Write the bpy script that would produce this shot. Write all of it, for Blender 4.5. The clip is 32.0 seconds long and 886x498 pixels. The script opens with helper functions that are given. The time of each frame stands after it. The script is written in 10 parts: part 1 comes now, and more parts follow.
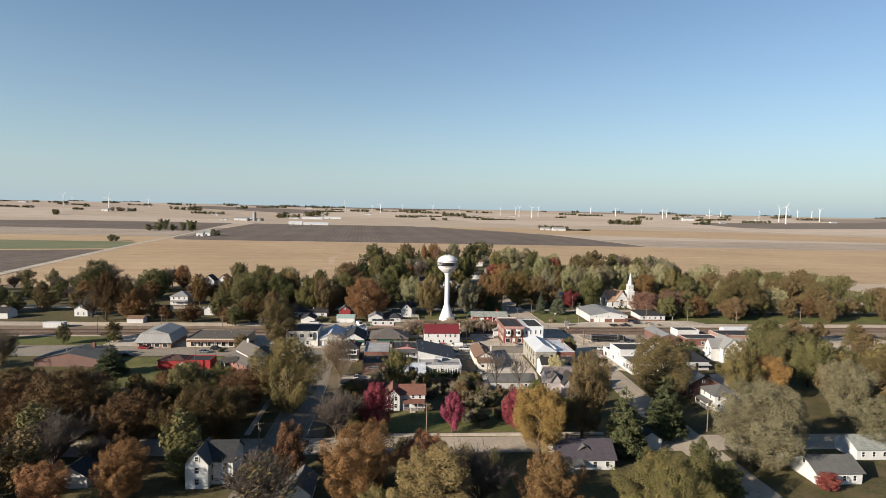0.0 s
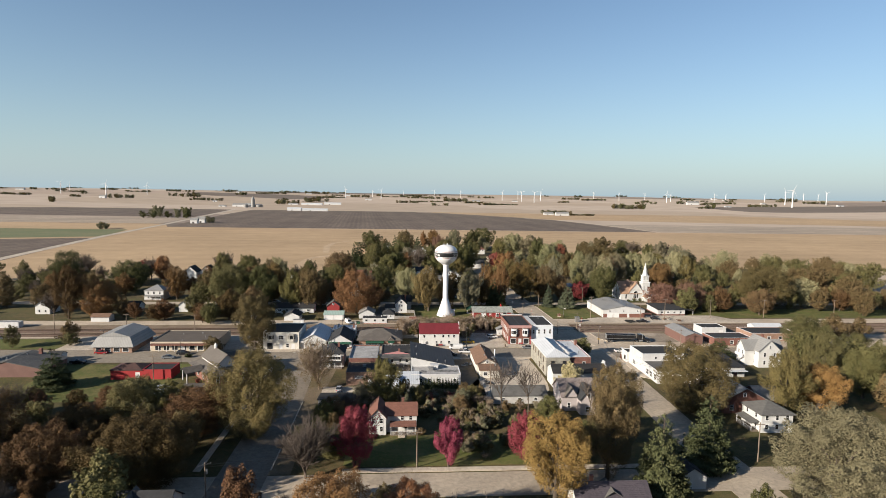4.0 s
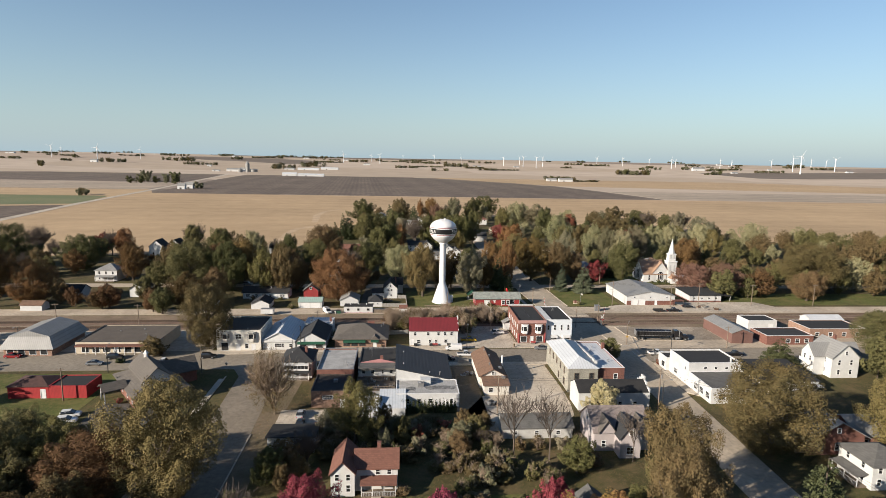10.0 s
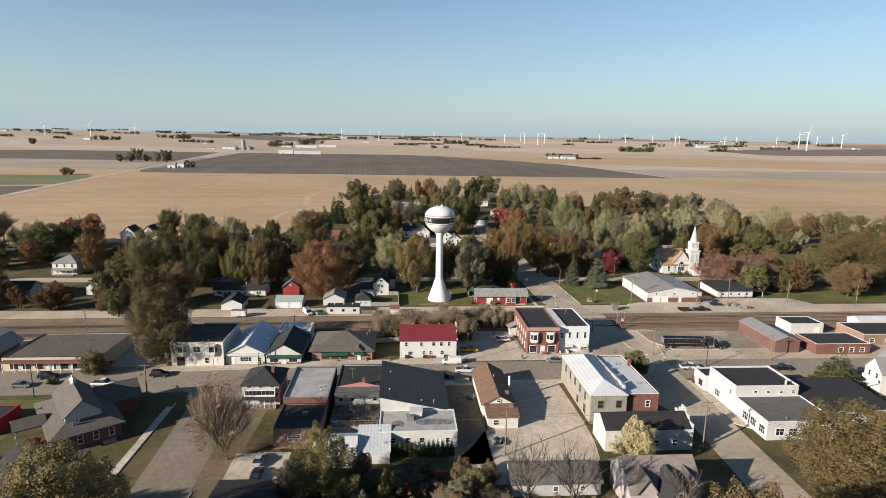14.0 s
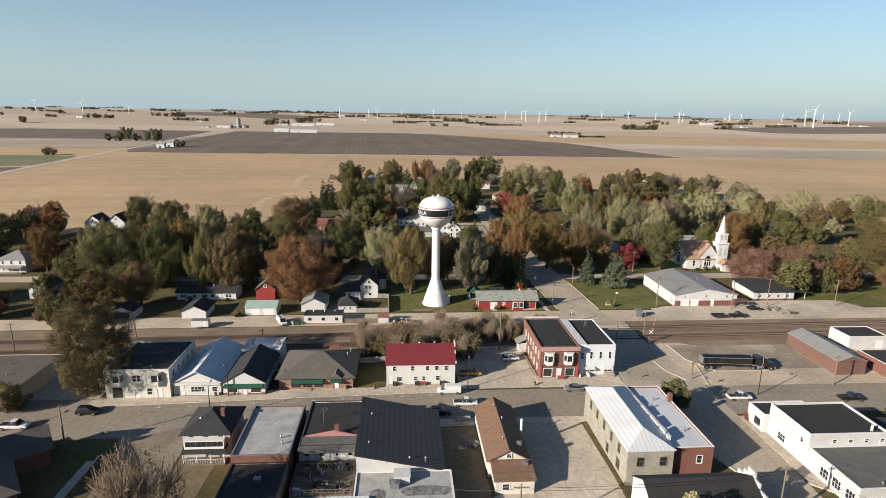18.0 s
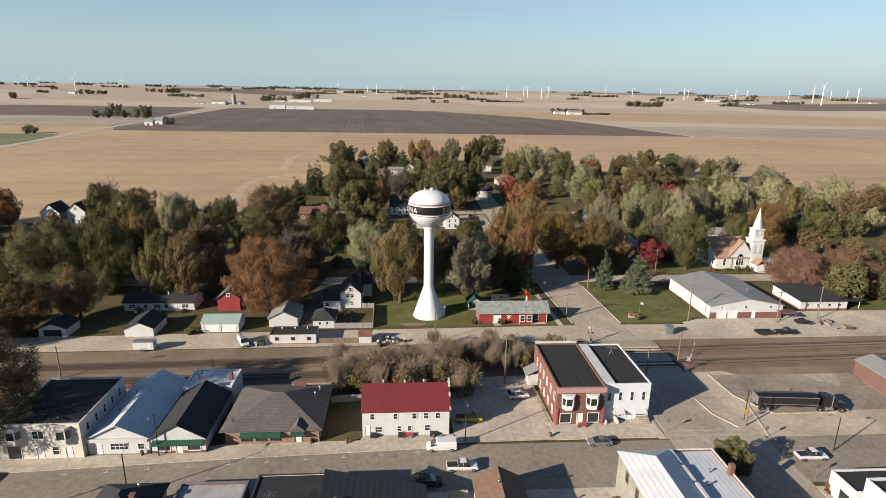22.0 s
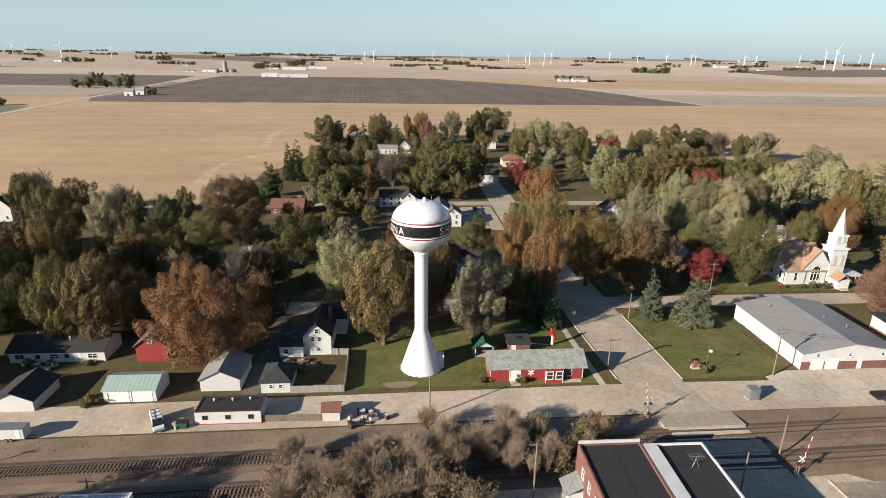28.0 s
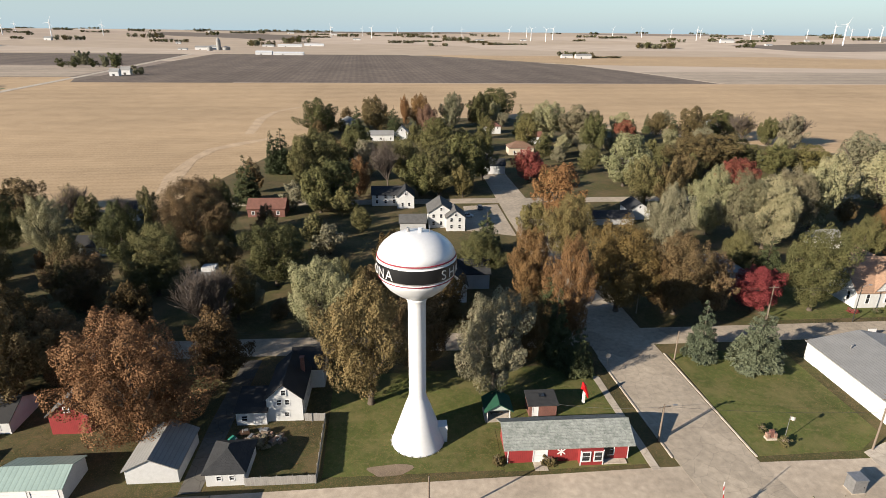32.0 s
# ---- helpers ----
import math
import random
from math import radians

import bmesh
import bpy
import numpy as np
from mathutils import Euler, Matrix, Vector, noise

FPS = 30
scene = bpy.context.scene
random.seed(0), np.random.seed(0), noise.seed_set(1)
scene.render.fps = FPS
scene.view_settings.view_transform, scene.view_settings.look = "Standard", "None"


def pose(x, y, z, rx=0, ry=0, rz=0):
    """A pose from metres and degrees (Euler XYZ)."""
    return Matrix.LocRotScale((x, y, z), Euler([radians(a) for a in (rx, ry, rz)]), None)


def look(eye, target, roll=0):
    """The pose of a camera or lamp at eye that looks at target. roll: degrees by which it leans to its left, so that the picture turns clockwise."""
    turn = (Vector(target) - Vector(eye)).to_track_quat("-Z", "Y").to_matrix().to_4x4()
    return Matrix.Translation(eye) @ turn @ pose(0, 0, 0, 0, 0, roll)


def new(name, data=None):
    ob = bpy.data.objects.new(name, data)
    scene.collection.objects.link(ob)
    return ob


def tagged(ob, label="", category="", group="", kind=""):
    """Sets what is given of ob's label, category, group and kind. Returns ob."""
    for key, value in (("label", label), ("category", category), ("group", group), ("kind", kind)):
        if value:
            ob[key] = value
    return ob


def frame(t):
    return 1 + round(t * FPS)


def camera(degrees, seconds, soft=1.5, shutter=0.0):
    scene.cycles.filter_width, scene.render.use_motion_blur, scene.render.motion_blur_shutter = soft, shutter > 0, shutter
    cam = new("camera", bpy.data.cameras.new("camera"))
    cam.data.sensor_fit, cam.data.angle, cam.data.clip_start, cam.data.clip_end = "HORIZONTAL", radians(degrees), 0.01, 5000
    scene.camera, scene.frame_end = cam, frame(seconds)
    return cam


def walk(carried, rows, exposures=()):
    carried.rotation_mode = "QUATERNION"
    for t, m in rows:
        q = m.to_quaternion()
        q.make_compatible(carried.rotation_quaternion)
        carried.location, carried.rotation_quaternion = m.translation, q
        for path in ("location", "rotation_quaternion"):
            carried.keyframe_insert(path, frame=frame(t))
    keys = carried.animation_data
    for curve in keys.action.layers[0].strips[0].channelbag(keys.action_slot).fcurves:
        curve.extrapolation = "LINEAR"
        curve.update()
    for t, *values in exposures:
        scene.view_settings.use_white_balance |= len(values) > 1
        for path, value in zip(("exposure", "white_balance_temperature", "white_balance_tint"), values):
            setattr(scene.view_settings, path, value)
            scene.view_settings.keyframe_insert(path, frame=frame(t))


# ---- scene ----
cam = camera(75.4, 32.0, 0.5)
PATH = [
    (0, (-3.01, 1.065, 64.019), (-3.03, 3.06, 63.878), 1.2),
    (1, (-2.219, 7.773, 63.617), (-2.242, 9.768, 63.479), 1.1),
    (2, (-1.601, 15.562, 63.523), (-1.625, 17.556, 63.373), 1.1),
    (3, (-1.238, 23.863, 63.66), (-1.264, 25.855, 63.489), 0.9),
    (6, (-1.356, 47.432, 63.857), (-1.381, 49.418, 63.624), 1.0),
    (9, (-0.662, 70.184, 63.689), (-0.686, 72.163, 63.397), 1.1),
    (13, (0.419, 100.747, 64.187), (0.395, 102.712, 63.817), 1.0),
    (19, (1.396, 147.384, 64.341), (1.374, 149.325, 63.861), 0.9),
    (23, (2.557, 178.875, 64.517), (2.535, 180.796, 63.962), 1.0),
    (25, (2.369, 194.835, 64.681), (2.35, 196.747, 64.092), 1.0),
    (28, (2.196, 218.365, 64.665), (2.175, 220.26, 64.025), 0.8),
    (30, (1.642, 234.267, 64.747), (1.62, 236.15, 64.072), 0.6),
    (32, (1.413, 249.459, 64.891), (1.392, 251.328, 64.181), 0.5),
]
walk(cam, [(t, look(eye, target, roll)) for t, eye, target, roll in PATH],
     exposures=[(0.0, 1.14), (22.0, 1.12), (29.0, 1.3), (32.0, 1.32)])

# ---- sky and sun ----
TOWN = 4.8                       # the street grid's turn, degrees
SUN_UP, SUN_FROM = 20.0, 235.0   # the sun's height, and the compass side it shines from (0 is +y, clockwise)
world = bpy.data.worlds.new("sky")
scene.world = world
world.use_nodes = True
wn = world.node_tree
sky = wn.nodes.new("ShaderNodeTexSky")
sky.sky_type, sky.sun_disc = "NISHITA", False
sky.sun_elevation, sky.sun_rotation = radians(SUN_UP), radians(SUN_FROM)
sky.air_density, sky.dust_density, sky.ozone_density = 1.0, 0.0, 3.0
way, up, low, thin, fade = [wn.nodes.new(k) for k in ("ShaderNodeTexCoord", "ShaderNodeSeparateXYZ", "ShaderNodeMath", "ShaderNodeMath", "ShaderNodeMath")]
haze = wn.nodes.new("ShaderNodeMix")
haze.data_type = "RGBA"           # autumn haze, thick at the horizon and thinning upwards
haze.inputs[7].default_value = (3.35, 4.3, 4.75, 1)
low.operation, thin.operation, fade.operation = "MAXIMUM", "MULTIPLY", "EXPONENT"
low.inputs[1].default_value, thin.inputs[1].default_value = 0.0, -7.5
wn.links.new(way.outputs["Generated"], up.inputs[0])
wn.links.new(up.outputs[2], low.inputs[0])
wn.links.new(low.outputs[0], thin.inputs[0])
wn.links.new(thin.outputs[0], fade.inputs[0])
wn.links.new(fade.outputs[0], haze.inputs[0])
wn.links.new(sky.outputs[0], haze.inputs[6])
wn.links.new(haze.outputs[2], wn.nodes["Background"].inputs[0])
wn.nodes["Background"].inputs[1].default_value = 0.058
sun = new("sun", bpy.data.lights.new("sun", "SUN"))
sun.data.energy, sun.data.angle, sun.data.color = 5.0, radians(0.5), (1.0, 0.89, 0.755)
_a = radians(SUN_FROM)
_from = Vector((math.sin(_a) * math.cos(radians(SUN_UP)), math.cos(_a) * math.cos(radians(SUN_UP)), math.sin(radians(SUN_UP))))
sun.matrix_world = look(_from * 400, (0, 0, 0))


# ---- materials ----
def mat(name, c1, c2=None, rough=0.8, scale=1.5, fine=14.0, metal=0.0, bump=0.0, pattern="", size=0.2, spread=0.0, spec=0.35, stretch=(1, 1, 1), c3=None):
    """Two-scale mottled paint, masonry or roofing. pattern: siding, brick, ribs, shingle; size: its step in metres."""
    m = bpy.data.materials.new(name)
    m.use_nodes = True
    t = m.node_tree
    n, l = t.nodes, t.links
    b = n["Principled BSDF"]
    b.inputs["Roughness"].default_value, b.inputs["Metallic"].default_value = rough, metal
    b.inputs["Specular IOR Level"].default_value = spec
    c1, c2 = [tuple(v * 0.7 for v in c) for c in (c1, c2 or tuple(v * 0.72 for v in c1))]
    co = n.new("ShaderNodeTexCoord")
    sc = n.new("ShaderNodeMapping")
    sc.inputs["Scale"].default_value = stretch
    l.new(co.outputs["Object"], sc.inputs[0])
    big, small = n.new("ShaderNodeTexNoise"), n.new("ShaderNodeTexNoise")
    for node, s in ((big, scale), (small, fine)):
        node.inputs["Scale"].default_value, node.inputs["Detail"].default_value = s, 5
        l.new(sc.outputs[0], node.inputs[0])
    add = n.new("ShaderNodeMath")
    add.operation = "ADD"
    l.new(big.outputs[0], add.inputs[0])
    l.new(small.outputs[0], add.inputs[1])
    ramp = n.new("ShaderNodeMapRange")
    ramp.inputs[1].default_value, ramp.inputs[2].default_value = 0.72, 1.28
    l.new(add.outputs[0], ramp.inputs[0])
    mix = n.new("ShaderNodeMix")
    mix.data_type = "RGBA"
    mix.inputs[6].default_value, mix.inputs[7].default_value = (*c1, 1), (*c2, 1)
    l.new(ramp.outputs[0], mix.inputs[0])
    out = mix.outputs[2]
    height = None
    if pattern:
        xyz = n.new("ShaderNodeSeparateXYZ")
        l.new(co.outputs["Object"], xyz.inputs[0])
        along = n.new("ShaderNodeMath")
        along.operation = "ADD"
        l.new(xyz.outputs[0], along.inputs[0])
        l.new(xyz.outputs[1], along.inputs[1])
    if pattern in ("brick", "block", "shingle"):
        vec = n.new("ShaderNodeCombineXYZ")
        l.new(along.outputs[0], vec.inputs[0])
        l.new(xyz.outputs[2], vec.inputs[1])
        br = n.new("ShaderNodeTexBrick")
        br.inputs["Scale"].default_value = 1.0
        br.inputs["Brick Width"].default_value, br.inputs["Row Height"].default_value = size, size * 0.38
        br.inputs["Mortar Size"].default_value = size * 0.05
        br.inputs["Color1"].default_value = (0.95, 0.95, 0.95, 1)
        br.inputs["Color2"].default_value = (0.7, 0.7, 0.7, 1)
        br.inputs["Mortar"].default_value = (1.25, 1.2, 1.15, 1) if pattern != "shingle" else (0.72, 0.72, 0.72, 1)
        l.new(vec.outputs[0], br.inputs[0])
        mul = n.new("ShaderNodeMix")
        mul.data_type, mul.blend_type = "RGBA", "MULTIPLY"
        mul.inputs[0].default_value = 0.8
        l.new(out, mul.inputs[6])
        l.new(br.outputs[0], mul.inputs[7])
        out, height = mul.outputs[2], br.outputs["Fac"]
    if pattern in ("siding", "ribs", "boards"):
        src = {"siding": xyz.outputs[2], "ribs": xyz.outputs[0], "boards": along.outputs[0]}[pattern]
        saw = n.new("ShaderNodeMath")
        saw.operation = "PINGPONG" if pattern == "ribs" else "WRAP"
        saw.inputs[1].default_value = size
        if pattern != "ribs":
            saw.inputs[2].default_value = 0.0
        l.new(src, saw.inputs[0])
        height = saw.outputs[0]
        if pattern != "siding":
            dim = n.new("ShaderNodeMapRange")
            dim.inputs[2].default_value, dim.inputs[3].default_value, dim.inputs[4].default_value = size * 0.3, 0.72, 1.0
            l.new(height, dim.inputs[0])
            mul = n.new("ShaderNodeMix")
            mul.data_type, mul.blend_type = "RGBA", "MULTIPLY"
            mul.inputs[0].default_value = 1.0
            l.new(out, mul.inputs[6])
            l.new(dim.outputs[0], mul.inputs[7])
            out = mul.outputs[2]
    if spread:
        info = n.new("ShaderNodeObjectInfo")
        hsv = n.new("ShaderNodeHueSaturation")
        rng = n.new("ShaderNodeMapRange")
        rng.inputs[3].default_value, rng.inputs[4].default_value = 1 - spread, 1 + spread
        l.new(info.outputs["Random"], rng.inputs[0])
        l.new(rng.outputs[0], hsv.inputs["Value"])
        l.new(out, hsv.inputs["Color"])
        out = hsv.outputs[0]
    l.new(out, b.inputs["Base Color"])
    if bump or height:
        bp = n.new("ShaderNodeBump")
        bp.inputs["Strength"].default_value = bump or 0.5
        bp.inputs["Distance"].default_value = 0.05
        l.new(height or small.outputs[0], bp.inputs["Height"])
        l.new(bp.outputs[0], b.inputs["Normal"])
    return m


def leaf_mat(name, a, b, c):
    """Foliage that runs from colour a over b to c in soft patches and leaf by leaf, and whose trees differ a little."""
    a, b, c = [tuple(1.12 * (0.55 * v + 0.45 * w) for v, w in zip(q, b)) for q in (a, b, c)]
    m = bpy.data.materials.new(name)
    m.use_nodes = True
    n, l = m.node_tree.nodes, m.node_tree.links
    bs = n["Principled BSDF"]
    bs.inputs["Roughness"].default_value, bs.inputs["Specular IOR Level"].default_value = 0.75, 0.15
    geo, info = n.new("ShaderNodeNewGeometry"), n.new("ShaderNodeObjectInfo")
    patch = n.new("ShaderNodeTexNoise")
    patch.inputs["Scale"].default_value, patch.inputs["Detail"].default_value = 0.42, 3
    l.new(geo.outputs["Position"], patch.inputs[0])
    wide = n.new("ShaderNodeMapRange")
    wide.inputs[1].default_value, wide.inputs[2].default_value = 0.32, 0.68
    l.new(patch.outputs[0], wide.inputs[0])
    both = n.new("ShaderNodeMix")
    both.inputs[0].default_value = 0.45
    l.new(wide.outputs[0], both.inputs[2])
    l.new(geo.outputs["Random Per Island"], both.inputs[3])
    ramp = n.new("ShaderNodeValToRGB")
    ramp.color_ramp.elements[0].color, ramp.color_ramp.elements[1].color = (*a, 1), (*c, 1)
    ramp.color_ramp.elements.new(0.5).color = (*b, 1)
    l.new(both.outputs[0], ramp.inputs[0])
    hsv, r1, r2 = n.new("ShaderNodeHueSaturation"), n.new("ShaderNodeMapRange"), n.new("ShaderNodeMapRange")
    r1.inputs[3].default_value, r1.inputs[4].default_value = 0.48, 0.518
    r2.inputs[3].default_value, r2.inputs[4].default_value = 1.18, 0.8
    for r, k in ((r1, "Hue"), (r2, "Value")):
        l.new(info.outputs["Random"], r.inputs[0])
        l.new(r.outputs[0], hsv.inputs[k])
    l.new(ramp.outputs[0], hsv.inputs["Color"])
    l.new(hsv.outputs[0], bs.inputs["Base Color"])
    tr, mx = n.new("ShaderNodeBsdfTranslucent"), n.new("ShaderNodeMixShader")
    mx.inputs[0].default_value = 0.1
    l.new(hsv.outputs[0], tr.inputs[0])
    l.new(bs.outputs[0], mx.inputs[1])
    l.new(tr.outputs[0], mx.inputs[2])
    l.new(mx.outputs[0], n["Material Output"].inputs[0])
    return m


def paving(name, c1, c2, crack=0.0, cell=3.0, joints=0.0, patch=0.25, rough=0.92):
    """Worn ground: broad stains, repair patches, grain, a net of wandering cracks and, for concrete, sawn joints."""
    c1, c2 = [tuple(v * 0.7 for v in c) for c in (c1, c2)]
    m = bpy.data.materials.new(name)
    m.use_nodes = True
    n, l = m.node_tree.nodes, m.node_tree.links
    b = n["Principled BSDF"]
    b.inputs["Roughness"].default_value, b.inputs["Specular IOR Level"].default_value = rough, 0.2
    co = n.new("ShaderNodeTexCoord")

    def noise(scale, detail=6, distort=0.0):
        q = n.new("ShaderNodeTexNoise")
        q.inputs["Scale"].default_value, q.inputs["Detail"].default_value, q.inputs["Distortion"].default_value = scale, detail, distort
        l.new(co.outputs["Object"], q.inputs[0])
        return q

    def ranged(src, a, z, lo, hi):
        r = n.new("ShaderNodeMapRange")
        for i, v in enumerate((a, z, lo, hi)):
            r.inputs[1 + i].default_value = v
        l.new(src, r.inputs[0])
        return r.outputs[0]

    def times(a, f):
        x = n.new("ShaderNodeMix")
        x.data_type, x.blend_type = "RGBA", "MULTIPLY"
        x.inputs[0].default_value = 1
        l.new(a, x.inputs[6])
        l.new(f, x.inputs[7])
        return x.outputs[2]
    mix = n.new("ShaderNodeMix")
    mix.data_type = "RGBA"
    mix.inputs[6].default_value, mix.inputs[7].default_value = (*c1, 1), (*c2, 1)
    l.new(ranged(noise(0.06, 8, 0.6).outputs[0], 0.35, 0.65, 0, 1), mix.inputs[0])
    out = times(mix.outputs[2], ranged(noise(0.9, 6).outputs[0], 0.25, 0.75, 0.8, 1.18))
    out = times(out, ranged(noise(9.0, 3).outputs[0], 0.2, 0.8, 0.86, 1.12))
    warp = noise(0.35, 4)
    add = n.new("ShaderNodeMix")
    add.data_type = "RGBA"
    add.blend_type = "ADD"
    add.inputs[0].default_value = cell * 0.9
    l.new(co.outputs["Object"], add.inputs[6])
    l.new(warp.outputs["Color"], add.inputs[7])
    if patch:
        vo = n.new("ShaderNodeTexVoronoi")
        vo.voronoi_dimensions, vo.distance = "2D", "CHEBYCHEV"
        vo.inputs["Scale"].default_value = 0.11
        l.new(co.outputs["Object"], vo.inputs["Vector"])
        sp = n.new("ShaderNodeSeparateColor")
        l.new(vo.outputs["Color"], sp.inputs[0])
        out = times(out, ranged(sp.outputs[0], 0.0, 1.0, 1 - patch, 1 + patch * 0.45))
    if crack:
        vo = n.new("ShaderNodeTexVoronoi")
        vo.voronoi_dimensions, vo.feature = "2D", "DISTANCE_TO_EDGE"
        vo.inputs["Scale"].default_value = 1 / cell
        l.new(add.outputs[2], vo.inputs["Vector"])
        out = times(out, ranged(vo.outputs["Distance"], 0.004, 0.03, 1 - crack, 1.0))
    if joints:
        br = n.new("ShaderNodeTexBrick")
        br.offset = 0.0
        br.inputs["Scale"].default_value = 1.0
        br.inputs["Brick Width"].default_value, br.inputs["Row Height"].default_value = joints, joints
        br.inputs["Mortar Size"].default_value = 0.05
        for k, v in (("Color1", 1.0), ("Color2", 0.88), ("Mortar", 0.76)):
            br.inputs[k].default_value = (v, v, v, 1)
        l.new(co.outputs["Object"], br.inputs[0])
        out = times(out, br.outputs[0])
    l.new(out, b.inputs["Base Color"])
    bp = n.new("ShaderNodeBump")
    bp.inputs["Strength"].default_value, bp.inputs["Distance"].default_value = 0.3, 0.03
    l.new(noise(14.0, 3).outputs[0], bp.inputs["Height"])
    l.new(bp.outputs[0], b.inputs["Normal"])
    return m


def turf(name, greens, straw, litter, amount=0.5, size=0.05):
    """Grass: green and straw patches at two scales, with a sprinkle of fallen leaves."""
    m = paving(name, greens[0], greens[1], 0.0, 3.0, 0.0, 0.0, 0.97)
    n, l = m.node_tree.nodes, m.node_tree.links
    b = n["Principled BSDF"]
    src = b.inputs["Base Color"].links[0].from_socket
    co = [q for q in n if q.type == "TEX_COORD"][0]
    for col, scale, lo, hi in ((straw, size, 0.47, 0.68), (straw, size * 9, 0.52, 0.72), (litter, size * 60, 0.62 - 0.1 * amount, 0.7)):
        q = n.new("ShaderNodeTexNoise")
        q.inputs["Scale"].default_value, q.inputs["Detail"].default_value, q.inputs["Roughness"].default_value = scale, 7, 0.65
        l.new(co.outputs["Object"], q.inputs[0])
        r = n.new("ShaderNodeMapRange")
        r.inputs[1].default_value, r.inputs[2].default_value, r.inputs[4].default_value = lo, hi, 0.85
        l.new(q.outputs[0], r.inputs[0])
        x = n.new("ShaderNodeMix")
        x.data_type = "RGBA"
        x.inputs[7].default_value = (*[v * 0.7 for v in col], 1)
        l.new(r.outputs[0], x.inputs[0])
        l.new(src, x.inputs[6])
        src = x.outputs[2]
    l.new(src, b.inputs["Base Color"])
    return m


def cropland(name, c1, c2, step=5.0, turn=0.0, contrast=0.14):
    """A field worked in passes: faint parallel bands, wheel tracks and soil patches."""
    m = paving(name, c1, c2, 0.0, 3.0, 0.0, 0.0, 0.97)
    n, l = m.node_tree.nodes, m.node_tree.links
    b = n["Principled BSDF"]
    src = b.inputs["Base Color"].links[0].from_socket
    co = [q for q in n if q.type == "TEX_COORD"][0]
    for st, k, phase in ((step, contrast, 0.0), (step * 7, contrast * 0.8, 1.3)):
        mp, wv, nz = n.new("ShaderNodeMapping"), n.new("ShaderNodeTexWave"), n.new("ShaderNodeTexNoise")
        mp.inputs["Rotation"].default_value = (0, 0, radians(turn))
        l.new(co.outputs["Object"], mp.inputs[0])
        wv.bands_direction = "Y"
        wv.inputs["Scale"].default_value, wv.inputs["Distortion"].default_value = 0.314 / st, 1.2
        wv.inputs["Detail"].default_value, wv.inputs["Detail Scale"].default_value, wv.inputs["Phase Offset"].default_value = 3, 0.6, phase
        l.new(mp.outputs[0], wv.inputs[0])
        r = n.new("ShaderNodeMapRange")
        r.inputs[3].default_value, r.inputs[4].default_value = 1 - k, 1 + k * 0.6
        l.new(wv.outputs[1], r.inputs[0])
        x = n.new("ShaderNodeMix")
        x.data_type, x.blend_type = "RGBA", "MULTIPLY"
        x.inputs[0].default_value = 1
        l.new(src, x.inputs[6])
        l.new(r.outputs[0], x.inputs[7])
        src = x.outputs[2]
    big = n.new("ShaderNodeTexNoise")
    big.inputs["Scale"].default_value, big.inputs["Detail"].default_value = 0.006, 7
    l.new(co.outputs["Object"], big.inputs[0])
    r = n.new("ShaderNodeMapRange")
    r.inputs[1].default_value, r.inputs[2].default_value, r.inputs[3].default_value, r.inputs[4].default_value = 0.3, 0.7, 0.86, 1.12
    l.new(big.outputs[0], r.inputs[0])
    x = n.new("ShaderNodeMix")
    x.data_type, x.blend_type = "RGBA", "MULTIPLY"
    x.inputs[0].default_value = 1
    l.new(src, x.inputs[6])
    l.new(r.outputs[0], x.inputs[7])
    l.new(x.outputs[2], b.inputs["Base Color"])
    return m


WHITE = mat("white paint", (0.68, 0.68, 0.66), (0.57, 0.57, 0.55), 0.6, 0.6, 9, pattern="siding", size=0.15)
WHITEP = mat("plain white paint", (0.66, 0.66, 0.65), (0.53, 0.53, 0.52), 0.55, 0.5, 6)
CREAM = mat("cream stucco", (0.74, 0.7, 0.62), (0.58, 0.55, 0.48), 0.85, 0.5, 9, bump=0.2)
TAN = mat("tan siding", (0.6, 0.52, 0.4), (0.5, 0.43, 0.33), 0.7, 0.6, 8, pattern="siding", size=0.18)
GREY = mat("grey siding", (0.5, 0.5, 0.49), (0.4, 0.4, 0.39), 0.7, 0.6, 8, pattern="siding", size=0.15)
PINKW = mat("faded mauve grey siding", (0.5, 0.45, 0.44), (0.38, 0.34, 0.335), 0.75, 0.6, 8, pattern="siding", size=0.15)
BRICK = mat("red brick", (0.27, 0.125, 0.095), (0.19, 0.088, 0.07), 0.9, 0.7, 5, pattern="brick", size=0.22)
BRICKT = mat("tan brick", (0.42, 0.27, 0.2), (0.3, 0.19, 0.14), 0.9, 0.7, 5, pattern="brick", size=0.22)
BRICKP = mat("painted red trim", (0.42, 0.08, 0.08), (0.3, 0.06, 0.06), 0.6, 0.9, 9)
STONE = mat("grey concrete block", (0.42, 0.4, 0.34), (0.27, 0.26, 0.22), 0.95, 0.35, 4, pattern="block", size=0.5)
REDBOARD = mat("red board siding", (0.34, 0.04, 0.04), (0.25, 0.03, 0.03), 0.65, 0.6, 8, pattern="boards", size=0.3)
REDBARN = mat("bright red siding", (0.42, 0.03, 0.032), (0.32, 0.024, 0.026), 0.6, 0.4, 6, pattern="boards", size=0.35)
BROWNMETAL = mat("brown metal siding", (0.21, 0.12, 0.1), (0.17, 0.095, 0.08), 0.5, 0.4, 6, pattern="boards", size=0.3)
R_BLACK = mat("black felt roof", (0.02, 0.02, 0.022), (0.035, 0.034, 0.033), 0.85, 0.5, 6, bump=0.15)
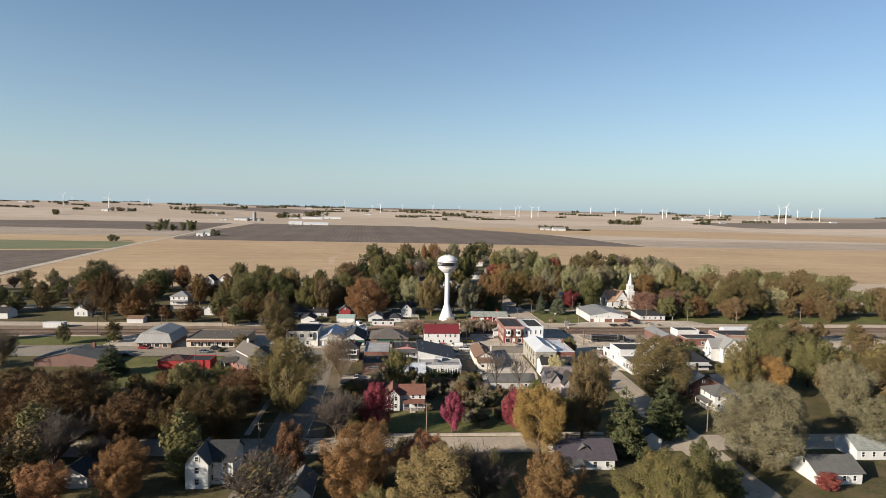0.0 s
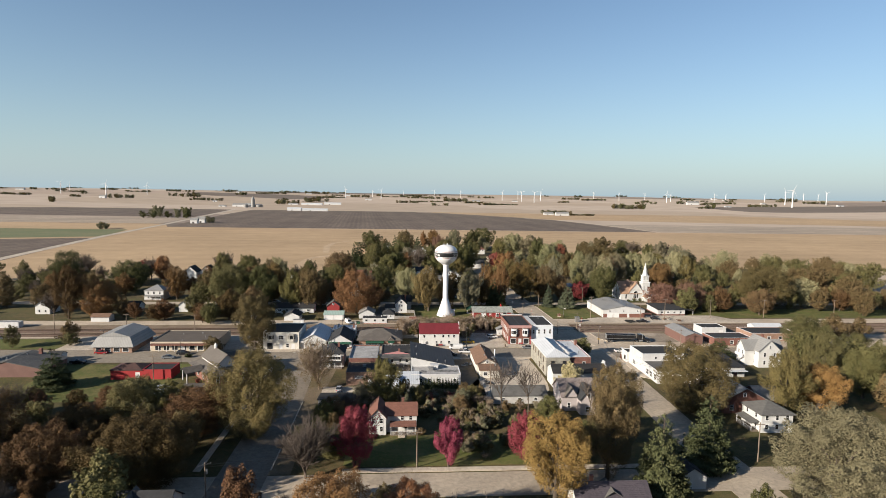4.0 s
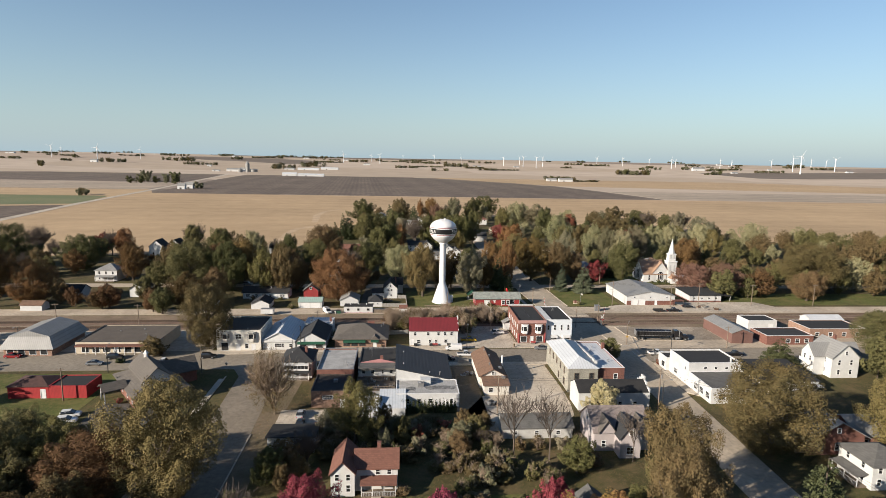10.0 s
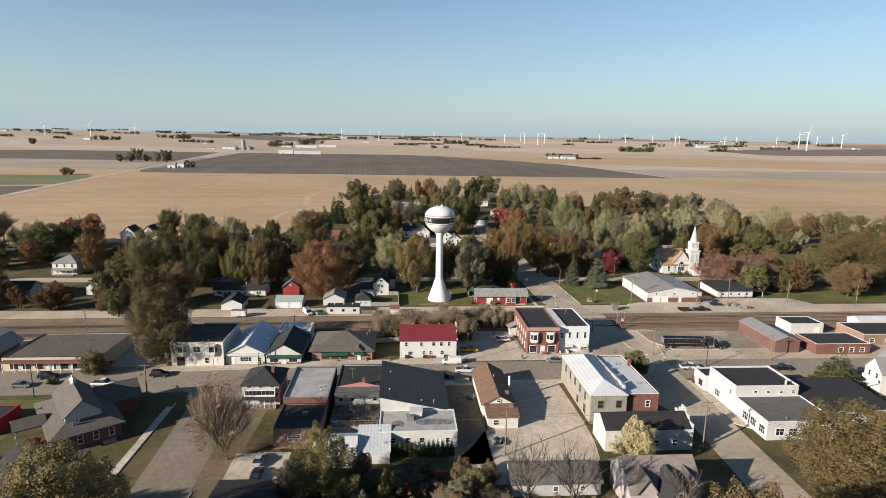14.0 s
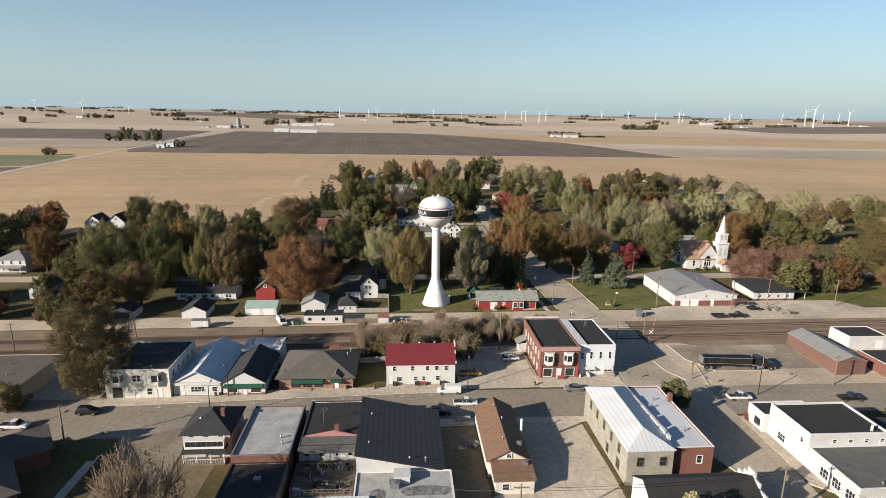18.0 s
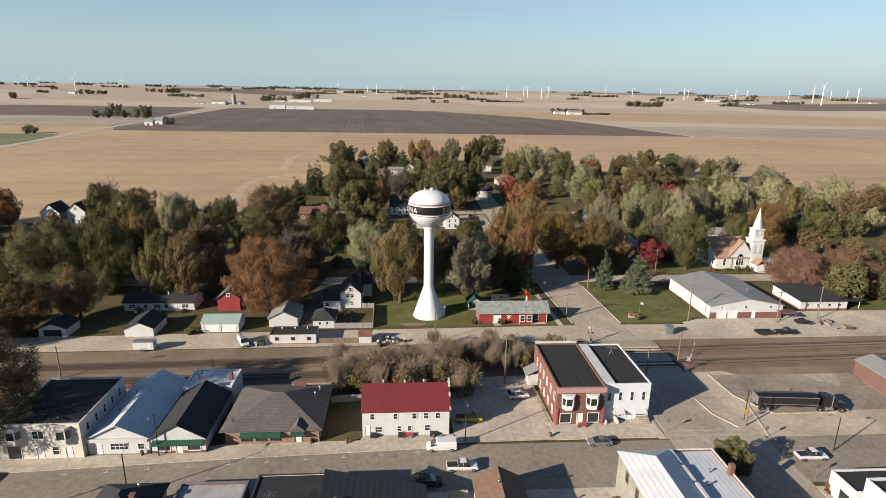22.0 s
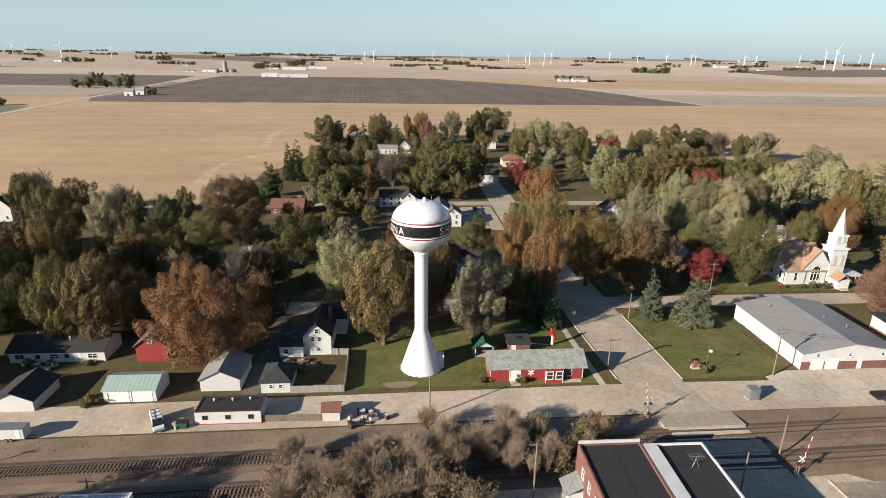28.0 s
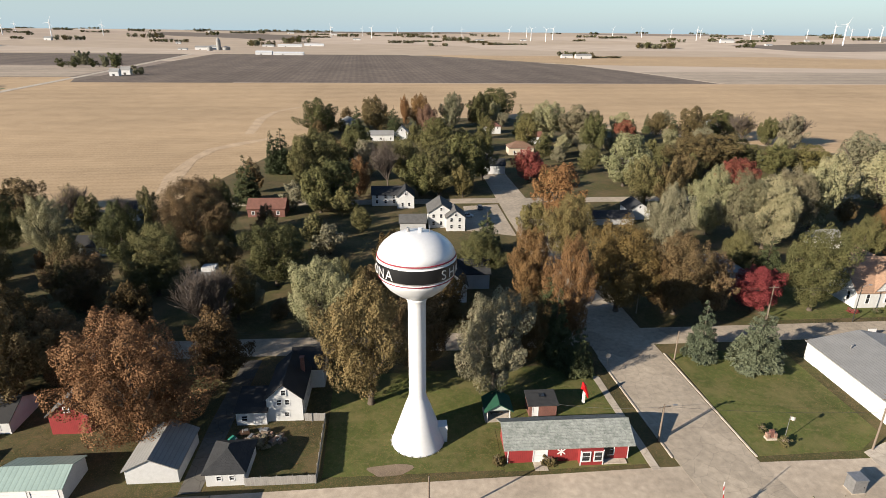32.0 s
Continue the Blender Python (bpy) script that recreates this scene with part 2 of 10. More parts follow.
R_DARK = mat("charcoal shingles", (0.05, 0.052, 0.055), (0.032, 0.033, 0.035), 0.9, 0.8, 9, pattern="shingle", size=0.6)
R_GREY = mat("weathered grey shingles", (0.17, 0.165, 0.155), (0.12, 0.117, 0.11), 0.9, 0.7, 9, pattern="shingle", size=0.6)
R_BROWN = mat("brown shingles", (0.27, 0.16, 0.105), (0.2, 0.12, 0.08), 0.9, 0.7, 9, pattern="shingle", size=0.6)
R_TANSH = mat("light tan shingles", (0.47, 0.3, 0.2), (0.38, 0.24, 0.16), 0.9, 0.7, 9, pattern="shingle", size=0.6)
R_RUST = mat("rust brown shingles", (0.26, 0.12, 0.085), (0.2, 0.09, 0.065), 0.9, 0.7, 9, pattern="shingle", size=0.6)
R_GREEN = mat("green grey shingles", (0.42, 0.44, 0.4), (0.22, 0.24, 0.215), 0.9, 0.9, 3.0, pattern="shingle", size=0.7)
R_TAUPE = mat("taupe shingles", (0.17, 0.15, 0.13), (0.13, 0.115, 0.1), 0.9, 0.5, 9, pattern="shingle", size=0.6)
R_RED = mat("red metal roof", (0.2, 0.03, 0.036), (0.155, 0.026, 0.03), 0.5, 0.4, 5, pattern="ribs", size=0.24)
R_METAL = mat("galvanised metal roof", (0.34, 0.335, 0.32), (0.26, 0.256, 0.243), 0.5, 0.3, 5, metal=0.1, pattern="ribs", size=0.3)
R_WHITE = mat("white metal roof", (0.68, 0.7, 0.72), (0.54, 0.56, 0.58), 0.5, 0.25, 3, pattern="ribs", size=0.4)
R_BLUE = mat("pale blue metal roof", (0.5, 0.55, 0.59), (0.68, 0.69, 0.7), 0.5, 0.22, 1.5, pattern="ribs", size=0.35)
R_TEAL = mat("pale green metal roof", (0.36, 0.47, 0.42), (0.3, 0.4, 0.36), 0.5, 0.3, 4, pattern="ribs", size=0.4)
R_FLAT = mat("silver coated flat roof", (0.5, 0.49, 0.47), (0.27, 0.265, 0.255), 0.75, 0.45, 3)
GLASS = mat("dark window glass", (0.03, 0.035, 0.04), (0.02, 0.022, 0.025), 0.12, 0.3, 2, spec=0.8)
TRIM = mat("white trim", (0.8, 0.8, 0.79), (0.7, 0.7, 0.69), 0.5, 1, 8)
DTRIM = mat("dark trim", (0.06, 0.055, 0.05), (0.04, 0.04, 0.04), 0.6, 1, 8)
AWNING = mat("green canvas", (0.015, 0.09, 0.05), (0.01, 0.06, 0.035), 0.8, 1, 8)
WOOD = mat("weathered wood", (0.24, 0.19, 0.14), (0.14, 0.11, 0.085), 0.9, 1.2, 9, stretch=(1, 1, 0.15))
POLE = mat("pole wood", (0.26, 0.2, 0.15), (0.16, 0.125, 0.095), 0.9, 1.5, 9, stretch=(3, 3, 0.2))
STEEL = mat("galvanised steel", (0.42, 0.42, 0.42), (0.3, 0.3, 0.3), 0.45, 2, 9, metal=0.6)
DSTEEL = mat("dark steel", (0.06, 0.06, 0.06), (0.03, 0.03, 0.03), 0.5, 2, 9, metal=0.3)
RUST = mat("rusty steel", (0.13, 0.075, 0.05), (0.08, 0.05, 0.035), 0.7, 2, 9, metal=0.3)
BARK = mat("bark", (0.13, 0.1, 0.075), (0.07, 0.055, 0.04), 0.95, 2, 9, stretch=(2, 2, 0.3))
BARKP = mat("pale twigs", (0.15, 0.118, 0.093), (0.1, 0.078, 0.063), 0.95, 2, 9)
# lighter than BARKP: sunlight on the trackside brush is put into the colour
BRUSH = mat("sunlit dry twigs", (0.36, 0.275, 0.2), (0.24, 0.18, 0.13), 0.95, 2, 9)
CONC = paving("cracked concrete", (0.66, 0.572, 0.46), (0.53, 0.457, 0.366), 0.25, 2.6, 4.2, 0.08)
ROADM = paving("sun-bleached road surface", (0.51, 0.43, 0.33), (0.4, 0.338, 0.262), 0.2, 2.4, 0.0, 0.12)
ROADB = paving("brown worn asphalt", (0.3, 0.252, 0.195), (0.22, 0.186, 0.143), 0.2, 2.2, 0.0, 0.15)
ASPH = paving("old asphalt", (0.16, 0.148, 0.13), (0.1, 0.093, 0.083), 0.35, 3.0, 0.0, 0.3)
GRAVEL = paving("gravel", (0.6, 0.5, 0.385), (0.43, 0.357, 0.272), 0.0, 3.0, 0.0, 0.0)
BALLAST = mat("track ballast", (0.2, 0.132, 0.096), (0.115, 0.078, 0.058), 0.95, 0.3, 3, bump=0.5)
BEDSOIL = turf("brown trackside soil", ((0.31, 0.232, 0.165), (0.2, 0.15, 0.107)), (0.17, 0.13, 0.08), (0.42, 0.33, 0.24), 0.8, 0.1)
STAINED = paving("stained broken concrete", (0.52, 0.44, 0.345), (0.3, 0.25, 0.195), 0.4, 1.8, 3.6, 0.3)
STREETM = paving("worn main street surface", (0.335, 0.288, 0.226), (0.275, 0.236, 0.186), 0.3, 2.4, 0.0, 0.06)
DIRT = turf("weedy dirt", ((0.27, 0.205, 0.14), (0.17, 0.13, 0.085)), (0.13, 0.11, 0.055), (0.36, 0.29, 0.2), 0.6, 0.07)
GRASS = turf("mown grass", ((0.12, 0.14, 0.036), (0.082, 0.098, 0.026)), (0.2, 0.17, 0.07), (0.34, 0.2, 0.08), 0.5, 0.12)
ROUGHG = turf("rough autumn grass", ((0.085, 0.09, 0.03), (0.06, 0.056, 0.024)), (0.165, 0.12, 0.065), (0.28, 0.16, 0.07), 1.0, 0.09)
STUBBLE = cropland("harvested corn stubble", (0.54, 0.385, 0.228), (0.475, 0.335, 0.196), 6.0, -4, 0.06)
PLOW = cropland("ploughed field", (0.2, 0.156, 0.123), (0.148, 0.114, 0.091), 9.0, 86, 0.1)
BEAN = cropland("pale stubble", (0.47, 0.385, 0.295), (0.39, 0.317, 0.243), 8.0, -4, 0.1)
GREENF = mat("green meadow", (0.12, 0.15, 0.06), (0.2, 0.19, 0.09), 0.95, 0.02, 0.3)
YELLOW = mat("yellow paint", (0.6, 0.36, 0.02), (0.5, 0.3, 0.02), 0.5, 1, 8)
REDP = mat("red paint", (0.6, 0.015, 0.02), (0.5, 0.012, 0.016), 0.4, 1, 8)
RUBBER = mat("tyre rubber", (0.02, 0.02, 0.02), (0.03, 0.03, 0.03), 0.9, 2, 9)
TOWERW = mat("white tank paint", (0.82, 0.82, 0.82), (0.76, 0.76, 0.75), 0.35, 0.15, 2, spec=0.5)
BANDK = mat("black tank paint", (0.012, 0.012, 0.014), (0.018, 0.018, 0.018), 0.35, 0.3, 3, spec=0.5)

LEAVES = {
    "green": leaf_mat("green leaves", (0.038, 0.041, 0.016), (0.072, 0.07, 0.027), (0.128, 0.112, 0.046)),
    "olive": leaf_mat("olive leaves", (0.053, 0.056, 0.02), (0.088, 0.083, 0.032), (0.14, 0.115, 0.046)),
    "gold": leaf_mat("olive gold leaves", (0.07, 0.062, 0.023), (0.118, 0.097, 0.037), (0.185, 0.142, 0.062)),
    "pale": leaf_mat("pale green leaves", (0.11, 0.109, 0.057), (0.18, 0.17, 0.09), (0.265, 0.24, 0.137)),
    "paleyellow": leaf_mat("pale yellow leaves", (0.2, 0.19, 0.09), (0.28, 0.26, 0.13), (0.38, 0.34, 0.19)),
    "silver": leaf_mat("silvery leaves", (0.09, 0.079, 0.046), (0.13, 0.113, 0.067), (0.182, 0.155, 0.096)),
    "grey": leaf_mat("grey green leaves", (0.09, 0.085, 0.05), (0.14, 0.13, 0.08), (0.2, 0.17, 0.11)),
    "brown": leaf_mat("brown green leaves", (0.058, 0.049, 0.023), (0.098, 0.073, 0.033), (0.15, 0.097, 0.043)),
    # russet brown made darker: the shade of taller neighbours is in the colour
    "umber": leaf_mat("shade-darkened brown leaves", (0.045, 0.028, 0.013), (0.078, 0.047, 0.02), (0.118, 0.069, 0.028)),
    "oak": leaf_mat("russet leaves", (0.075, 0.045, 0.02), (0.125, 0.075, 0.03), (0.19, 0.115, 0.046)),
    "orange": leaf_mat("orange leaves", (0.1, 0.056, 0.024), (0.155, 0.084, 0.034), (0.22, 0.124, 0.052)),
    "golden": leaf_mat("golden leaves", (0.125, 0.078, 0.028), (0.185, 0.112, 0.038), (0.25, 0.155, 0.058)),
    "crimson": leaf_mat("crimson leaves", (0.1, 0.02, 0.028), (0.165, 0.032, 0.044), (0.25, 0.065, 0.075)),
    "wine": leaf_mat("dark red leaves", (0.09, 0.03, 0.022), (0.14, 0.045, 0.03), (0.2, 0.075, 0.045)),
    "pink": leaf_mat("reddish brown leaves", (0.1, 0.057, 0.042), (0.15, 0.083, 0.06), (0.21, 0.115, 0.083)),
    "conifer": leaf_mat("dark needles", (0.026, 0.033, 0.015), (0.048, 0.056, 0.024), (0.08, 0.085, 0.038)),
    "spruce": leaf_mat("grey green needles", (0.04, 0.05, 0.03), (0.068, 0.08, 0.048), (0.11, 0.122, 0.075)),
}


# ---- building blocks ----
def ground_height(x, y):
    """Flat round the town; the far land rises gently to a low ridge and falls behind it."""
    r = math.hypot(x, y - 200)
    k = min(max((r - 2100) / 2300, 0), 1)
    fall = max(r - 4450, 0)
    return 62 * k * k * (3 - 2 * k) * (0.96 + 0.04 * math.sin(math.atan2(x, y) * 9)) - fall * 0.12


def at(u, v, z=0.0, turn=0.0):
    """World pose of a spot on the street grid."""
    p = Matrix.Rotation(radians(TOWN), 4, "Z") @ Vector((u, v, z))
    return pose(p.x, p.y, z, 0, 0, TOWN + turn)


def box(bm, x0, y0, z0, x1, y1, z1, m=None):
    vs = [bm.verts.new(Vector(p) if m is None else m @ Vector(p)) for p in
          ((x0, y0, z0), (x1, y0, z0), (x1, y1, z0), (x0, y1, z0), (x0, y0, z1), (x1, y0, z1), (x1, y1, z1), (x0, y1, z1))]
    for f in ((3, 2, 1, 0), (4, 5, 6, 7), (0, 1, 5, 4), (1, 2, 6, 5), (2, 3, 7, 6), (3, 0, 4, 7)):
        bm.faces.new([vs[i] for i in f])
    return bm


def tube(bm, p, q, r0, r1=None, sides=8):
    """A tapered round bar from p to q."""
    p, q = Vector(p), Vector(q)
    r1 = r0 if r1 is None else r1
    side = (q - p).to_track_quat("Z", "Y").to_matrix()
    rings = []
    for c, r in ((p, r0), (q, r1)):
        rings.append([bm.verts.new(c + side @ Vector((math.cos(a) * r, math.sin(a) * r, 0))) for a in (2 * math.pi * i / sides for i in range(sides))])
    for i in range(sides):
        j = (i + 1) % sides
        bm.faces.new((rings[0][i], rings[0][j], rings[1][j], rings[1][i]))
    bm.faces.new(rings[0][::-1])
    bm.faces.new(rings[1])
    return bm


def lathe(bm, profile, sides=48, centre=(0, 0)):
    """Turns a list of (radius, height) about z."""
    rings = [[bm.verts.new((centre[0] + r * math.cos(2 * math.pi * i / sides), centre[1] + r * math.sin(2 * math.pi * i / sides), z)) for i in range(sides)] for r, z in profile]
    for a, b in zip(rings, rings[1:]):
        for i in range(sides):
            j = (i + 1) % sides
            bm.faces.new((a[i], a[j], b[j], b[i]))
    bm.faces.new(rings[0][::-1])
    bm.faces.new(rings[-1])
    return bm


def mesh_of(name, bm, material, smooth=False):
    me = bpy.data.meshes.new(name)
    bm.normal_update()
    bm.to_mesh(me)
    bm.free()
    me.materials.append(material)
    if smooth:
        for p in me.polygons:
            p.use_smooth = True
    return me


def part(name, bm, material, parent, label="", smooth=False):
    ob = new(name, bm if isinstance(bm, bpy.types.Mesh) else mesh_of(name, bm, material, smooth))
    ob.parent = parent
    return tagged(ob, label)


FOOT = []                        # footprints on the street grid that trees keep clear of


def thing(name, m, label, category, group="", kind=""):
    ob = new(name)
    ob.empty_display_size = 0.5
    ob.matrix_world = m
    return tagged(ob, label, category, group, kind)


def bmb(*boxes):
    bm = bmesh.new()
    for b in boxes:
        box(bm, *b)
    return bm


def slab(name, points, z, material, label, category, thick=0.02, kind="structure", grid=True):
    """A flat piece of the ground from its outline on the street grid."""
    bm = bmesh.new()
    top = [bm.verts.new((u, v, z)) for u, v in points]
    low = [bm.verts.new((u, v, z - thick)) for u, v in points]
    bm.faces.new(top)
    for i in range(len(top)):
        j = (i + 1) % len(top)
        bm.faces.new((top[i], low[i], low[j], top[j]))
    bmesh.ops.recalc_face_normals(bm, faces=bm.faces)
    ob = new(name, mesh_of(name, bm, material))
    ob.matrix_world = at(0, 0)
    return tagged(ob, label, category, "", kind)


def rect(u0, v0, u1, v1):
    return [(u0, v0), (u1, v0), (u1, v1), (u0, v1)]


# ---- the land ----
def make_ground():
    bm = bmesh.new()
    rings = [0, 150, 300, 450, 650, 900, 1200, 1500, 1800, 2100, 2300, 2500, 2700, 2900, 3100, 3300, 3500, 3700, 3900, 4100, 4300, 4450, 4600, 4900]
    n = 96
    rows = []
    for r in rings[1:]:
        row = []
        for i in range(n):
            a = 2 * math.pi * i / n
            x, y = r * math.sin(a), 200 + r * math.cos(a)
            row.append(bm.verts.new((x, y, ground_height(x, y) - 0.05)))
        rows.append(row)
    mid = bm.verts.new((0, 200, -0.05))
    for i in range(n):
        j = (i + 1) % n
        bm.faces.new((mid, rows[0][j], rows[0][i]))
        for a, b in zip(rows, rows[1:]):
            bm.faces.new((a[i], a[j], b[j], b[i]))
    bmesh.ops.recalc_face_normals(bm, faces=bm.faces)
    ob = new("ground", mesh_of("ground", bm, far_land(), True))
    return tagged(ob, "flat harvested farmland reaching to the horizon", "ground", "", "structure")


def far_land():
    """Farmland in large rectangular fields: stubble, pale stubble and dark tilled soil."""
    m = bpy.data.materials.new("patchwork farmland")
    m.use_nodes = True
    n, l = m.node_tree.nodes, m.node_tree.links
    b = n["Principled BSDF"]
    b.inputs["Roughness"].default_value, b.inputs["Specular IOR Level"].default_value = 0.95, 0.1
    co, mp = n.new("ShaderNodeTexCoord"), n.new("ShaderNodeMapping")
    mp.inputs["Rotation"].default_value = (0, 0, radians(-5))
    mp.inputs["Scale"].default_value = (1 / 900, 1 / 420, 1)
    l.new(co.outputs["Object"], mp.inputs[0])
    vo = n.new("ShaderNodeTexVoronoi")
    vo.voronoi_dimensions, vo.distance = "2D", "CHEBYCHEV"
    vo.inputs["Scale"].default_value, vo.inputs["Randomness"].default_value = 1.0, 0.55
    l.new(mp.outputs[0], vo.inputs["Vector"])
    sep = n.new("ShaderNodeSeparateColor")
    l.new(vo.outputs["Color"], sep.inputs[0])
    ramp = n.new("ShaderNodeValToRGB")
    ramp.color_ramp.interpolation = "CONSTANT"
    e = ramp.color_ramp.elements
    e[0].color, e[1].position, e[1].color = (0.41, 0.33, 0.25, 1), 0.4, (0.46, 0.375, 0.295, 1)
    for p, c in ((0.6, (0.26, 0.21, 0.17, 1)), (0.75, (0.4, 0.32, 0.25, 1)), (0.9, (0.17, 0.14, 0.115, 1))):
        x = e.new(p)
        x.color = c
    l.new(sep.outputs[0], ramp.inputs[0])
    no = n.new("ShaderNodeTexNoise")
    no.inputs["Scale"].default_value, no.inputs["Detail"].default_value = 0.01, 6
    l.new(co.outputs["Object"], no.inputs[0])
    rg = n.new("ShaderNodeMapRange")
    rg.inputs[3].default_value, rg.inputs[4].default_value = 0.65, 1.04
    l.new(no.outputs[0], rg.inputs[0])
    mul = n.new("ShaderNodeMix")
    mul.data_type, mul.blend_type = "RGBA", "MULTIPLY"
    mul.inputs[0].default_value = 1
    l.new(ramp.outputs[0], mul.inputs[6])
    l.new(rg.outputs[0], mul.inputs[7])
    l.new(mul.outputs[2], b.inputs["Base Color"])
    return m


make_ground()
slab("field_near", [(-900, 430), (-300, 430), (-70, 455), (-50, 560), (-20, 715), (110, 715), (240, 600), (320, 520), (1100, 520), (1100, 1036), (461, 1034), (-400, 1040), (-438, 1130), (-900, 1130)],
     0.03, STUBBLE, "tan harvested corn field behind the town", "field", 0.05)
slab("field_ploughed", [(-402, 1046), (461, 1040), (430, 1290), (387, 1508), (72, 1869), (40, 1990), (-500, 1990), (-470, 1600)], 0.06, PLOW, "dark ploughed field", "field", 0.05)
slab("field_west", [(-1250, 1135), (-450, 1135), (-480, 1400), (-1300, 1430)], 0.06, BEAN, "pale stubble field beside the country road", "field", 0.05)
slab("field_tilled_west", [(-1500, 1450), (-490, 1420), (-560, 1980), (-1600, 2000)], 0.06, PLOW, "dark tilled field beside the country road", "field", 0.05)
slab("field_east", [(470, 1042), (1500, 1045), (1500, 1290), (440, 1290)], 0.06, BEAN, "greyish stubble field", "field", 0.05)
slab("field_pale", [(400, 1512), (1500, 1300), (1500, 1990), (80, 1990)], 0.05, STUBBLE, "pale harvested field", "field", 0.04)
slab("meadow", [(-900, 640), (-395, 820), (-428, 960), (-900, 960)], 0.07, GREENF, "green meadow strip beside the country road", "meadow", 0.04)
slab("field_dark_west", [(-900, 470), (-330, 470), (-393, 800), (-900, 620)], 0.06, PLOW, "dark ploughed field left of the country road", "field", 0.04)
slab("country_road", [(-336, 430), (-327, 430), (-391, 817), (-431, 1141), (-552, 1990), (-566, 1990), (-441, 1141), (-401, 817)], 0.2, CONC, "pale gravel country road between the fields", "road", 0.1)

def wheel_track(points, width):
    """A strip where machines turned, pressed paler than the stubble round it."""
    ps = [Vector((*p, 0)) for p in points]
    left, right = [], []
    for i, p in enumerate(ps):
        d = (ps[min(i + 1, len(ps) - 1)] - ps[max(i - 1, 0)]).normalized()
        n = Vector((-d.y, d.x, 0)) * width / 2 * (1 + 0.3 * math.sin(i * 2.1))
        left.append(tuple((p + n).xy))
        right.append(tuple((p - n).xy))
    slab("wheel_track", left + right[::-1], 0.09, TRACKS, "pale curved wheel track in the stubble", "track", 0.03)


TRACKS = cropland("pressed straw", (0.62, 0.46, 0.3), (0.53, 0.39, 0.25), 2.0, 30, 0.1)
wheel_track([(-78, 490), (-85, 521), (-89, 557), (-87, 586), (-76, 604), (-62, 621)], 7)
wheel_track([(-79, 639), (-87, 710), (-84, 754), (-69, 783)], 6)

# ---- the town's ground ----
slab("lawn", [(-330, -150), (330, -150), (330, 515), (236, 598), (108, 712), (-20, 712), (-52, 560), (-74, 458), (-300, 432), (-330, 432)], 0.05, ROUGHG, "rough autumn grass with bare patches", "grass", 0.05)
slab("main_street", [(-330, 243), (-40, 246), (-20, 250.5), (330, 249.5), (330, 263), (-20, 263.6), (-330, 262)], 0.09, STREETM, "sun-bleached main street with patched cracks", "road", 0.05)
slab("north_street", [(75, -60), (87, -60), (84, 178), (86, 225), (87, 249), (87, 263), (84, 290), (79.1, 320), (77.7, 352), (74, 450), (70, 600), (60, 600), (61, 450), (63.4, 350), (65.8, 320), (70, 285), (68, 268), (68, 249), (76, 225), (73.5, 178)],
     0.1, ROADM, "pale worn street running north across the tracks", "road", 0.05)
slab("side_street", [(-40, -60), (-28, -60), (-28.5, 204), (-30, 250), (-44, 246), (-41, 240), (-39.5, 204)], 0.1, ROADB, "narrow worn side street", "road", 0.05)
slab("south_street", rect(-330, 147, 330, 157.5), 0.095, ROADM, "pale residential street", "road", 0.05)
slab("cross_street", [(-330, 355), (330, 358), (330, 365), (-330, 363)], 0.095, ROADM, "residential street behind the station", "road", 0.05)
slab("far_street", rect(-60, 470, 250, 477), 0.095, ROADM, "narrow far street between houses", "road", 0.05)
slab("alley", [(-330, 302.5), (62, 308.5), (330, 311), (330, 321), (100, 319), (80, 319.2), (62, 319), (-20, 317), (-90, 315), (-330, 314)], 0.08, GRAVEL, "pale gravel lane beside the railway", "road", 0.05)
slab("gravel_lane", [(-330, 279), (-55, 282), (-25, 284.5), (30, 288), (30, 293), (-330, 287)], 0.08, GRAVEL, "gravel lane behind the shops", "road", 0.05)
slab("track_bed", [(-330, 282.5), (330, 295), (330, 313.2), (62, 308.0), (-330, 302)], 0.07, BEDSOIL, "weedy dirt strip along the railway", "verge", 0.05)
slab("parking_lot", [(26.5, 264.2), (47, 264.5), (46, 291), (31, 291), (26, 284)], 0.09, CONC, "cracked concrete parking lot", "parking lot", 0.05)
slab("west_lot", [(-135, 262.5), (-56, 262.5), (-56, 283), (-135, 283)], 0.094, CONC, "pale concrete apron round the shops", "parking lot", 0.05)
slab("east_lot", [(88, 263.5), (250, 263.5), (250, 286), (100, 284), (90, 277)], 0.085, GRAVEL, "dusty gravel yard with broken concrete", "yard", 0.05)
slab("concrete_yard", [(20, 204), (44, 204), (50, 212), (51.6, 222), (51.0, 249.6), (35.4, 249.6), (35.4, 229), (28, 224), (24, 217), (20, 212)], 0.085, CONC, "wide pale concrete yard between buildings", "yard", 0.05)
slab("hall_apron", [(98, 311.5), (180, 312), (170, 328), (131, 328), (131, 322.8), (104, 322.8), (98, 320.5)], 0.1, CONC, "pale concrete apron in front of the fire hall", "apron", 0.05)
slab("driveway", [(-12.0, 317.8), (-8.8, 318.0), (-8.4, 333), (-7.8, 355), (-11.5, 355), (-12.2, 333)], 0.09, ASPH, "dark worn drive between two garages", "driveway", 0.05)
slab("green", [(79.6, 320.6), (98, 321), (104.5, 325), (104.5, 354), (79, 352.6)], 0.1, GRASS, "mown green lawn on the street corner", "lawn", 0.06)
slab("tower_lawn", [(9, 320), (37.5, 320), (37.5, 330), (62, 331), (60, 350), (8, 348)], 0.085, GRASS, "lawn at the foot of the water tower", "lawn", 0.05)
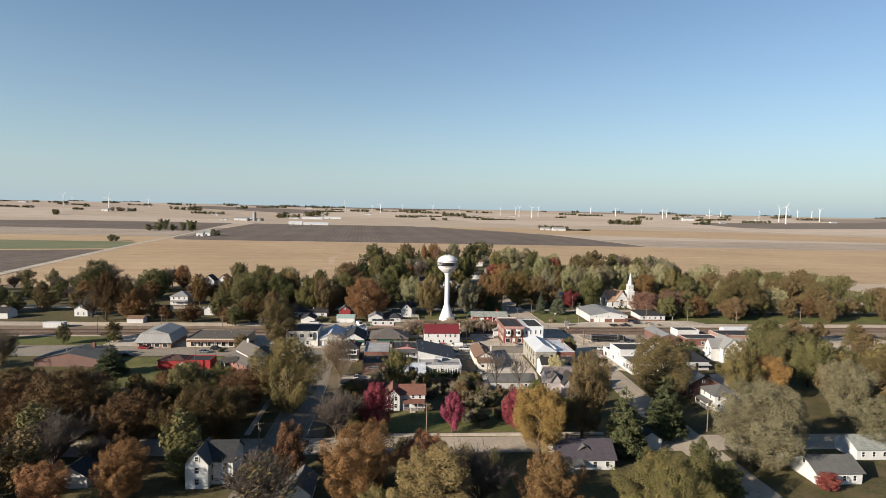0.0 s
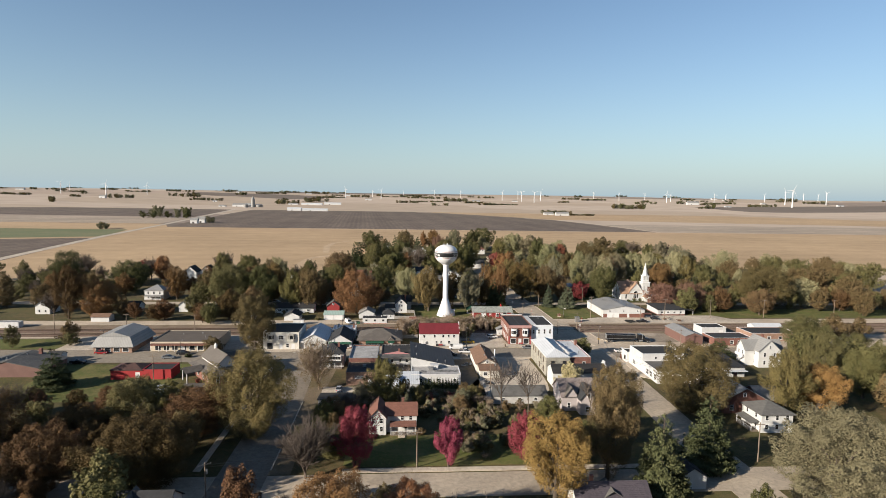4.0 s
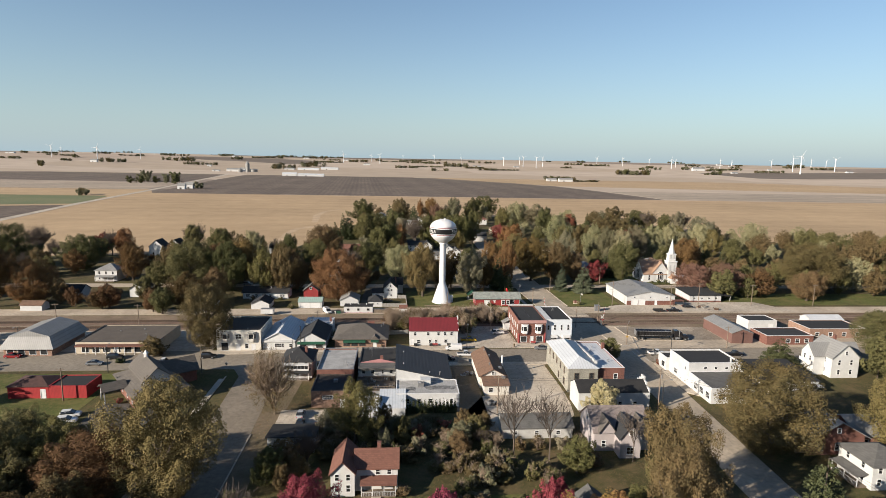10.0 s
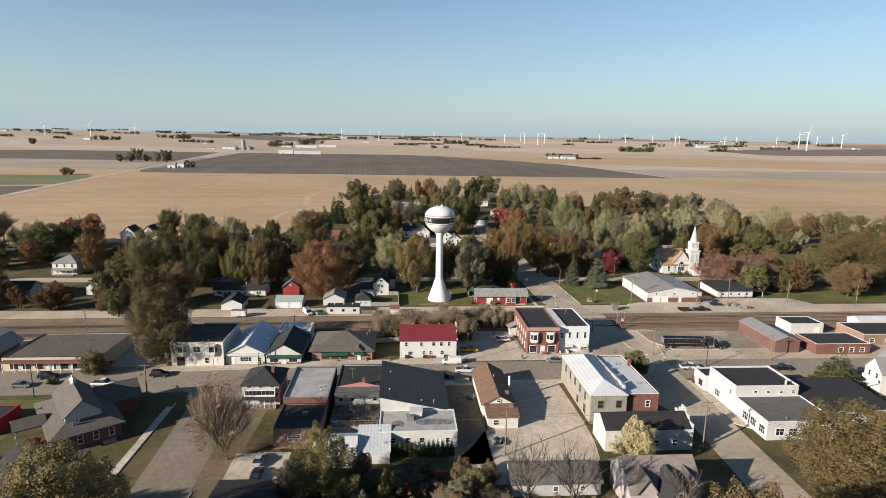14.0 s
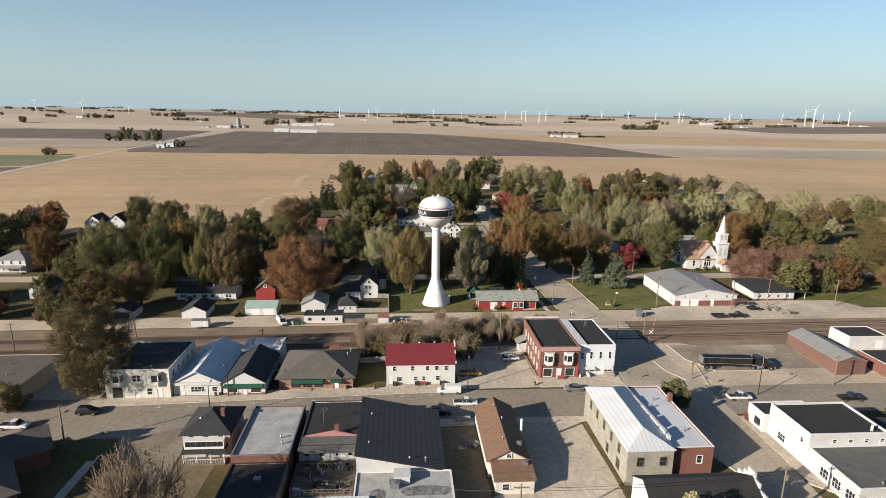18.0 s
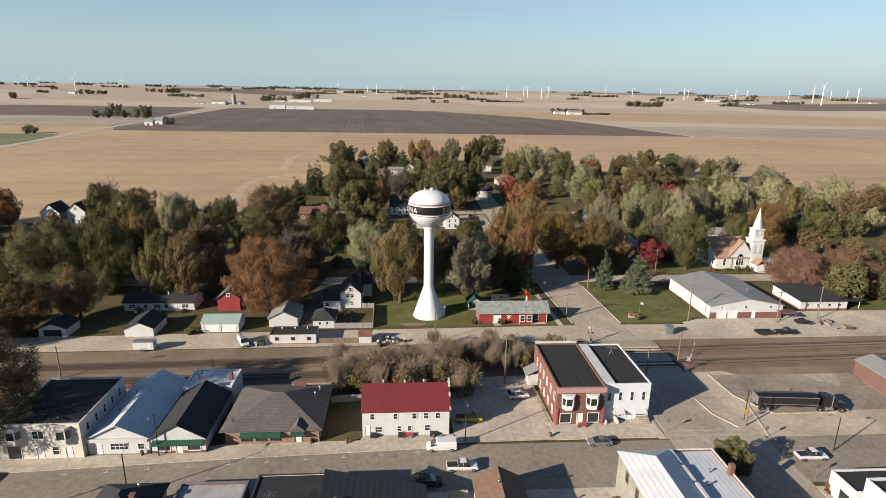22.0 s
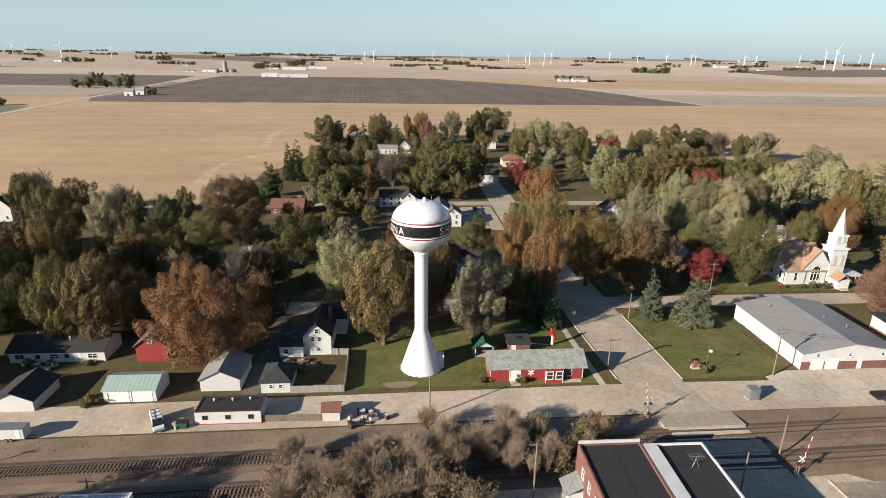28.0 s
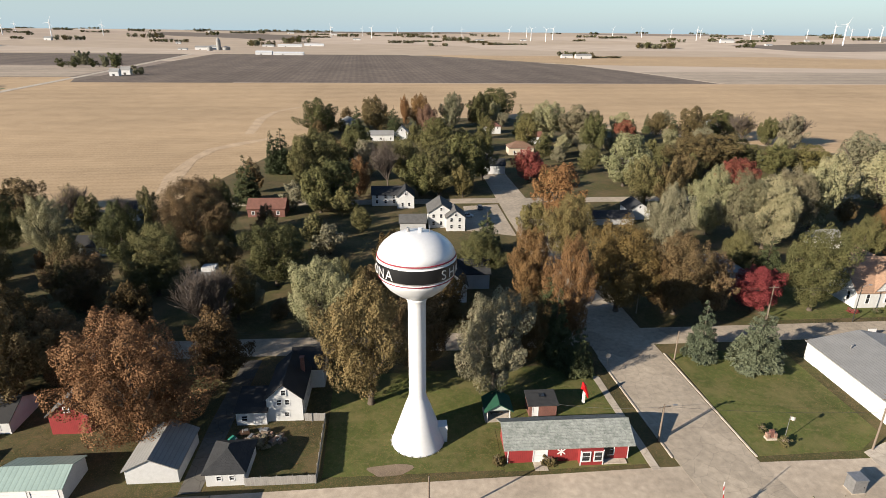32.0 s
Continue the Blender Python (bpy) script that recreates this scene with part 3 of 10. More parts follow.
slab("station_lawn", [(37.6, 319.6), (60.8, 320), (60.5, 330.8), (37.6, 329.8)], 0.09, GRASS, "grass strip round the old station", "lawn", 0.05)
slab("station_path", [(61, 318.5), (62.4, 318.5), (61, 345), (59.6, 345)], 0.12, CONC, "narrow concrete footpath", "path", 0.06)
slab("church_lawn", rect(112, 366.5, 175, 402), 0.085, GRASS, "lawn round the church", "lawn", 0.05)
slab("west_lawn", rect(-330, 264, -122, 280), 0.085, GRASS, "grass beside the railway", "lawn", 0.05)
slab("east_lawn", [(150, 322), (330, 324), (330, 345), (170, 345)], 0.085, GRASS, "long lawn beside the railway", "lawn", 0.05)
slab("farm_lawn", rect(-12, 161, 32, 178), 0.085, GRASS, "lawn in front of the farmhouse", "lawn", 0.05)
slab("south_yard", rect(-24, 205, -13, 217), 0.085, CONC, "concrete parking pad", "parking lot", 0.05)
slab("west_park", rect(-70, 196, -54, 222), 0.085, ASPH, "dark asphalt parking lot", "parking lot", 0.05)
slab("red_yard", rect(-120, 205, -74, 243), 0.08, GRASS, "grass yard round the red shed", "lawn", 0.05)
slab("far_lot", [(44, 436), (60.5, 430), (60, 468), (46, 466)], 0.09, ROADM, "pale gravel lot beside the far street", "parking lot", 0.05)
slab("old_foundation", [(89.2, 288.6), (124, 288.2), (124, 272.5), (94.5, 271.8), (90, 279)], 0.13, STAINED, "cracked old concrete foundation with dark stains", "slab", 0.1)
slab("east_verge", [(84, 283), (330, 289), (330, 297), (84, 293.5)], 0.068, BEDSOIL, "bare brown verge beside the railway", "verge", 0.03)
slab("weed_strip", [(50.8, 214), (52.2, 214), (52.4, 249), (51.6, 249), (51.4, 226)], 0.1, ROUGHG, "weeds along the warehouse wall", "weeds", 0.03)
slab("hall_yard", rect(20.2, 211, 28.1, 247.4), 0.085, DIRT, "bare brown yard between hall and shop", "yard", 0.05)
slab("dirt_lot", [(66, 263.8), (104, 263.8), (99, 287), (93, 290.5), (66, 289)], 0.075, GRAVEL, "dusty gravel lot beside the crossing", "yard", 0.05)
slab("leaf_verge", [(-28.4, 158), (-23.5, 158), (-23.5, 205), (-22, 236), (-29, 240)], 0.08, DIRT, "verge under fallen leaves", "verge", 0.05)
slab("pad", [(140, 322.5), (156, 322.5), (158, 327.5), (139, 327.5)], 0.105, CONC, "bare concrete pad", "pad", 0.05)

for nm, pts in (("pavement_north", [(-57, 258.7), (-41, 259.7), (-14.3, 261.3), (26.4, 263.1), (26.4, 267), (9, 267), (8.5, 265.6), (-16.5, 265.5), (-28, 263.2), (-57, 262.6)]),
                ("pavement_brick", [(46, 264.3), (67.5, 264.3), (67.5, 270.6), (46, 270.2)]),
                ("pavement_south", [(-18, 247.2), (37, 247.8), (68.5, 248.8), (68.5, 250.4), (-18, 250.4)]),
                ("pavement_east", [(86.2, 225), (89.4, 222), (89.4, 249), (87, 249)]),
                ("pavement_side", [(-45.6, 160), (-44, 160), (-44.4, 238), (-46, 238)]),
                ("pavement_farm", [(-12, 158.6), (60, 158.6), (60, 160), (-12, 160)])):
    slab(nm, pts, 0.2, CONC, "pale concrete pavement with a raised kerb", "pavement", 0.16)


def kerb(p, q, name="kerb"):
    bm = bmesh.new()
    a, b = Vector((*p, 0)), Vector((*q, 0))
    d = (b - a).normalized()
    s = Vector((-d.y, d.x, 0)) * 0.15
    n = max(int((b - a).length / 3), 1)
    for i in range(n):
        c0, c1 = a.lerp(b, i / n) + d * 0.01, a.lerp(b, (i + 1) / n) - d * 0.01
        vs = [bm.verts.new(w + Vector((0, 0, z))) for z in (0.02, 0.22) for w in (c0 - s, c1 - s, c1 + s, c0 + s)]
        for f in ((4, 5, 6, 7), (0, 1, 5, 4), (1, 2, 6, 5), (2, 3, 7, 6), (3, 0, 4, 7)):
            bm.faces.new([vs[k] for k in f])
    ob = new(name, mesh_of(name, bm, CONC))
    ob.matrix_world = at(0, 0)
    tagged(ob, "low concrete kerb along the street", "kerb", "", "structure")


kerb((79.4, 320.4), (78.0, 352.8))
kerb((65.4, 321), (63.2, 352))
kerb((68.6, 249), (76, 226))
kerb((-44.2, 160), (-44.6, 240))
kerb((-28.2, 160), (-28.4, 204))
kerb((88, 263.6), (91, 277))
for a, b in zip(((89.0, 289.0), (89.6, 279.0), (94.2, 271.5)), ((89.6, 279.0), (94.2, 271.5), (108, 271.6))):
    kerb(a, b)
kerb((-57, 258.6), (-41, 259.6))
kerb((-41, 259.6), (-14.3, 261.2))
kerb((-14.3, 261.2), (26.4, 263.0))
kerb((80.3, 278), (81.0, 272))
kerb((81.0, 272), (83.8, 267))
kerb((-12, 158.2), (60, 158.2))


# ---- railway ----
def railway():
    for k, off in (("near", 0.0), ("far", 7.6)):
        line = lambda u: 291.3 + u * 0.0325 + off
        a, b = Vector((-330, line(-330), 0)), Vector((330, line(330), 0))
        d = (b - a).normalized()
        s = Vector((-d.y, d.x, 0))
        bed = bmesh.new()
        n = 40
        rows = []
        for i in range(n + 1):
            c = a.lerp(b, i / n)
            rows.append([bed.verts.new(c + s * o + Vector((0, 0, z))) for o, z in ((-2.9, 0.06), (-1.7, 0.42), (1.7, 0.42), (2.9, 0.06))])
        for p, q in zip(rows, rows[1:]):
            for j in range(3):
                bed.faces.new((p[j], q[j], q[j + 1], p[j + 1]))
        ob = thing("railway_track", at(0, 0), "straight railway track on brown stone ballast", "railway track", "railway tracks", "structure")
        part("ballast", bed, BALLAST, ob)
        for o in (-0.7175, 0.7175):
            bm = bmesh.new()
            vs = [bm.verts.new(c + s * (o + w) + Vector((0, 0, z))) for c in (a, b) for w, z in ((-0.06, 0.52), (-0.06, 0.7), (0.06, 0.7), (0.06, 0.52))]
            for f in ((0, 1, 5, 4), (1, 2, 6, 5), (2, 3, 7, 6)):
                bm.faces.new([vs[i] for i in f])
            part("rail", bm, RUST, ob)
        vs, fs = [], []
        rnd = random.Random(4)
        L = (b - a).length
        for i in range(int(L / 0.62)):
            c = a + d * (i * 0.62 + rnd.uniform(-0.04, 0.04))
            k0 = len(vs)
            for z in (0.36, 0.54):
                for e, w in ((-0.13, -1.3), (0.13, -1.3), (0.13, 1.3), (-0.13, 1.3)):
                    p = c + d * e + s * (w + rnd.uniform(-0.04, 0.04))
                    vs.append((p.x, p.y, z))
            fs += [tuple(k0 + j for j in f) for f in ((4, 5, 6, 7), (0, 1, 5, 4), (1, 2, 6, 5), (2, 3, 7, 6), (3, 0, 4, 7))]
        me = bpy.data.meshes.new("sleepers")
        me.from_pydata(vs, [], fs)
        me.materials.append(WOOD)
        tagged(part("sleepers", me, WOOD, ob), kind="stuff")
    deck = thing("level_crossing", at(0, 0), "pale concrete panels between the rails at the street crossing", "level crossing", "", "structure")
    for o in (0.0, 7.6):
        for w in (-1.6, -0.36, 0.0, 0.36, 1.6):
            v = 291.3 + 75.5 * 0.0325 + o + w
            part("panel", bmb((68.5, v - 0.17, 0.5, 83.0, v + 0.17, 0.69)), CONC, deck)
    for v0, v1, z in ((286.5, 291.6, 0.64), (295.8, 299.2, 0.66), (303.5, 308.5, 0.62)):
        bm = bmesh.new()
        n0, n1 = 68.0, 83.5
        pts = [(n0, v0, 0.1 if v0 < 290 else z), (n1, v0, 0.1 if v0 < 290 else z), (n1, v1, 0.1 if v1 > 306 else z), (n0, v1, 0.1 if v1 > 306 else z)]
        top = [bm.verts.new(p) for p in pts]
        low = [bm.verts.new((p[0], p[1], 0.05)) for p in pts]
        bm.faces.new(top)
        for i in range(4):
            j = (i + 1) % 4
            bm.faces.new((top[i], low[i], low[j], top[j]))
        part("ramp", bm, ROADM, deck)


railway()


# ---- buildings ----
SIDES = {"S": (0, -1), "N": (0, 1), "W": (-1, 0), "E": (1, 0)}


def side_pose(w, d, side, a, z):
    """Local pose on a wall: x along the wall, y inward, z up; a is metres along it from its south or west end."""
    if side == "S":
        return Matrix.Translation((-w / 2 + a, -d / 2, z))
    if side == "N":
        return Matrix.Translation((-w / 2 + a, d / 2, z)) @ Matrix.Rotation(math.pi, 4, "Z")
    if side == "W":
        return Matrix.Translation((-w / 2, -d / 2 + a, z)) @ Matrix.Rotation(-math.pi / 2, 4, "Z")
    return Matrix.Translation((w / 2, -d / 2 + a, z)) @ Matrix.Rotation(math.pi / 2, 4, "Z")


def wall_side(bm, w, d, h, side, holes):
    """One wall with its openings cut through and 12 cm reveals."""
    length = w if side in "SN" else d
    xs = sorted({0.0, length, *[max(0, o[0] - o[2] / 2) for o in holes], *[min(length, o[0] + o[2] / 2) for o in holes]})
    zs = sorted({0.0, h, *[min(o[1], h) for o in holes], *[min(o[1] + o[3], h) for o in holes]})

    def P(a, z, y=0.0):
        if side == "S":
            return (-w / 2 + a, -d / 2 + y, z)
        if side == "N":
            return (-w / 2 + a, d / 2 - y, z)
        if side == "W":
            return (-w / 2 + y, -d / 2 + a, z)
        return (w / 2 - y, -d / 2 + a, z)
    quad = lambda *ps: bm.faces.new([bm.verts.new(p) for p in ps])
    for x0, x1 in zip(xs, xs[1:]):
        for z0, z1 in zip(zs, zs[1:]):
            cx, cz = (x0 + x1) / 2, (z0 + z1) / 2
            if any(abs(cx - o[0]) < o[2] / 2 and o[1] < cz < o[1] + o[3] for o in holes):
                continue
            quad(P(x0, z0), P(x1, z0), P(x1, z1), P(x0, z1))
    for o in holes:
        a0, a1, z0, z1 = o[0] - o[2] / 2, o[0] + o[2] / 2, o[1], min(o[1] + o[3], h)
        for p, q in (((a0, z0), (a1, z0)), ((a1, z0), (a1, z1)), ((a1, z1), (a0, z1)), ((a0, z1), (a0, z0))):
            quad(P(*p), P(*q), P(*q, 0.14), P(*p, 0.14))


FRAMES = {}


def opening(parent, m, w, h, kind, trim, inset=0.1):
    """A window, door or garage door as a part with its own pieces, sharing meshes between alike ones."""
    key = (round(w, 2), round(h, 2), kind, trim.name)
    if key not in FRAMES:
        f, t = bmesh.new(), 0.1
        for b in ((-w / 2 - t, -0.05, -t, -w / 2 + 0.03, 0.12, h + t), (w / 2 - 0.03, -0.05, -t, w / 2 + t, 0.12, h + t),
                  (-w / 2 + 0.03, -0.05, h - 0.03, w / 2 - 0.03, 0.12, h + t), (-w / 2 + 0.03, -0.08, -t, w / 2 - 0.03, 0.12, 0.03)):
            box(f, *b)
        if kind == "w":
            box(f, -w / 2 + 0.03, 0.02, h * 0.5 - 0.03, w / 2 - 0.03, 0.07, h * 0.5 + 0.03)
            if w > 1.5:
                for i in range(1, int(w / 0.8 + 0.5)):
                    x = -w / 2 + w * i / int(w / 0.8 + 0.5)
                    box(f, x - 0.03, 0.025, 0.03, x + 0.03, 0.075, h - 0.03)
        p = bmesh.new()
        if kind == "d":
            box(p, -w / 2 + 0.03, 0.04, 0.03, w / 2 - 0.03, 0.1, h - 0.03)
            box(p, -w / 2 + 0.2, 0.02, 0.25, w / 2 - 0.2, 0.04, h * 0.42)
            box(p, -w / 2 + 0.2, 0.02, h * 0.5, w / 2 - 0.2, 0.04, h - 0.25)
        elif kind == "g":
            for i in range(4):
                box(p, -w / 2 + 0.03, 0.04, 0.03 + (h - 0.06) * i / 4, w / 2 - 0.03, 0.1, 0.03 + (h - 0.06) * (i + 1) / 4 - 0.03)
            box(p, -w / 2 + 0.03, 0.08, 0.03, w / 2 - 0.03, 0.12, h - 0.03)
        else:
            box(p, -w / 2 + 0.03, 0.06, 0.03, w / 2 - 0.03, 0.09, h - 0.03)
        FRAMES[key] = (mesh_of("window_frame" if kind in "ws" else "door_frame", f, trim),
                       mesh_of("pane" if kind in "ws" else "leaf", p, GLASS if kind in "ws" else (DTRIM if kind == "k" else TRIM)))
    fm, pm = FRAMES[key]
    name = {"w": "window", "s": "shop_window", "d": "door", "g": "garage_door"}[kind]
    fo = new(name, fm)
    fo.parent, fo.matrix_local = parent, m
    po = new("pane" if kind in "ws" else "leaf", pm)
    po.parent = fo
    return fo


def roof_mesh(kind, w, d, h, rise, over, thick=0.18):
    bm = bmesh.new()
    X, Y = w / 2 + over, d / 2 + over

    def shell(verts, faces):
        top = [bm.verts.new((x, y, z + thick)) for x, y, z in verts]
        low = [bm.verts.new(p) for p in verts]
        for f in faces:
            bm.faces.new([top[i] for i in f])
            bm.faces.new([low[i] for i in reversed(f)])
        edges = {}
        for f in faces:
            for a, b in zip(f, f[1:] + f[:1]):
                edges[(a, b)] = 1
        for a, b in edges:
            if (b, a) not in edges:
                bm.faces.new((top[a], low[a], low[b], top[b]))
    if kind == "gx":
        e = h - over * rise / (d / 2)
        shell([(-X, -Y, e), (X, -Y, e), (X, 0, h + rise), (-X, 0, h + rise), (X, Y, e), (-X, Y, e)], [[0, 1, 2, 3], [3, 2, 4, 5]])
    elif kind == "gy":
        e = h - over * rise / (w / 2)
        shell([(-X, -Y, e), (0, -Y, h + rise), (0, Y, h + rise), (-X, Y, e), (X, -Y, e), (X, Y, e)], [[0, 1, 2, 3], [1, 4, 5, 2]])
    elif kind == "hip":
        e = h - over * rise / (min(w, d) / 2)
        if w >= d:
            r = X - Y
            shell([(-X, -Y, e), (X, -Y, e), (X, Y, e), (-X, Y, e), (-r, 0, h + rise), (r, 0, h + rise)], [[0, 1, 5, 4], [1, 2, 5], [2, 3, 4, 5], [3, 0, 4]])
        else:
            r = Y - X
            shell([(-X, -Y, e), (X, -Y, e), (X, Y, e), (-X, Y, e), (0, -r, h + rise), (0, r, h + rise)], [[0, 1, 4], [1, 2, 5, 4], [2, 3, 5], [3, 0, 4, 5]])
    elif kind == "shedE":      # high at the west, low at the east
        shell([(-X, -Y, h + rise), (X, -Y, h), (X, Y, h), (-X, Y, h + rise)], [[0, 1, 2, 3]])
    elif kind == "shedS":      # low at the south
        shell([(-X, -Y, h), (X, -Y, h), (X, Y, h + rise), (-X, Y, h + rise)], [[0, 1, 2, 3]])
    elif kind == "shedN":
        shell([(-X, -Y, h + rise), (X, -Y, h + rise), (X, Y, h), (-X, Y, h)], [[0, 1, 2, 3]])
    else:                      # flat deck inside a parapet
        q = 0.22
        shell([(-w / 2 + q, -d / 2 + q, h - rise), (w / 2 - q, -d / 2 + q, h - rise), (w / 2 - q, d / 2 - q, h - rise), (-w / 2 + q, d / 2 - q, h - rise)], [[0, 1, 2, 3]], )
    return bm


def house(name, u0, v0, w, d, h, roof, rise, wall, roofm, label, cat="house", over=0.4, turn=0.0, S=(), N=(), E=(), W=(), trim=None, cap=None, chimney=None, group="", attic=None, base=None, z0=0.0):
    """A building: front left corner on the street grid, width, depth and wall height; openings per side as (along, sill, w, h, kind)."""
    trim = trim or TRIM
    FOOT.append((u0 - 1.5, v0 - (12.0 if v0 > 360 else 4.0), u0 + w + 1.5, v0 + d + 1.5))
    t = thing(name, at(u0 + w / 2, v0 + d / 2, z0, turn), label, cat, group)
    bm = bmesh.new()
    for side, holes in (("S", S), ("N", N), ("E", E), ("W", W)):
        wall_side(bm, w, d, h, side, holes)
    tri = lambda *ps: bm.faces.new([bm.verts.new(p) for p in ps])
    hw, hd = w / 2, d / 2
    if roof == "gx":
        for x in (-hw, hw):
            tri((x, -hd, h), (x, hd, h), (x, 0, h + rise))
    if roof == "gy":
        for y in (-hd, hd):
            tri((-hw, y, h), (hw, y, h), (0, y, h + rise))
    if roof == "shedE":
        for y in (-hd, hd):
            tri((-hw, y, h), (hw, y, h), (-hw, y, h + rise))
        tri((-hw, -hd, h), (-hw, hd, h), (-hw, hd, h + rise), (-hw, -hd, h + rise))
    if roof in ("shedS", "shedN"):
        y1, y0 = (hd, -hd) if roof == "shedS" else (-hd, hd)
        for x in (-hw, hw):
            tri((x, y0, h), (x, y1, h), (x, y1, h + rise))
        tri((-hw, y1, h), (hw, y1, h), (hw, y1, h + rise), (-hw, y1, h + rise))
    if roof == "flat":        # inner faces of the parapet
        q = 0.22
        for a, b in (((-hw + q, -hd + q), (hw - q, -hd + q)), ((hw - q, -hd + q), (hw - q, hd - q)), ((hw - q, hd - q), (-hw + q, hd - q)), ((-hw + q, hd - q), (-hw + q, -hd + q))):
            tri((*a, h - rise), (*b, h - rise), (*b, h), (*a, h))
    part("wall", bm, wall, t)
    part("roof", roof_mesh(roof, w, d, h, rise, over), roofm, t)
    if roof == "flat":
        bm, q = bmesh.new(), 0.25
        for b in ((-hw - 0.04, -hd - 0.04, h, hw + 0.04, -hd + q, h + 0.09), (-hw - 0.04, hd - q, h, hw + 0.04, hd + 0.04, h + 0.09),
                  (-hw - 0.04, -hd + q, h, -hw + q, hd - q, h + 0.09), (hw - q, -hd + q, h, hw + 0.04, hd - q, h + 0.09)):
            box(bm, *b)
        part("coping", bm, cap or TRIM, t)
    for side, holes in (("S", S), ("N", N), ("E", E), ("W", W)):
        for a, z, ow, oh, k in holes:
            opening(t, side_pose(w, d, side, a, z), ow, oh, k, trim)
    if attic:                  # a window in the gable
        for side in attic:
            a = w / 2 if side in "SN" else d / 2
            opening(t, side_pose(w, d, side, a, h + rise * 0.22) @ Matrix.Translation((0, -0.1, 0)), 0.8, min(1.1, rise * 0.4), "w", trim)
    if chimney:
        x, y, top = chimney
        part("chimney", bmb((x - 0.35, y - 0.35, h - 0.5, x + 0.35, y + 0.35, top), (x - 0.42, y - 0.42, top, x + 0.42, y + 0.42, top + 0.12)), BRICK, t)
    if base:
        bm = bmesh.new()
        hz, mt = base
        for s, L in (("S", w), ("E", d), ("W", d)):
            spans, x = [], 0.0
            for a, z, ow, oh, k in sorted({"S": S, "E": E, "W": W}[s]):
                if z < hz:
                    spans.append((x, a - ow / 2 - 0.1))
                    x = a + ow / 2 + 0.1
            spans.append((x, L))
            for x0, x1 in spans:
                if x1 - x0 > 0.1:
                    box(bm, x0, -0.05, 0, x1, -0.004, hz, side_pose(w, d, s, 0, 0) if s != "W" else side_pose(w, d, s, L, 0))
        part("wainscot", bm, mt, t)
    return t


def row(n, x0, x1, z, w, h, k="w"):
    """n openings evenly along a wall from x0 to x1."""
    return [(x0 + (x1 - x0) * (i / (n - 1) if n > 1 else 0.5), z, w, h, k) for i in range(n)]


def boxes_on(t, name, items, material, label=""):
    return [part(name, bmb(b), material, t, label) for b in items]


def vents(t, spots, z, material=STEEL):
    """Roof vents: a pipe under a small hood."""
    for x, y in spots:
        bm = bmesh.new()
        tube(bm, (x, y, z - 0.3), (x, y, z + 0.5), 0.12)
        tube(bm, (x, y, z + 0.5), (x, y, z + 0.62), 0.24, 0.16)
        part("roof_vent", bm, material, t)


def aircon(t, x, y, z, s=1.0):
    bm = bmb((x - 0.6 * s, y - 0.5 * s, z, x + 0.6 * s, y + 0.5 * s, z + 0.9 * s), (x - 0.66 * s, y - 0.56 * s, z + 0.9 * s, x + 0.66 * s, y + 0.56 * s, z + 0.96 * s))
    tube(bm, (x, y, z + 0.96 * s), (x, y, z + 1.04 * s), 0.38 * s, 0.38 * s, 12)
    part("cooling_unit", bm, STEEL, t, "grey metal rooftop cooling unit")


def awning(t, w, d, side, a, z, width, deep, drop, material):
    bm = bmesh.new()
    M = side_pose(w, d, side, a, z)
    vs = [bm.verts.new(M @ Vector(p)) for p in ((-width / 2, -0.02, 0), (width / 2, -0.02, 0), (width / 2, -deep, -drop), (-width / 2, -deep, -drop),
                                               (width / 2, -deep, -drop - 0.2), (-width / 2, -deep, -drop - 0.2), (-width / 2, -0.02, -drop - 0.2), (width / 2, -0.02, -drop - 0.2))]
    for f in ((0, 1, 2, 3), (3, 2, 4, 5), (0, 3, 5, 6), (1, 7, 4, 2)):
        bm.faces.new([vs[i] for i in f])
    part("awning", bm, material, t)


def bay(t, w, d, side, a, z, width, deep, high, material):
    """A canted bay window hung on the wall: apron, head, cornice, foot, four posts and a pane in each light."""
    M = side_pose(w, d, side, a, z)
    k = width * 0.22
    out = [(-width / 2, 0), (-width / 2 + k, -deep), (width / 2 - k, -deep), (width / 2, 0)]
    whole = None
    for name, z0, z1, g in (("bay_window", 0, high * 0.28, 0), ("head", high * 0.82, high, 0.0), ("cornice", high, high + 0.2, 0.12), ("foot", -0.2, 0, -0.12)):
        bm = bmesh.new()
        lo = [bm.verts.new(M @ Vector((x * (1 + g), y * (1 + g), z0))) for x, y in out]
        hi = [bm.verts.new(M @ Vector((x * (1 + g), y * (1 + g), z1))) for x, y in out]
        for i in range(3):
            bm.faces.new((lo[i], lo[i + 1], hi[i + 1], hi[i]))
        bm.faces.new(hi)
        bm.faces.new(lo[::-1])
        o = part(name, bm, material, whole or t)
        whole = whole or o
    for x, y in out:
        bm = bmesh.new()
        box(bm, x - 0.09, y - 0.06, high * 0.28, x + 0.09, y + 0.06, high * 0.82, M)
        part("post", bm, material, whole)
    for (x0, y0), (x1, y1) in zip(out, out[1:]):
        g = bmesh.new()
        g.faces.new([g.verts.new(M @ Vector((x * 0.97, y * 0.94, zz))) for x, y, zz in ((x0, y0, high * 0.28), (x1, y1, high * 0.28), (x1, y1, high * 0.82), (x0, y0, high * 0.82))])
        part("pane", g, GLASS, whole)
    return whole


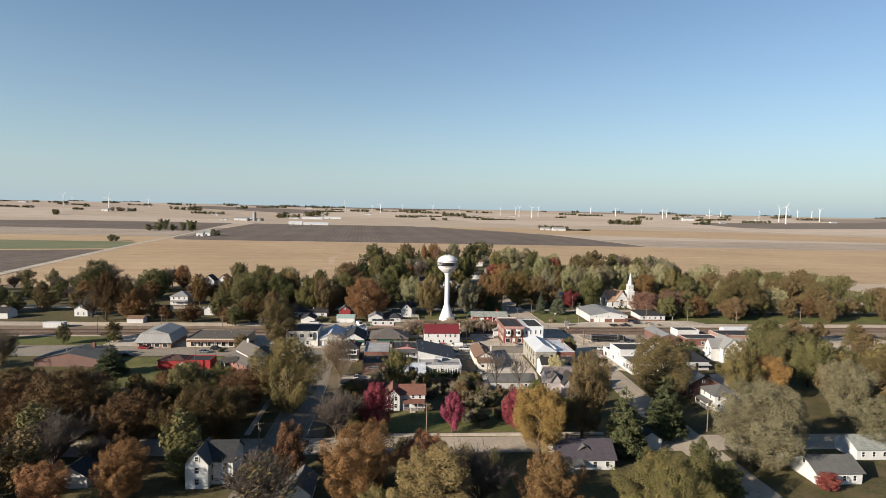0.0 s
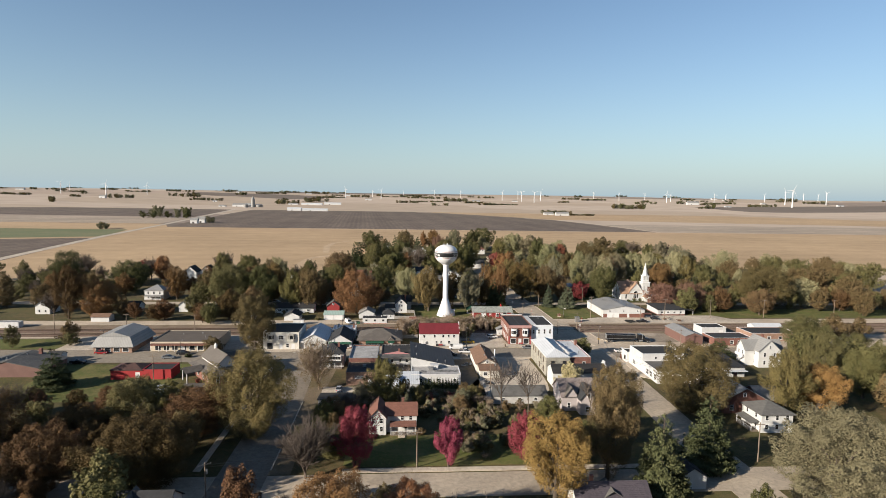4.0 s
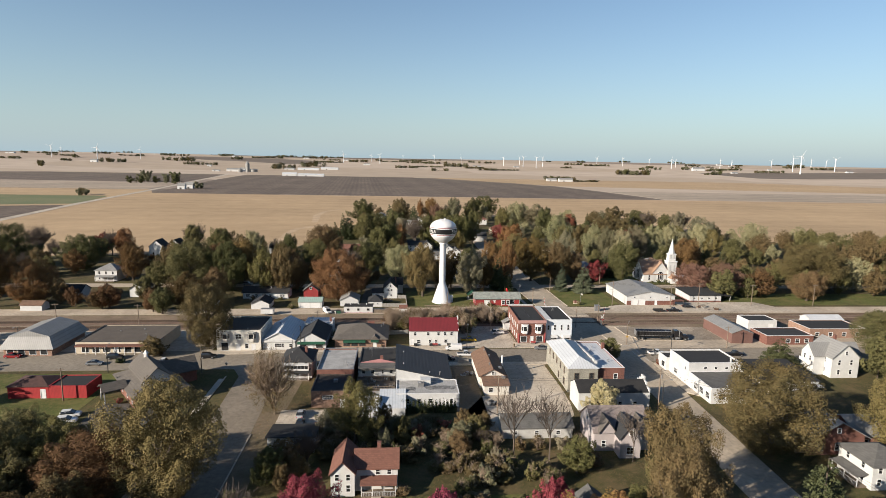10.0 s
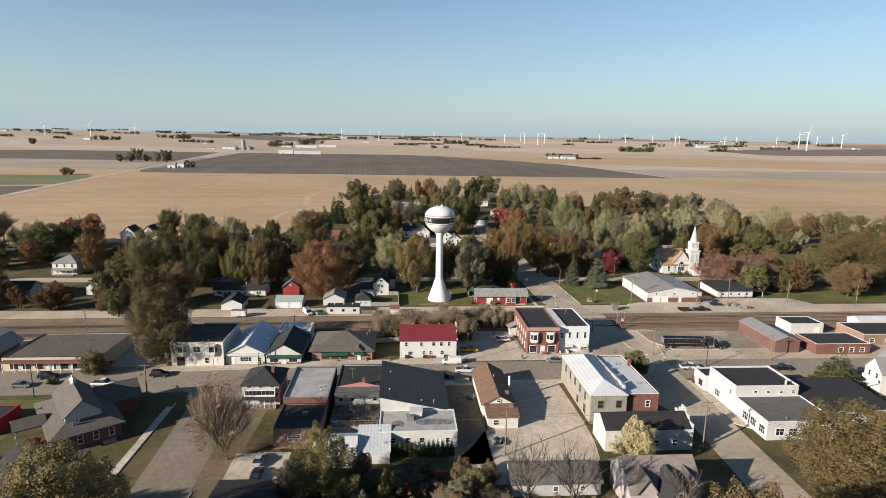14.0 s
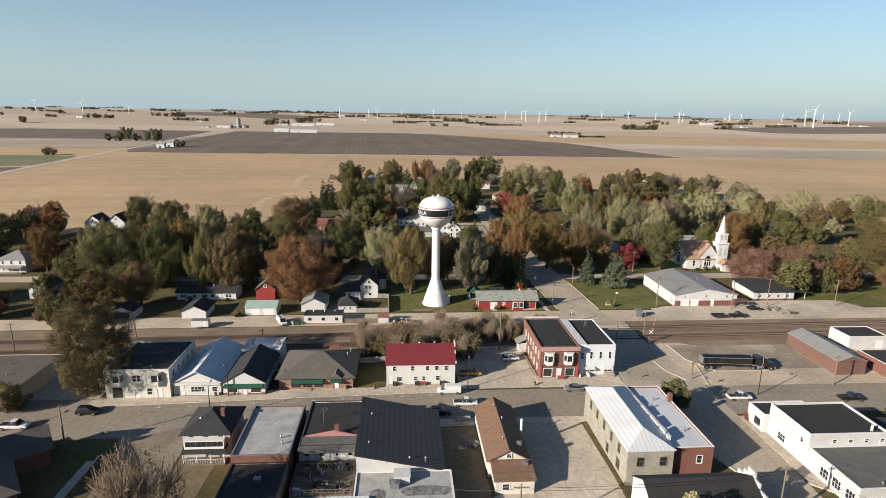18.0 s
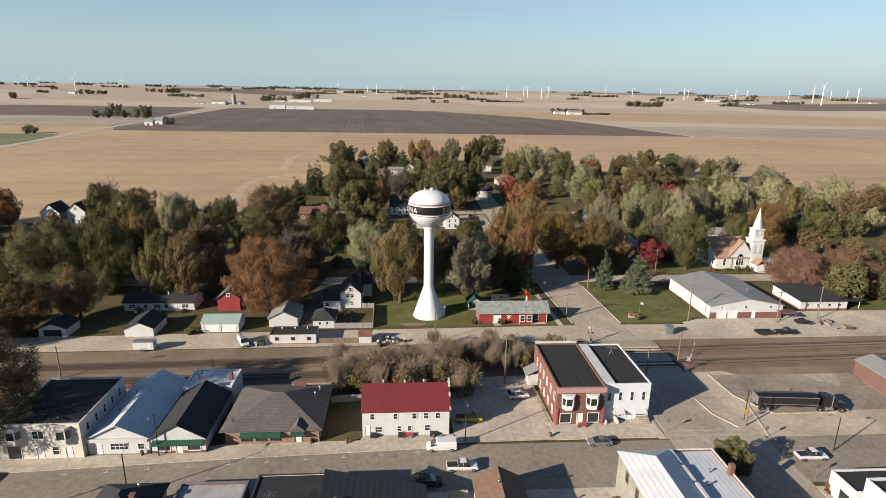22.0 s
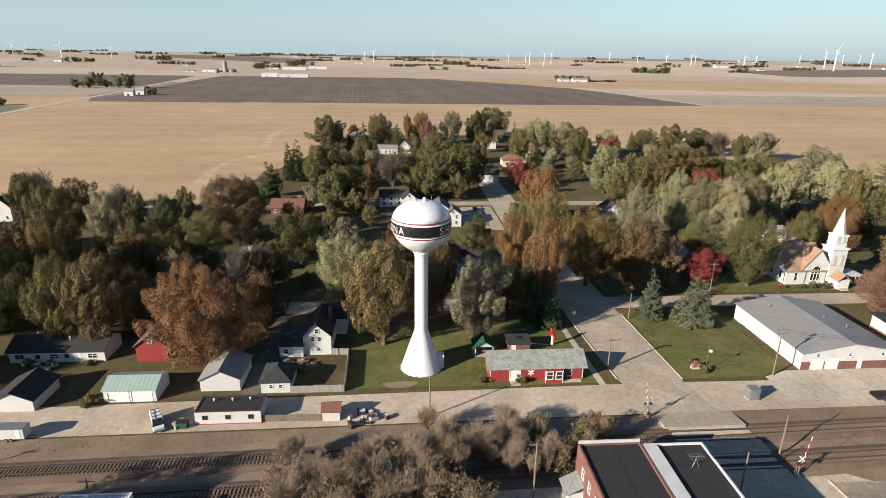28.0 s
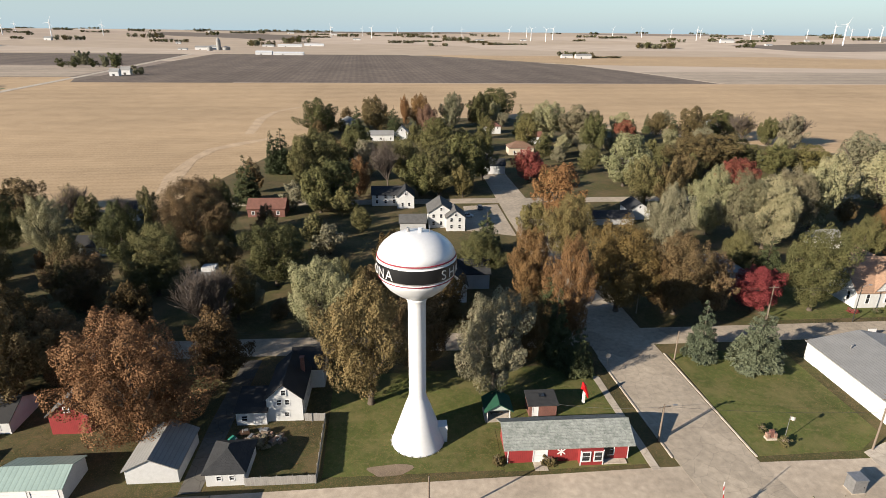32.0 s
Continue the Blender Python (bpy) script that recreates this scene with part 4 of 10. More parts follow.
def porch(t, w, d, side, a, width, deep, z, roofm, posts=3, rail=True, material=None):
    """A roofed porch on posts with a floor."""
    material = material or TRIM
    M = side_pose(w, d, side, a, 0)
    bm = bmesh.new()
    vs = [bm.verts.new(M @ Vector(p)) for p in ((-width / 2 - 0.2, 0, z + 0.55), (width / 2 + 0.2, 0, z + 0.55), (width / 2 + 0.2, -deep - 0.2, z), (-width / 2 - 0.2, -deep - 0.2, z),
                                               (-width / 2 - 0.2, 0, z + 0.4), (width / 2 + 0.2, 0, z + 0.4), (width / 2 + 0.2, -deep - 0.2, z - 0.15), (-width / 2 - 0.2, -deep - 0.2, z - 0.15))]
    for f in ((0, 1, 2, 3), (7, 6, 5, 4), (3, 2, 6, 7), (0, 3, 7, 4), (1, 5, 6, 2)):
        bm.faces.new([vs[i] for i in f])
    part("porch_roof", bm, roofm, t)
    bm = bmesh.new()
    box(bm, -width / 2, -deep, 0, width / 2, -0.01, 0.35, M)
    part("porch_floor", bm, WOOD, t)
    for i in range(posts):
        x = -width / 2 + 0.1 + (width - 0.2) * i / (posts - 1)
        bm = bmesh.new()
        box(bm, x - 0.07, -deep + 0.03, 0.35, x + 0.07, -deep + 0.17, z - 0.13, M)
        part("porch_post", bm, material, t)
    if rail:
        bm = bmesh.new()
        box(bm, -width / 2 + 0.1, -deep + 0.06, 1.15, width / 2 - 0.1, -deep + 0.13, 1.22, M)
        for i in range(int(width / 0.3)):
            x = -width / 2 + 0.2 + 0.3 * i
            box(bm, x - 0.02, -deep + 0.08, 0.36, x + 0.02, -deep + 0.11, 1.15, M)
        part("porch_rail", bm, material, t)


# ---- main street, north side ----
def mansard_shop():
    t = thing("metal_roofed_shop", at(-110.7, 268), "large shop under a steep grey metal mansard roof", "shop")
    w, d = 14.5, 19.0
    bm = bmesh.new()
    for s, holes in (("S", row(4, 2, 12, 0.5, 2.0, 1.7)), ("N", ()), ("E", ()), ("W", ())):
        wall_side(bm, w, d, 2.6, s, holes)
    part("wall", bm, BRICKT, t)
    for a, z, ow, oh, k in row(4, 2, 12, 0.5, 2.0, 1.7):
        opening(t, side_pose(w, d, "S", a, z), ow, oh, "s", TRIM)
    bm = bmesh.new()
    rings = []
    for gx, gy, z in ((1.0, 1.0, 2.5), (-1.2, -1.2, 6.2)):
        rings.append([bm.verts.new((sx * (w / 2 + gx), sy * (d / 2 + gy), z)) for sx, sy in ((-1, -1), (1, -1), (1, 1), (-1, 1))])
    for i in range(4):
        j = (i + 1) % 4
        bm.faces.new((rings[0][i], rings[0][j], rings[1][j], rings[1][i]))
    bm.faces.new(rings[0][::-1])
    part("mansard", bm, R_METAL, t, "steep grey metal lower roof")
    bm = bmesh.new()
    x, y = w / 2 - 1.0, d / 2 - 1.0
    vs = [bm.verts.new(p) for p in ((-x, -y, 6.2), (x, -y, 6.2), (x, y, 6.2), (-x, y, 6.2), (0, -y + 0.2, 7.9), (0, y - 0.2, 7.9))]
    for f in ((0, 1, 4), (1, 2, 5, 4), (2, 3, 5), (3, 0, 4, 5)):
        bm.faces.new([vs[i] for i in f])
    part("roof", bm, R_METAL, t)


mansard_shop()
t = house("corner_shop", -97.5, 260.6, 25.5, 19, 3.9, "flat", 0.35, TAN, mat("brown tarred roof", (0.14, 0.115, 0.092), (0.095, 0.08, 0.066), 0.9, 0.3, 5), "long low shop with a flat brown roof and a dark canopy", "shop", S=row(7, 3, 22.5, 0.5, 2.2, 1.9, "s") + [(12.6, 0.1, 1.1, 2.2, "d")], cap=DTRIM)
part("canopy", bmb((-12.2, -11.2, 2.7, 12.2, -9.5, 3.2)), R_RUST, t, "rust brown canopy over the shop front")
for i in range(9):
    part("canopy_post", bmb((-11.9 + i * 2.97, -11.1, 0.1, -11.78 + i * 2.97, -10.98, 2.7)), TRIM, t)
vents(t, ((-4, 2), (3, 4), (6, -2)), 3.7)
t = house("cream_building", -54.2, 262.6, 14.2, 17, 7.0, "flat", 0.5, CREAM, R_BLACK, "cream two-storey corner building with two bay windows", "building",
          S=[(2.6, 0.2, 2.3, 2.6, "s"), (6.9, 0.1, 1.2, 2.3, "d"), (9.6, 0.9, 1.1, 1.6, "w"), (11.8, 0.1, 1.1, 2.2, "d"), (7.0, 4.1, 1.9, 1.6, "w")], E=row(5, 2.5, 14.5, 4.2, 0.9, 1.6) + row(3, 4, 13, 1.0, 1.0, 1.3), cap=CREAM)
bay(t, 14.2, 17, "S", 2.9, 3.6, 2.7, 0.9, 2.8, CREAM)
bay(t, 14.2, 17, "S", 11.3, 3.6, 2.7, 0.9, 2.8, CREAM)
vents(t, ((2.5, -6.5),), 6.6)
t = house("blue_roofed_shop", -39.7, 263.6, 10.6, 20.5, 3.3, "gy", 2.6, WHITE, R_BLUE, "white shop with a pale blue metal gable roof", "shop",
          S=[(1.8, 0.1, 1.1, 2.2, "d"), (5.4, 0.9, 3.0, 1.3, "w"), (9.2, 0.9, 1.1, 1.2, "w")])
vents(t, ((-2.2, -4), (-2.2, 3)), 5.0)
part("fascia", bmb((-5.3, -10.75, 2.7, 5.3, -10.27, 3.35)), WHITEP, t)
t = house("white_annex", -28.6, 279.6, 9.8, 7.6, 4.4, "flat", 0.3, WHITEP, R_WHITE, "white flat-roofed annex behind the shops", "annex")
part("chimney", bmb((3.6, -1, 4.0, 4.3, -0.3, 6.0)), BRICK, t)
part("duct", tube(tube(bmesh.new(), (-3, 0, 4.1), (-3, 0, 5.4), 0.35), (-3, 0, 5.4), (-2.2, 0, 5.7), 0.35), STEEL, t)
t = house("dark_roofed_shop", -28.5, 263.2, 9.5, 16, 3.2, "gy", 2.7, WHITEP, R_DARK, "small shop with a charcoal gable roof and green awning", "shop", over=0.25,
          S=[(2.1, 0.7, 2.3, 1.3, "s"), (4.75, 0.1, 1.1, 2.2, "d"), (7.4, 0.7, 2.3, 1.3, "s")], base=(0.7, BRICK))
awning(t, 9.5, 16, "S", 4.75, 2.9, 9.0, 1.0, 0.45, AWNING)
aircon(t, 5.6, 3, 0.1)
t = house("brown_roofed_office", -16.3, 265.6, 17.2, 15.5, 3.3, "hip", 2.9, BRICKT, R_TAUPE, "brick office under a broad taupe hip roof", "office", over=0.8,
          S=[(3.9, 0.7, 1.9, 1.5, "w"), (6.6, 0.7, 1.9, 1.5, "w"), (9.2, 0.7, 1.9, 1.5, "w"), (13.4, 0.1, 1.3, 2.2, "d")], trim=DTRIM)
awning(t, 17.2, 15.5, "S", 6.6, 2.75, 7.4, 1.1, 0.6, AWNING)
awning(t, 17.2, 15.5, "S", 13.4, 2.85, 2.6, 1.3, 0.5, AWNING)
bm = bmesh.new()
vs = [bm.verts.new(p) for p in ((3.2, -8.7, 3.0), (6.4, -8.7, 3.0), (4.8, -8.7, 4.4), (4.8, -5.8, 4.4))]
for f in ((0, 1, 2), (0, 2, 3), (1, 3, 2)):
    bm.faces.new([vs[i] for i in f])
part("entrance_gable", bm, R_TAUPE, t)
vents(t, ((6.6, 2.2), (7.2, 4.6)), 4.4)
part("chimney", bmb((1.5, 6.6, 3.2, 4.0, 7.4, 5.0)), BRICK, t)
t = house("red_roofed_building", 8.9, 267.0, 16.6, 9.6, 5.4, "gx", 3.2, WHITE, R_RED, "white two-storey building with a red metal roof", "building", over=0.25,
          S=row(2, 1.9, 6.3, 3.7, 0.75, 1.2) + row(3, 9.9, 14.4, 3.7, 0.85, 1.2) + [(0.9, 0.3, 0.95, 2.1, "d"), (3.1, 1.0, 1.3, 1.1, "w"), (7.0, 1.1, 0.7, 1.1, "w"), (9.0, 1.1, 0.7, 1.1, "w"), (12.4, 1.1, 0.95, 1.2, "w")],
          E=[(4.8, 0.1, 1.4, 2.2, "d"), (2.4, 3.7, 0.8, 1.2, "w")])
part("gable_parapet", bmb((8.32, -4.9, 5.3, 8.62, 4.9, 5.9), (8.32, -2.6, 5.9, 8.62, 2.6, 7.6), (8.32, -0.9, 7.6, 8.62, 0.9, 9.3)), WHITEP, t, "white stepped end wall")
vents(t, ((-4.5, 2.2), (-0.2, 2.0), (3.6, 2.2)), 7.6, TRIM)
for x in (-6.2, -0.9, 5.2):
    part("hood", bmb((x - 0.6, -5.6, 0.1, x + 0.6, -4.83, 1.0)), DSTEEL, t)
part("step", bmb((-8.0, -5.6, 0.1, -6.7, -4.82, 0.35)), CONC, t)

t = house("brick_corner_building", 47.0, 269.4, 9.7, 20.4, 8.3, "flat", 0.45, BRICK, R_BLACK, "two-storey red brick shop with white bay windows", "building",
          S=[(2.0, 0.5, 2.2, 2.1, "s"), (4.85, 0.2, 1.1, 2.3, "d"), (7.6, 0.5, 2.2, 2.1, "s")],
          W=row(6, 2.0, 17, 4.6, 0.85, 1.7) + row(5, 3, 16.5, 1.1, 0.85, 1.7), cap=BRICK)
bay(t, 9.7, 20.4, "S", 2.3, 3.9, 2.5, 0.9, 2.8, TRIM)
bay(t, 9.7, 20.4, "S", 7.2, 3.9, 2.5, 0.9, 2.8, TRIM)
part("cornice", bmb((-4.95, -10.7, 7.35, 4.95, -10.204, 8.39)), mat("pale pink cornice", (0.5, 0.3, 0.27), (0.4, 0.22, 0.2)), t, "faded pink cornice")
part("pilaster", bmb((-4.85, -10.4, 0.1, -4.45, -10.204, 3.7)), BRICKP, t)
part("pilaster", bmb((4.45, -10.4, 0.1, 4.85, -10.204, 3.7)), BRICKP, t)
part("parapet_rail", bmb((-4.8, 10.0, 8.3, 4.8, 10.2, 8.9)), WHITEP, t)
part("seam", bmb((0.2, -9.7, 7.88, 0.32, 9.7, 8.06)), DSTEEL, t)
part("lean_to", bmb((-7.0, 6.0, 0.0, -4.86, 9.0, 2.6)), WHITEP, t, "small white lean-to at the side")
bm = bmesh.new()
vs = [bm.verts.new(p) for p in ((-7.6, 5.6, 2.5), (-4.86, 5.6, 3.9), (-4.86, 9.4, 3.9), (-7.6, 9.4, 2.5), (-7.6, 5.6, 2.62), (-4.86, 5.6, 4.02), (-4.86, 9.4, 4.02), (-7.6, 9.4, 2.62))]
for f in ((4, 5, 6, 7), (3, 2, 1, 0), (0, 1, 5, 4), (0, 4, 7, 3), (3, 7, 6, 2)):
    bm.faces.new([vs[i] for i in f])
part("lean_to_roof", bm, R_METAL, t)
for i in range(4):
    part("ramp_rail", bmb((-6.3, -9 + i * 3.6, 0.1, -6.2, -8.9 + i * 3.6, 1.1), (-6.3, -9 + i * 3.6, 1.0, -6.22, -5.4 + i * 3.6, 1.1)), WOOD, t)
t = house("white_corner_building", 56.9, 270.8, 9.6, 18.6, 8.1, "flat", 0.4, mat("pale blue white siding", (0.72, 0.76, 0.8), (0.62, 0.66, 0.7), 0.6, pattern="siding", size=0.15), R_BLACK, "white two-storey building with a black flat roof", "building",
          S=row(3, 3.5, 8.3, 4.4, 0.7, 1.9) + [(1.2, 4.4, 0.7, 1.7, "w"), (3.3, 0.9, 1.9, 1.0, "w"), (5.6, 0.1, 1.0, 2.1, "d"), (8.0, 0.9, 1.9, 1.0, "w")], E=row(3, 3, 15, 4.4, 0.8, 1.7))
part("roof_strip", bmb((-4.7, -8.9, 7.8, -2.6, 9.0, 8.32)), WHITEP, t, "white parapet strip along the roof")
awning(t, 9.6, 18.6, "S", 3.3, 2.5, 2.4, 1.0, 0.5, WHITEP)
awning(t, 9.6, 18.6, "S", 7.8, 2.5, 2.6, 1.0, 0.5, WHITEP)
bm = bmesh.new()
for q in ((-0.6, 0), (0.6, 0), (0, 0.6)):
    tube(bm, (1.2 + q[0], 4 + q[1], 7.7), (1.2, 4.2, 9.3), 0.03, 0.03, 5)
for i in range(5):
    tube(bm, (0.2 + i * 0.5, 3.4, 9.7), (0.2 + i * 0.5, 5.0, 9.7), 0.025, 0.025, 5)
tube(bm, (0.0, 4.2, 9.65), (2.4, 4.2, 9.65), 0.03, 0.03, 5)
tube(bm, (1.2, 4.2, 9.3), (1.2, 4.2, 9.66), 0.03, 0.03, 5)
part("aerial", bm, STEEL, t, "old grey television aerial")
part("cellar_entrance", bmb((-4.6, -11.2, 0.1, -4.3, -9.32, 1.0), (-2.2, -11.2, 0.1, -1.9, -9.32, 1.0), (-4.3, -9.3, 0.1, -2.2, -9.32, 1.0)), WHITEP, t)
for i in range(4):
    part("stair", bmb((2.2, -11.4 + i * 0.35, 0.1, 4.6, -9.32, 0.28 + i * 0.2)), CONC, t)

# ---- main street, south side ----
t = house("dark_house", -28.3, 238.2, 8.6, 9.6, 5.4, "hip", 2.4, GREY, R_DARK, "grey house under a charcoal hip roof with a glazed porch", "house", over=0.5,
          S=row(3, 1.6, 7, 3.6, 1.0, 1.4), W=row(3, 1.5, 8, 1.0, 0.9, 1.4), E=row(3, 1.5, 8, 3.6, 0.8, 1.3), chimney=(2.2, -1.0, 8.2))
porch(t, 8.6, 9.6, "S", 4.3, 7.6, 2.2, 2.6, R_DARK, 4)
part("glazed_porch", bmb((-3.6, -6.2, 2.9, 3.6, -4.82, 4.6)), TRIM, t, "white upper sun porch")
boxes_on(t, "pane", [(-3.4 + i * 0.98, -6.26, 3.4, -2.55 + i * 0.98, -6.204, 4.4) for i in range(7)], GLASS)
vents(t, ((-1.6, -2.2), (1.4, 2.8)), 6.6)
t = house("brick_store", -17.0, 229.5, 10.0, 17.6, 6.0, "flat", 0.5, BRICK, R_FLAT, "brick store with a silver coated flat roof", "store", cap=STEEL, N=row(3, 2, 8, 0.6, 2.0, 2.0, "s"))
vents(t, ((2.5, -3), (3.0, -5)), 5.7)
part("skylight", bmb((1.0, -4.5, 5.4, 4.2, 2.5, 5.7)), R_FLAT, t)
t = house("brick_store_annex", -16.8, 218.2, 9.6, 11.2, 4.6, "flat", 0.3, BRICKT, R_BLACK, "lower brick annex with a black roof", "annex", S=[(4.2, 2.4, 2.6, 0.8, "w"), (8.0, 0.1, 1.1, 2.1, "d")], cap=DTRIM, trim=TRIM)
aircon(t, 0.8, 0.5, 4.35, 0.9)
t = house("balcony_building", -5.9, 232.6, 10.6, 16.4, 5.6, "flat", 0.3, WHITE, R_BLACK, "white building with a black roof and an upper deck", "building", cap=DTRIM,
          S=row(4, 1.4, 9.2, 3.5, 0.9, 1.1) + [(6.0, 2.9, 1.0, 2.0, "d")])
part("porch_roof", bmb((-5.3, -9.6, 5.0, 5.3, -5.2, 5.66)), R_GREY, t, "weathered grey lower roof")
part("chimney", bmb((0.7, -4.6, 5.4, 1.5, -3.8, 7.4)), BRICK, t)
bm = bmesh.new()
vs = [bm.verts.new(p) for p in ((-5.3, -4.9, 5.5), (5.3, -4.9, 5.5), (0.6, -4.9, 6.6))]
bm.faces.new(vs)
for y in (-4.7,):
    vs2 = [bm.verts.new(p) for p in ((-5.3, y, 5.5), (5.3, y, 5.5), (0.6, y, 6.6))]
    bm.faces.new(vs2[::-1])
part("gable_trim", bm, mat("faded pink roof edge", (0.5, 0.24, 0.24), (0.4, 0.2, 0.2)), t)
bm = bmesh.new()
for q in range(7):
    tube(bm, (-2.6 + q * 0.25, -1.0, 8.0 + 0.05 * q), (-2.6 + q * 0.25, 1.4 - q * 0.1, 8.0 + 0.05 * q), 0.025, 0.025, 5)
tube(bm, (-1.9, 0.2, 5.3), (-1.9, 0.2, 8.2), 0.04, 0.04, 6)
part("aerial", bm, STEEL, t)
deck = thing("timber_deck", at(-0.7, 227.5), "weathered timber roof deck with a railing", "deck")
part("deck_floor", bmb((-5.2, -4.9, 2.5, 5.2, 4.9, 2.75)), WOOD, deck)
part("wall", bmb((-5.1, -4.8, 0, 5.1, 4.85, 2.5)), GREY, deck)
for i in range(9):
    part("railing_post", bmb((-5.1 + i * 1.25, -4.85, 2.75, -5.0 + i * 1.25, -4.75, 3.8)), WOOD, deck)
part("railing", bmb((-5.1, -4.84, 3.7, 5.0, -4.76, 3.82), (-5.1, -4.84, 3.2, 5.0, -4.76, 3.28), (-5.14, -4.8, 3.7, -5.06, 4.8, 3.82), (5.06, -4.8, 3.7, 5.14, 4.8, 3.82)), WOOD, deck)
for x, y, s in ((-3.2, 1.5, 0.9), (-1.0, -1.6, 1.1), (2.2, 0.8, 1.0), (3.4, -2.6, 0.8)):
    part("deck_table", bmb((x - 0.6 * s, y - 0.5 * s, 3.4, x + 0.6 * s, y + 0.5 * s, 3.48), (x - 0.08, y - 0.08, 2.75, x + 0.08, y + 0.08, 3.4), (x - 0.7 * s, y - 0.9 * s, 3.1, x + 0.7 * s, y - 0.65 * s, 3.16)), WOOD, deck)
clutter = random.Random(9)
for i in range(46):
    x, y = clutter.uniform(-4.8, 4.6), clutter.uniform(-4.4, 4.2)
    a, b, c = clutter.uniform(0.15, 0.7), clutter.uniform(0.12, 0.5), clutter.uniform(0.2, 1.1)
    part("deck_clutter", bmb((x - a, y - b, 2.75, x + a, y + b, 2.75 + c * 0.3), (x - a * 0.8, y - b * 0.9, 2.75 + c * 0.3, x - a * 0.5, y + b * 0.9, 2.75 + c), (x + a * 0.5, y - b * 0.6, 2.75 + c * 0.3, x + a * 0.8, y + b * 0.6, 2.75 + c * 0.8)),
         clutter.choice((WOOD, DSTEEL, STEEL, DTRIM, WOOD, TRIM)), deck)
for y in (-2.2, 0.4, 2.6):
    part("inner_railing", bmb((-4.6 + y * 0.3, y, 3.6, 1.8 + y * 0.4, y + 0.08, 3.7), (-4.6 + y * 0.3, y, 3.15, 1.8 + y * 0.4, y + 0.08, 3.22), *[(-4.6 + y * 0.3 + k * 0.9, y - 0.01, 2.75, -4.5 + y * 0.3 + k * 0.9, y + 0.09, 3.75) for k in range(8)]), WOOD, deck)
t = house("white_hall", 4.8, 227.2, 15.2, 20.4, 3.6, "shedE", 3.4, WHITEP, mat("dark standing seam roof", (0.05, 0.052, 0.055), (0.035, 0.036, 0.038), 0.6, 0.3, 4, pattern="ribs", size=0.5), "white hall under a long dark sloping roof", "hall", over=0.3)
vents(t, ((1.6, -8.6), (4.4, -8.8)), 4.9)
vents(t, ((-5.6, -6.0), (-5.6, 4)), 6.5)
t = house("white_annex", 4.8, 217.6, 16.4, 9.5, 3.8, "flat", 0.3, WHITEP, R_FLAT, "white flat-roofed annex with rooftop machinery", "annex", S=row(3, 3, 9, 1.2, 1.0, 1.2) + [(12.4, 0.1, 1.1, 2.1, "d"), (14.4, 1.2, 0.9, 1.1, "w")])
aircon(t, -1.6, 0.6, 3.5, 1.3)
for x, y, a, b in ((3.6, -0.6, 4.1, 1.25), (-4.3, -1.2, 1.3, 1.2)):
    bm = bmesh.new()
    ring = [(x + a * math.copysign(abs(math.cos(q)) ** 0.55, math.cos(q)), y + b * math.copysign(abs(math.sin(q)) ** 0.7, math.sin(q)) * (1 + 0.12 * math.sin(5 * q))) for q in (2 * math.pi * i / 36 for i in range(36))]
    top = [bm.verts.new((*p, 3.715)) for p in ring]
    low = [bm.verts.new((*p, 3.69)) for p in ring]
    bm.faces.new(top)
    for i in range(36):
        bm.faces.new((low[i], low[(i + 1) % 36], top[(i + 1) % 36], top[i]))
    part("roof_patch", bm, mat("smeared black tar", (0.05, 0.05, 0.05), (0.3, 0.295, 0.285), 0.8, 0.9, 2.2), t, "rounded patch smeared with black tar")
part("plant_box", bmb((-1.6, 1.2, 3.6, 1.0, 3.6, 5.0), (-1.7, 1.1, 5.0, 1.1, 3.7, 5.12)), WHITEP, t, "white rooftop plant housing")
t = house("white_metal_shed", -5.4, 210.8, 6.0, 8.6, 2.6, "gx", 1.7, WHITEP, R_WHITE, "small shed with a white metal roof", "shed", over=0.2)
t = house("white_metal_shed", 0.8, 212.0, 6.4, 8.0, 2.4, "shedS", 1.6, WHITEP, R_BLUE, "lean-to shed with a pale metal roof", "shed", over=0.2)
t = house("cream_shop", 28.2, 229.8, 7.4, 19.2, 3.6, "gy", 2.0, CREAM, R_BROWN, "cream building with a worn brown shingle roof", "building", over=0.4,
          W=row(5, 2, 17, 1.1, 0.9, 1.2), E=row(4, 3, 16, 1.1, 0.9, 1.2), attic="S")
vents(t, ((-0.6, -6), (0.4, 1), (-0.4, 6)), 5.6)
part("flue", tube(bmesh.new(), (4.1, -0.5, 0.1), (4.1, -0.5, 6.4), 0.28, 0.28, 10), TRIM, t)
aircon(t, 2.4, -6.5, 4.6, 0.7)
t = house("cream_annex", 28.8, 225.0, 6.8, 4.7, 2.7, "shedS", 0.9, CREAM, R_BROWN, "small cream lean-to with a brown roof", "annex", over=0.35, S=[(1.8, 0.9, 1.2, 1.2, "w")])
aircon(t, 2.4, 1.2, 3.2, 0.8)
t = house("stone_block_warehouse", 52.4, 226.4, 8.4, 24.0, 7.0, "hip", 1.9, STONE, R_WHITE, "weathered block warehouse with a white metal hip roof", "warehouse", over=0.25,
          S=[(2.4, 3.9, 1.3, 1.7, "w"), (6.6, 3.9, 1.3, 1.7, "w")], W=row(5, 4, 20, 4.2, 1.1, 1.8) + [(4, 0.9, 1.6, 2.0, "w"), (9.5, 0.8, 1.2, 1.8, "w")], trim=WOOD)
vents(t, ((3.2, -8.6),), 8.0)
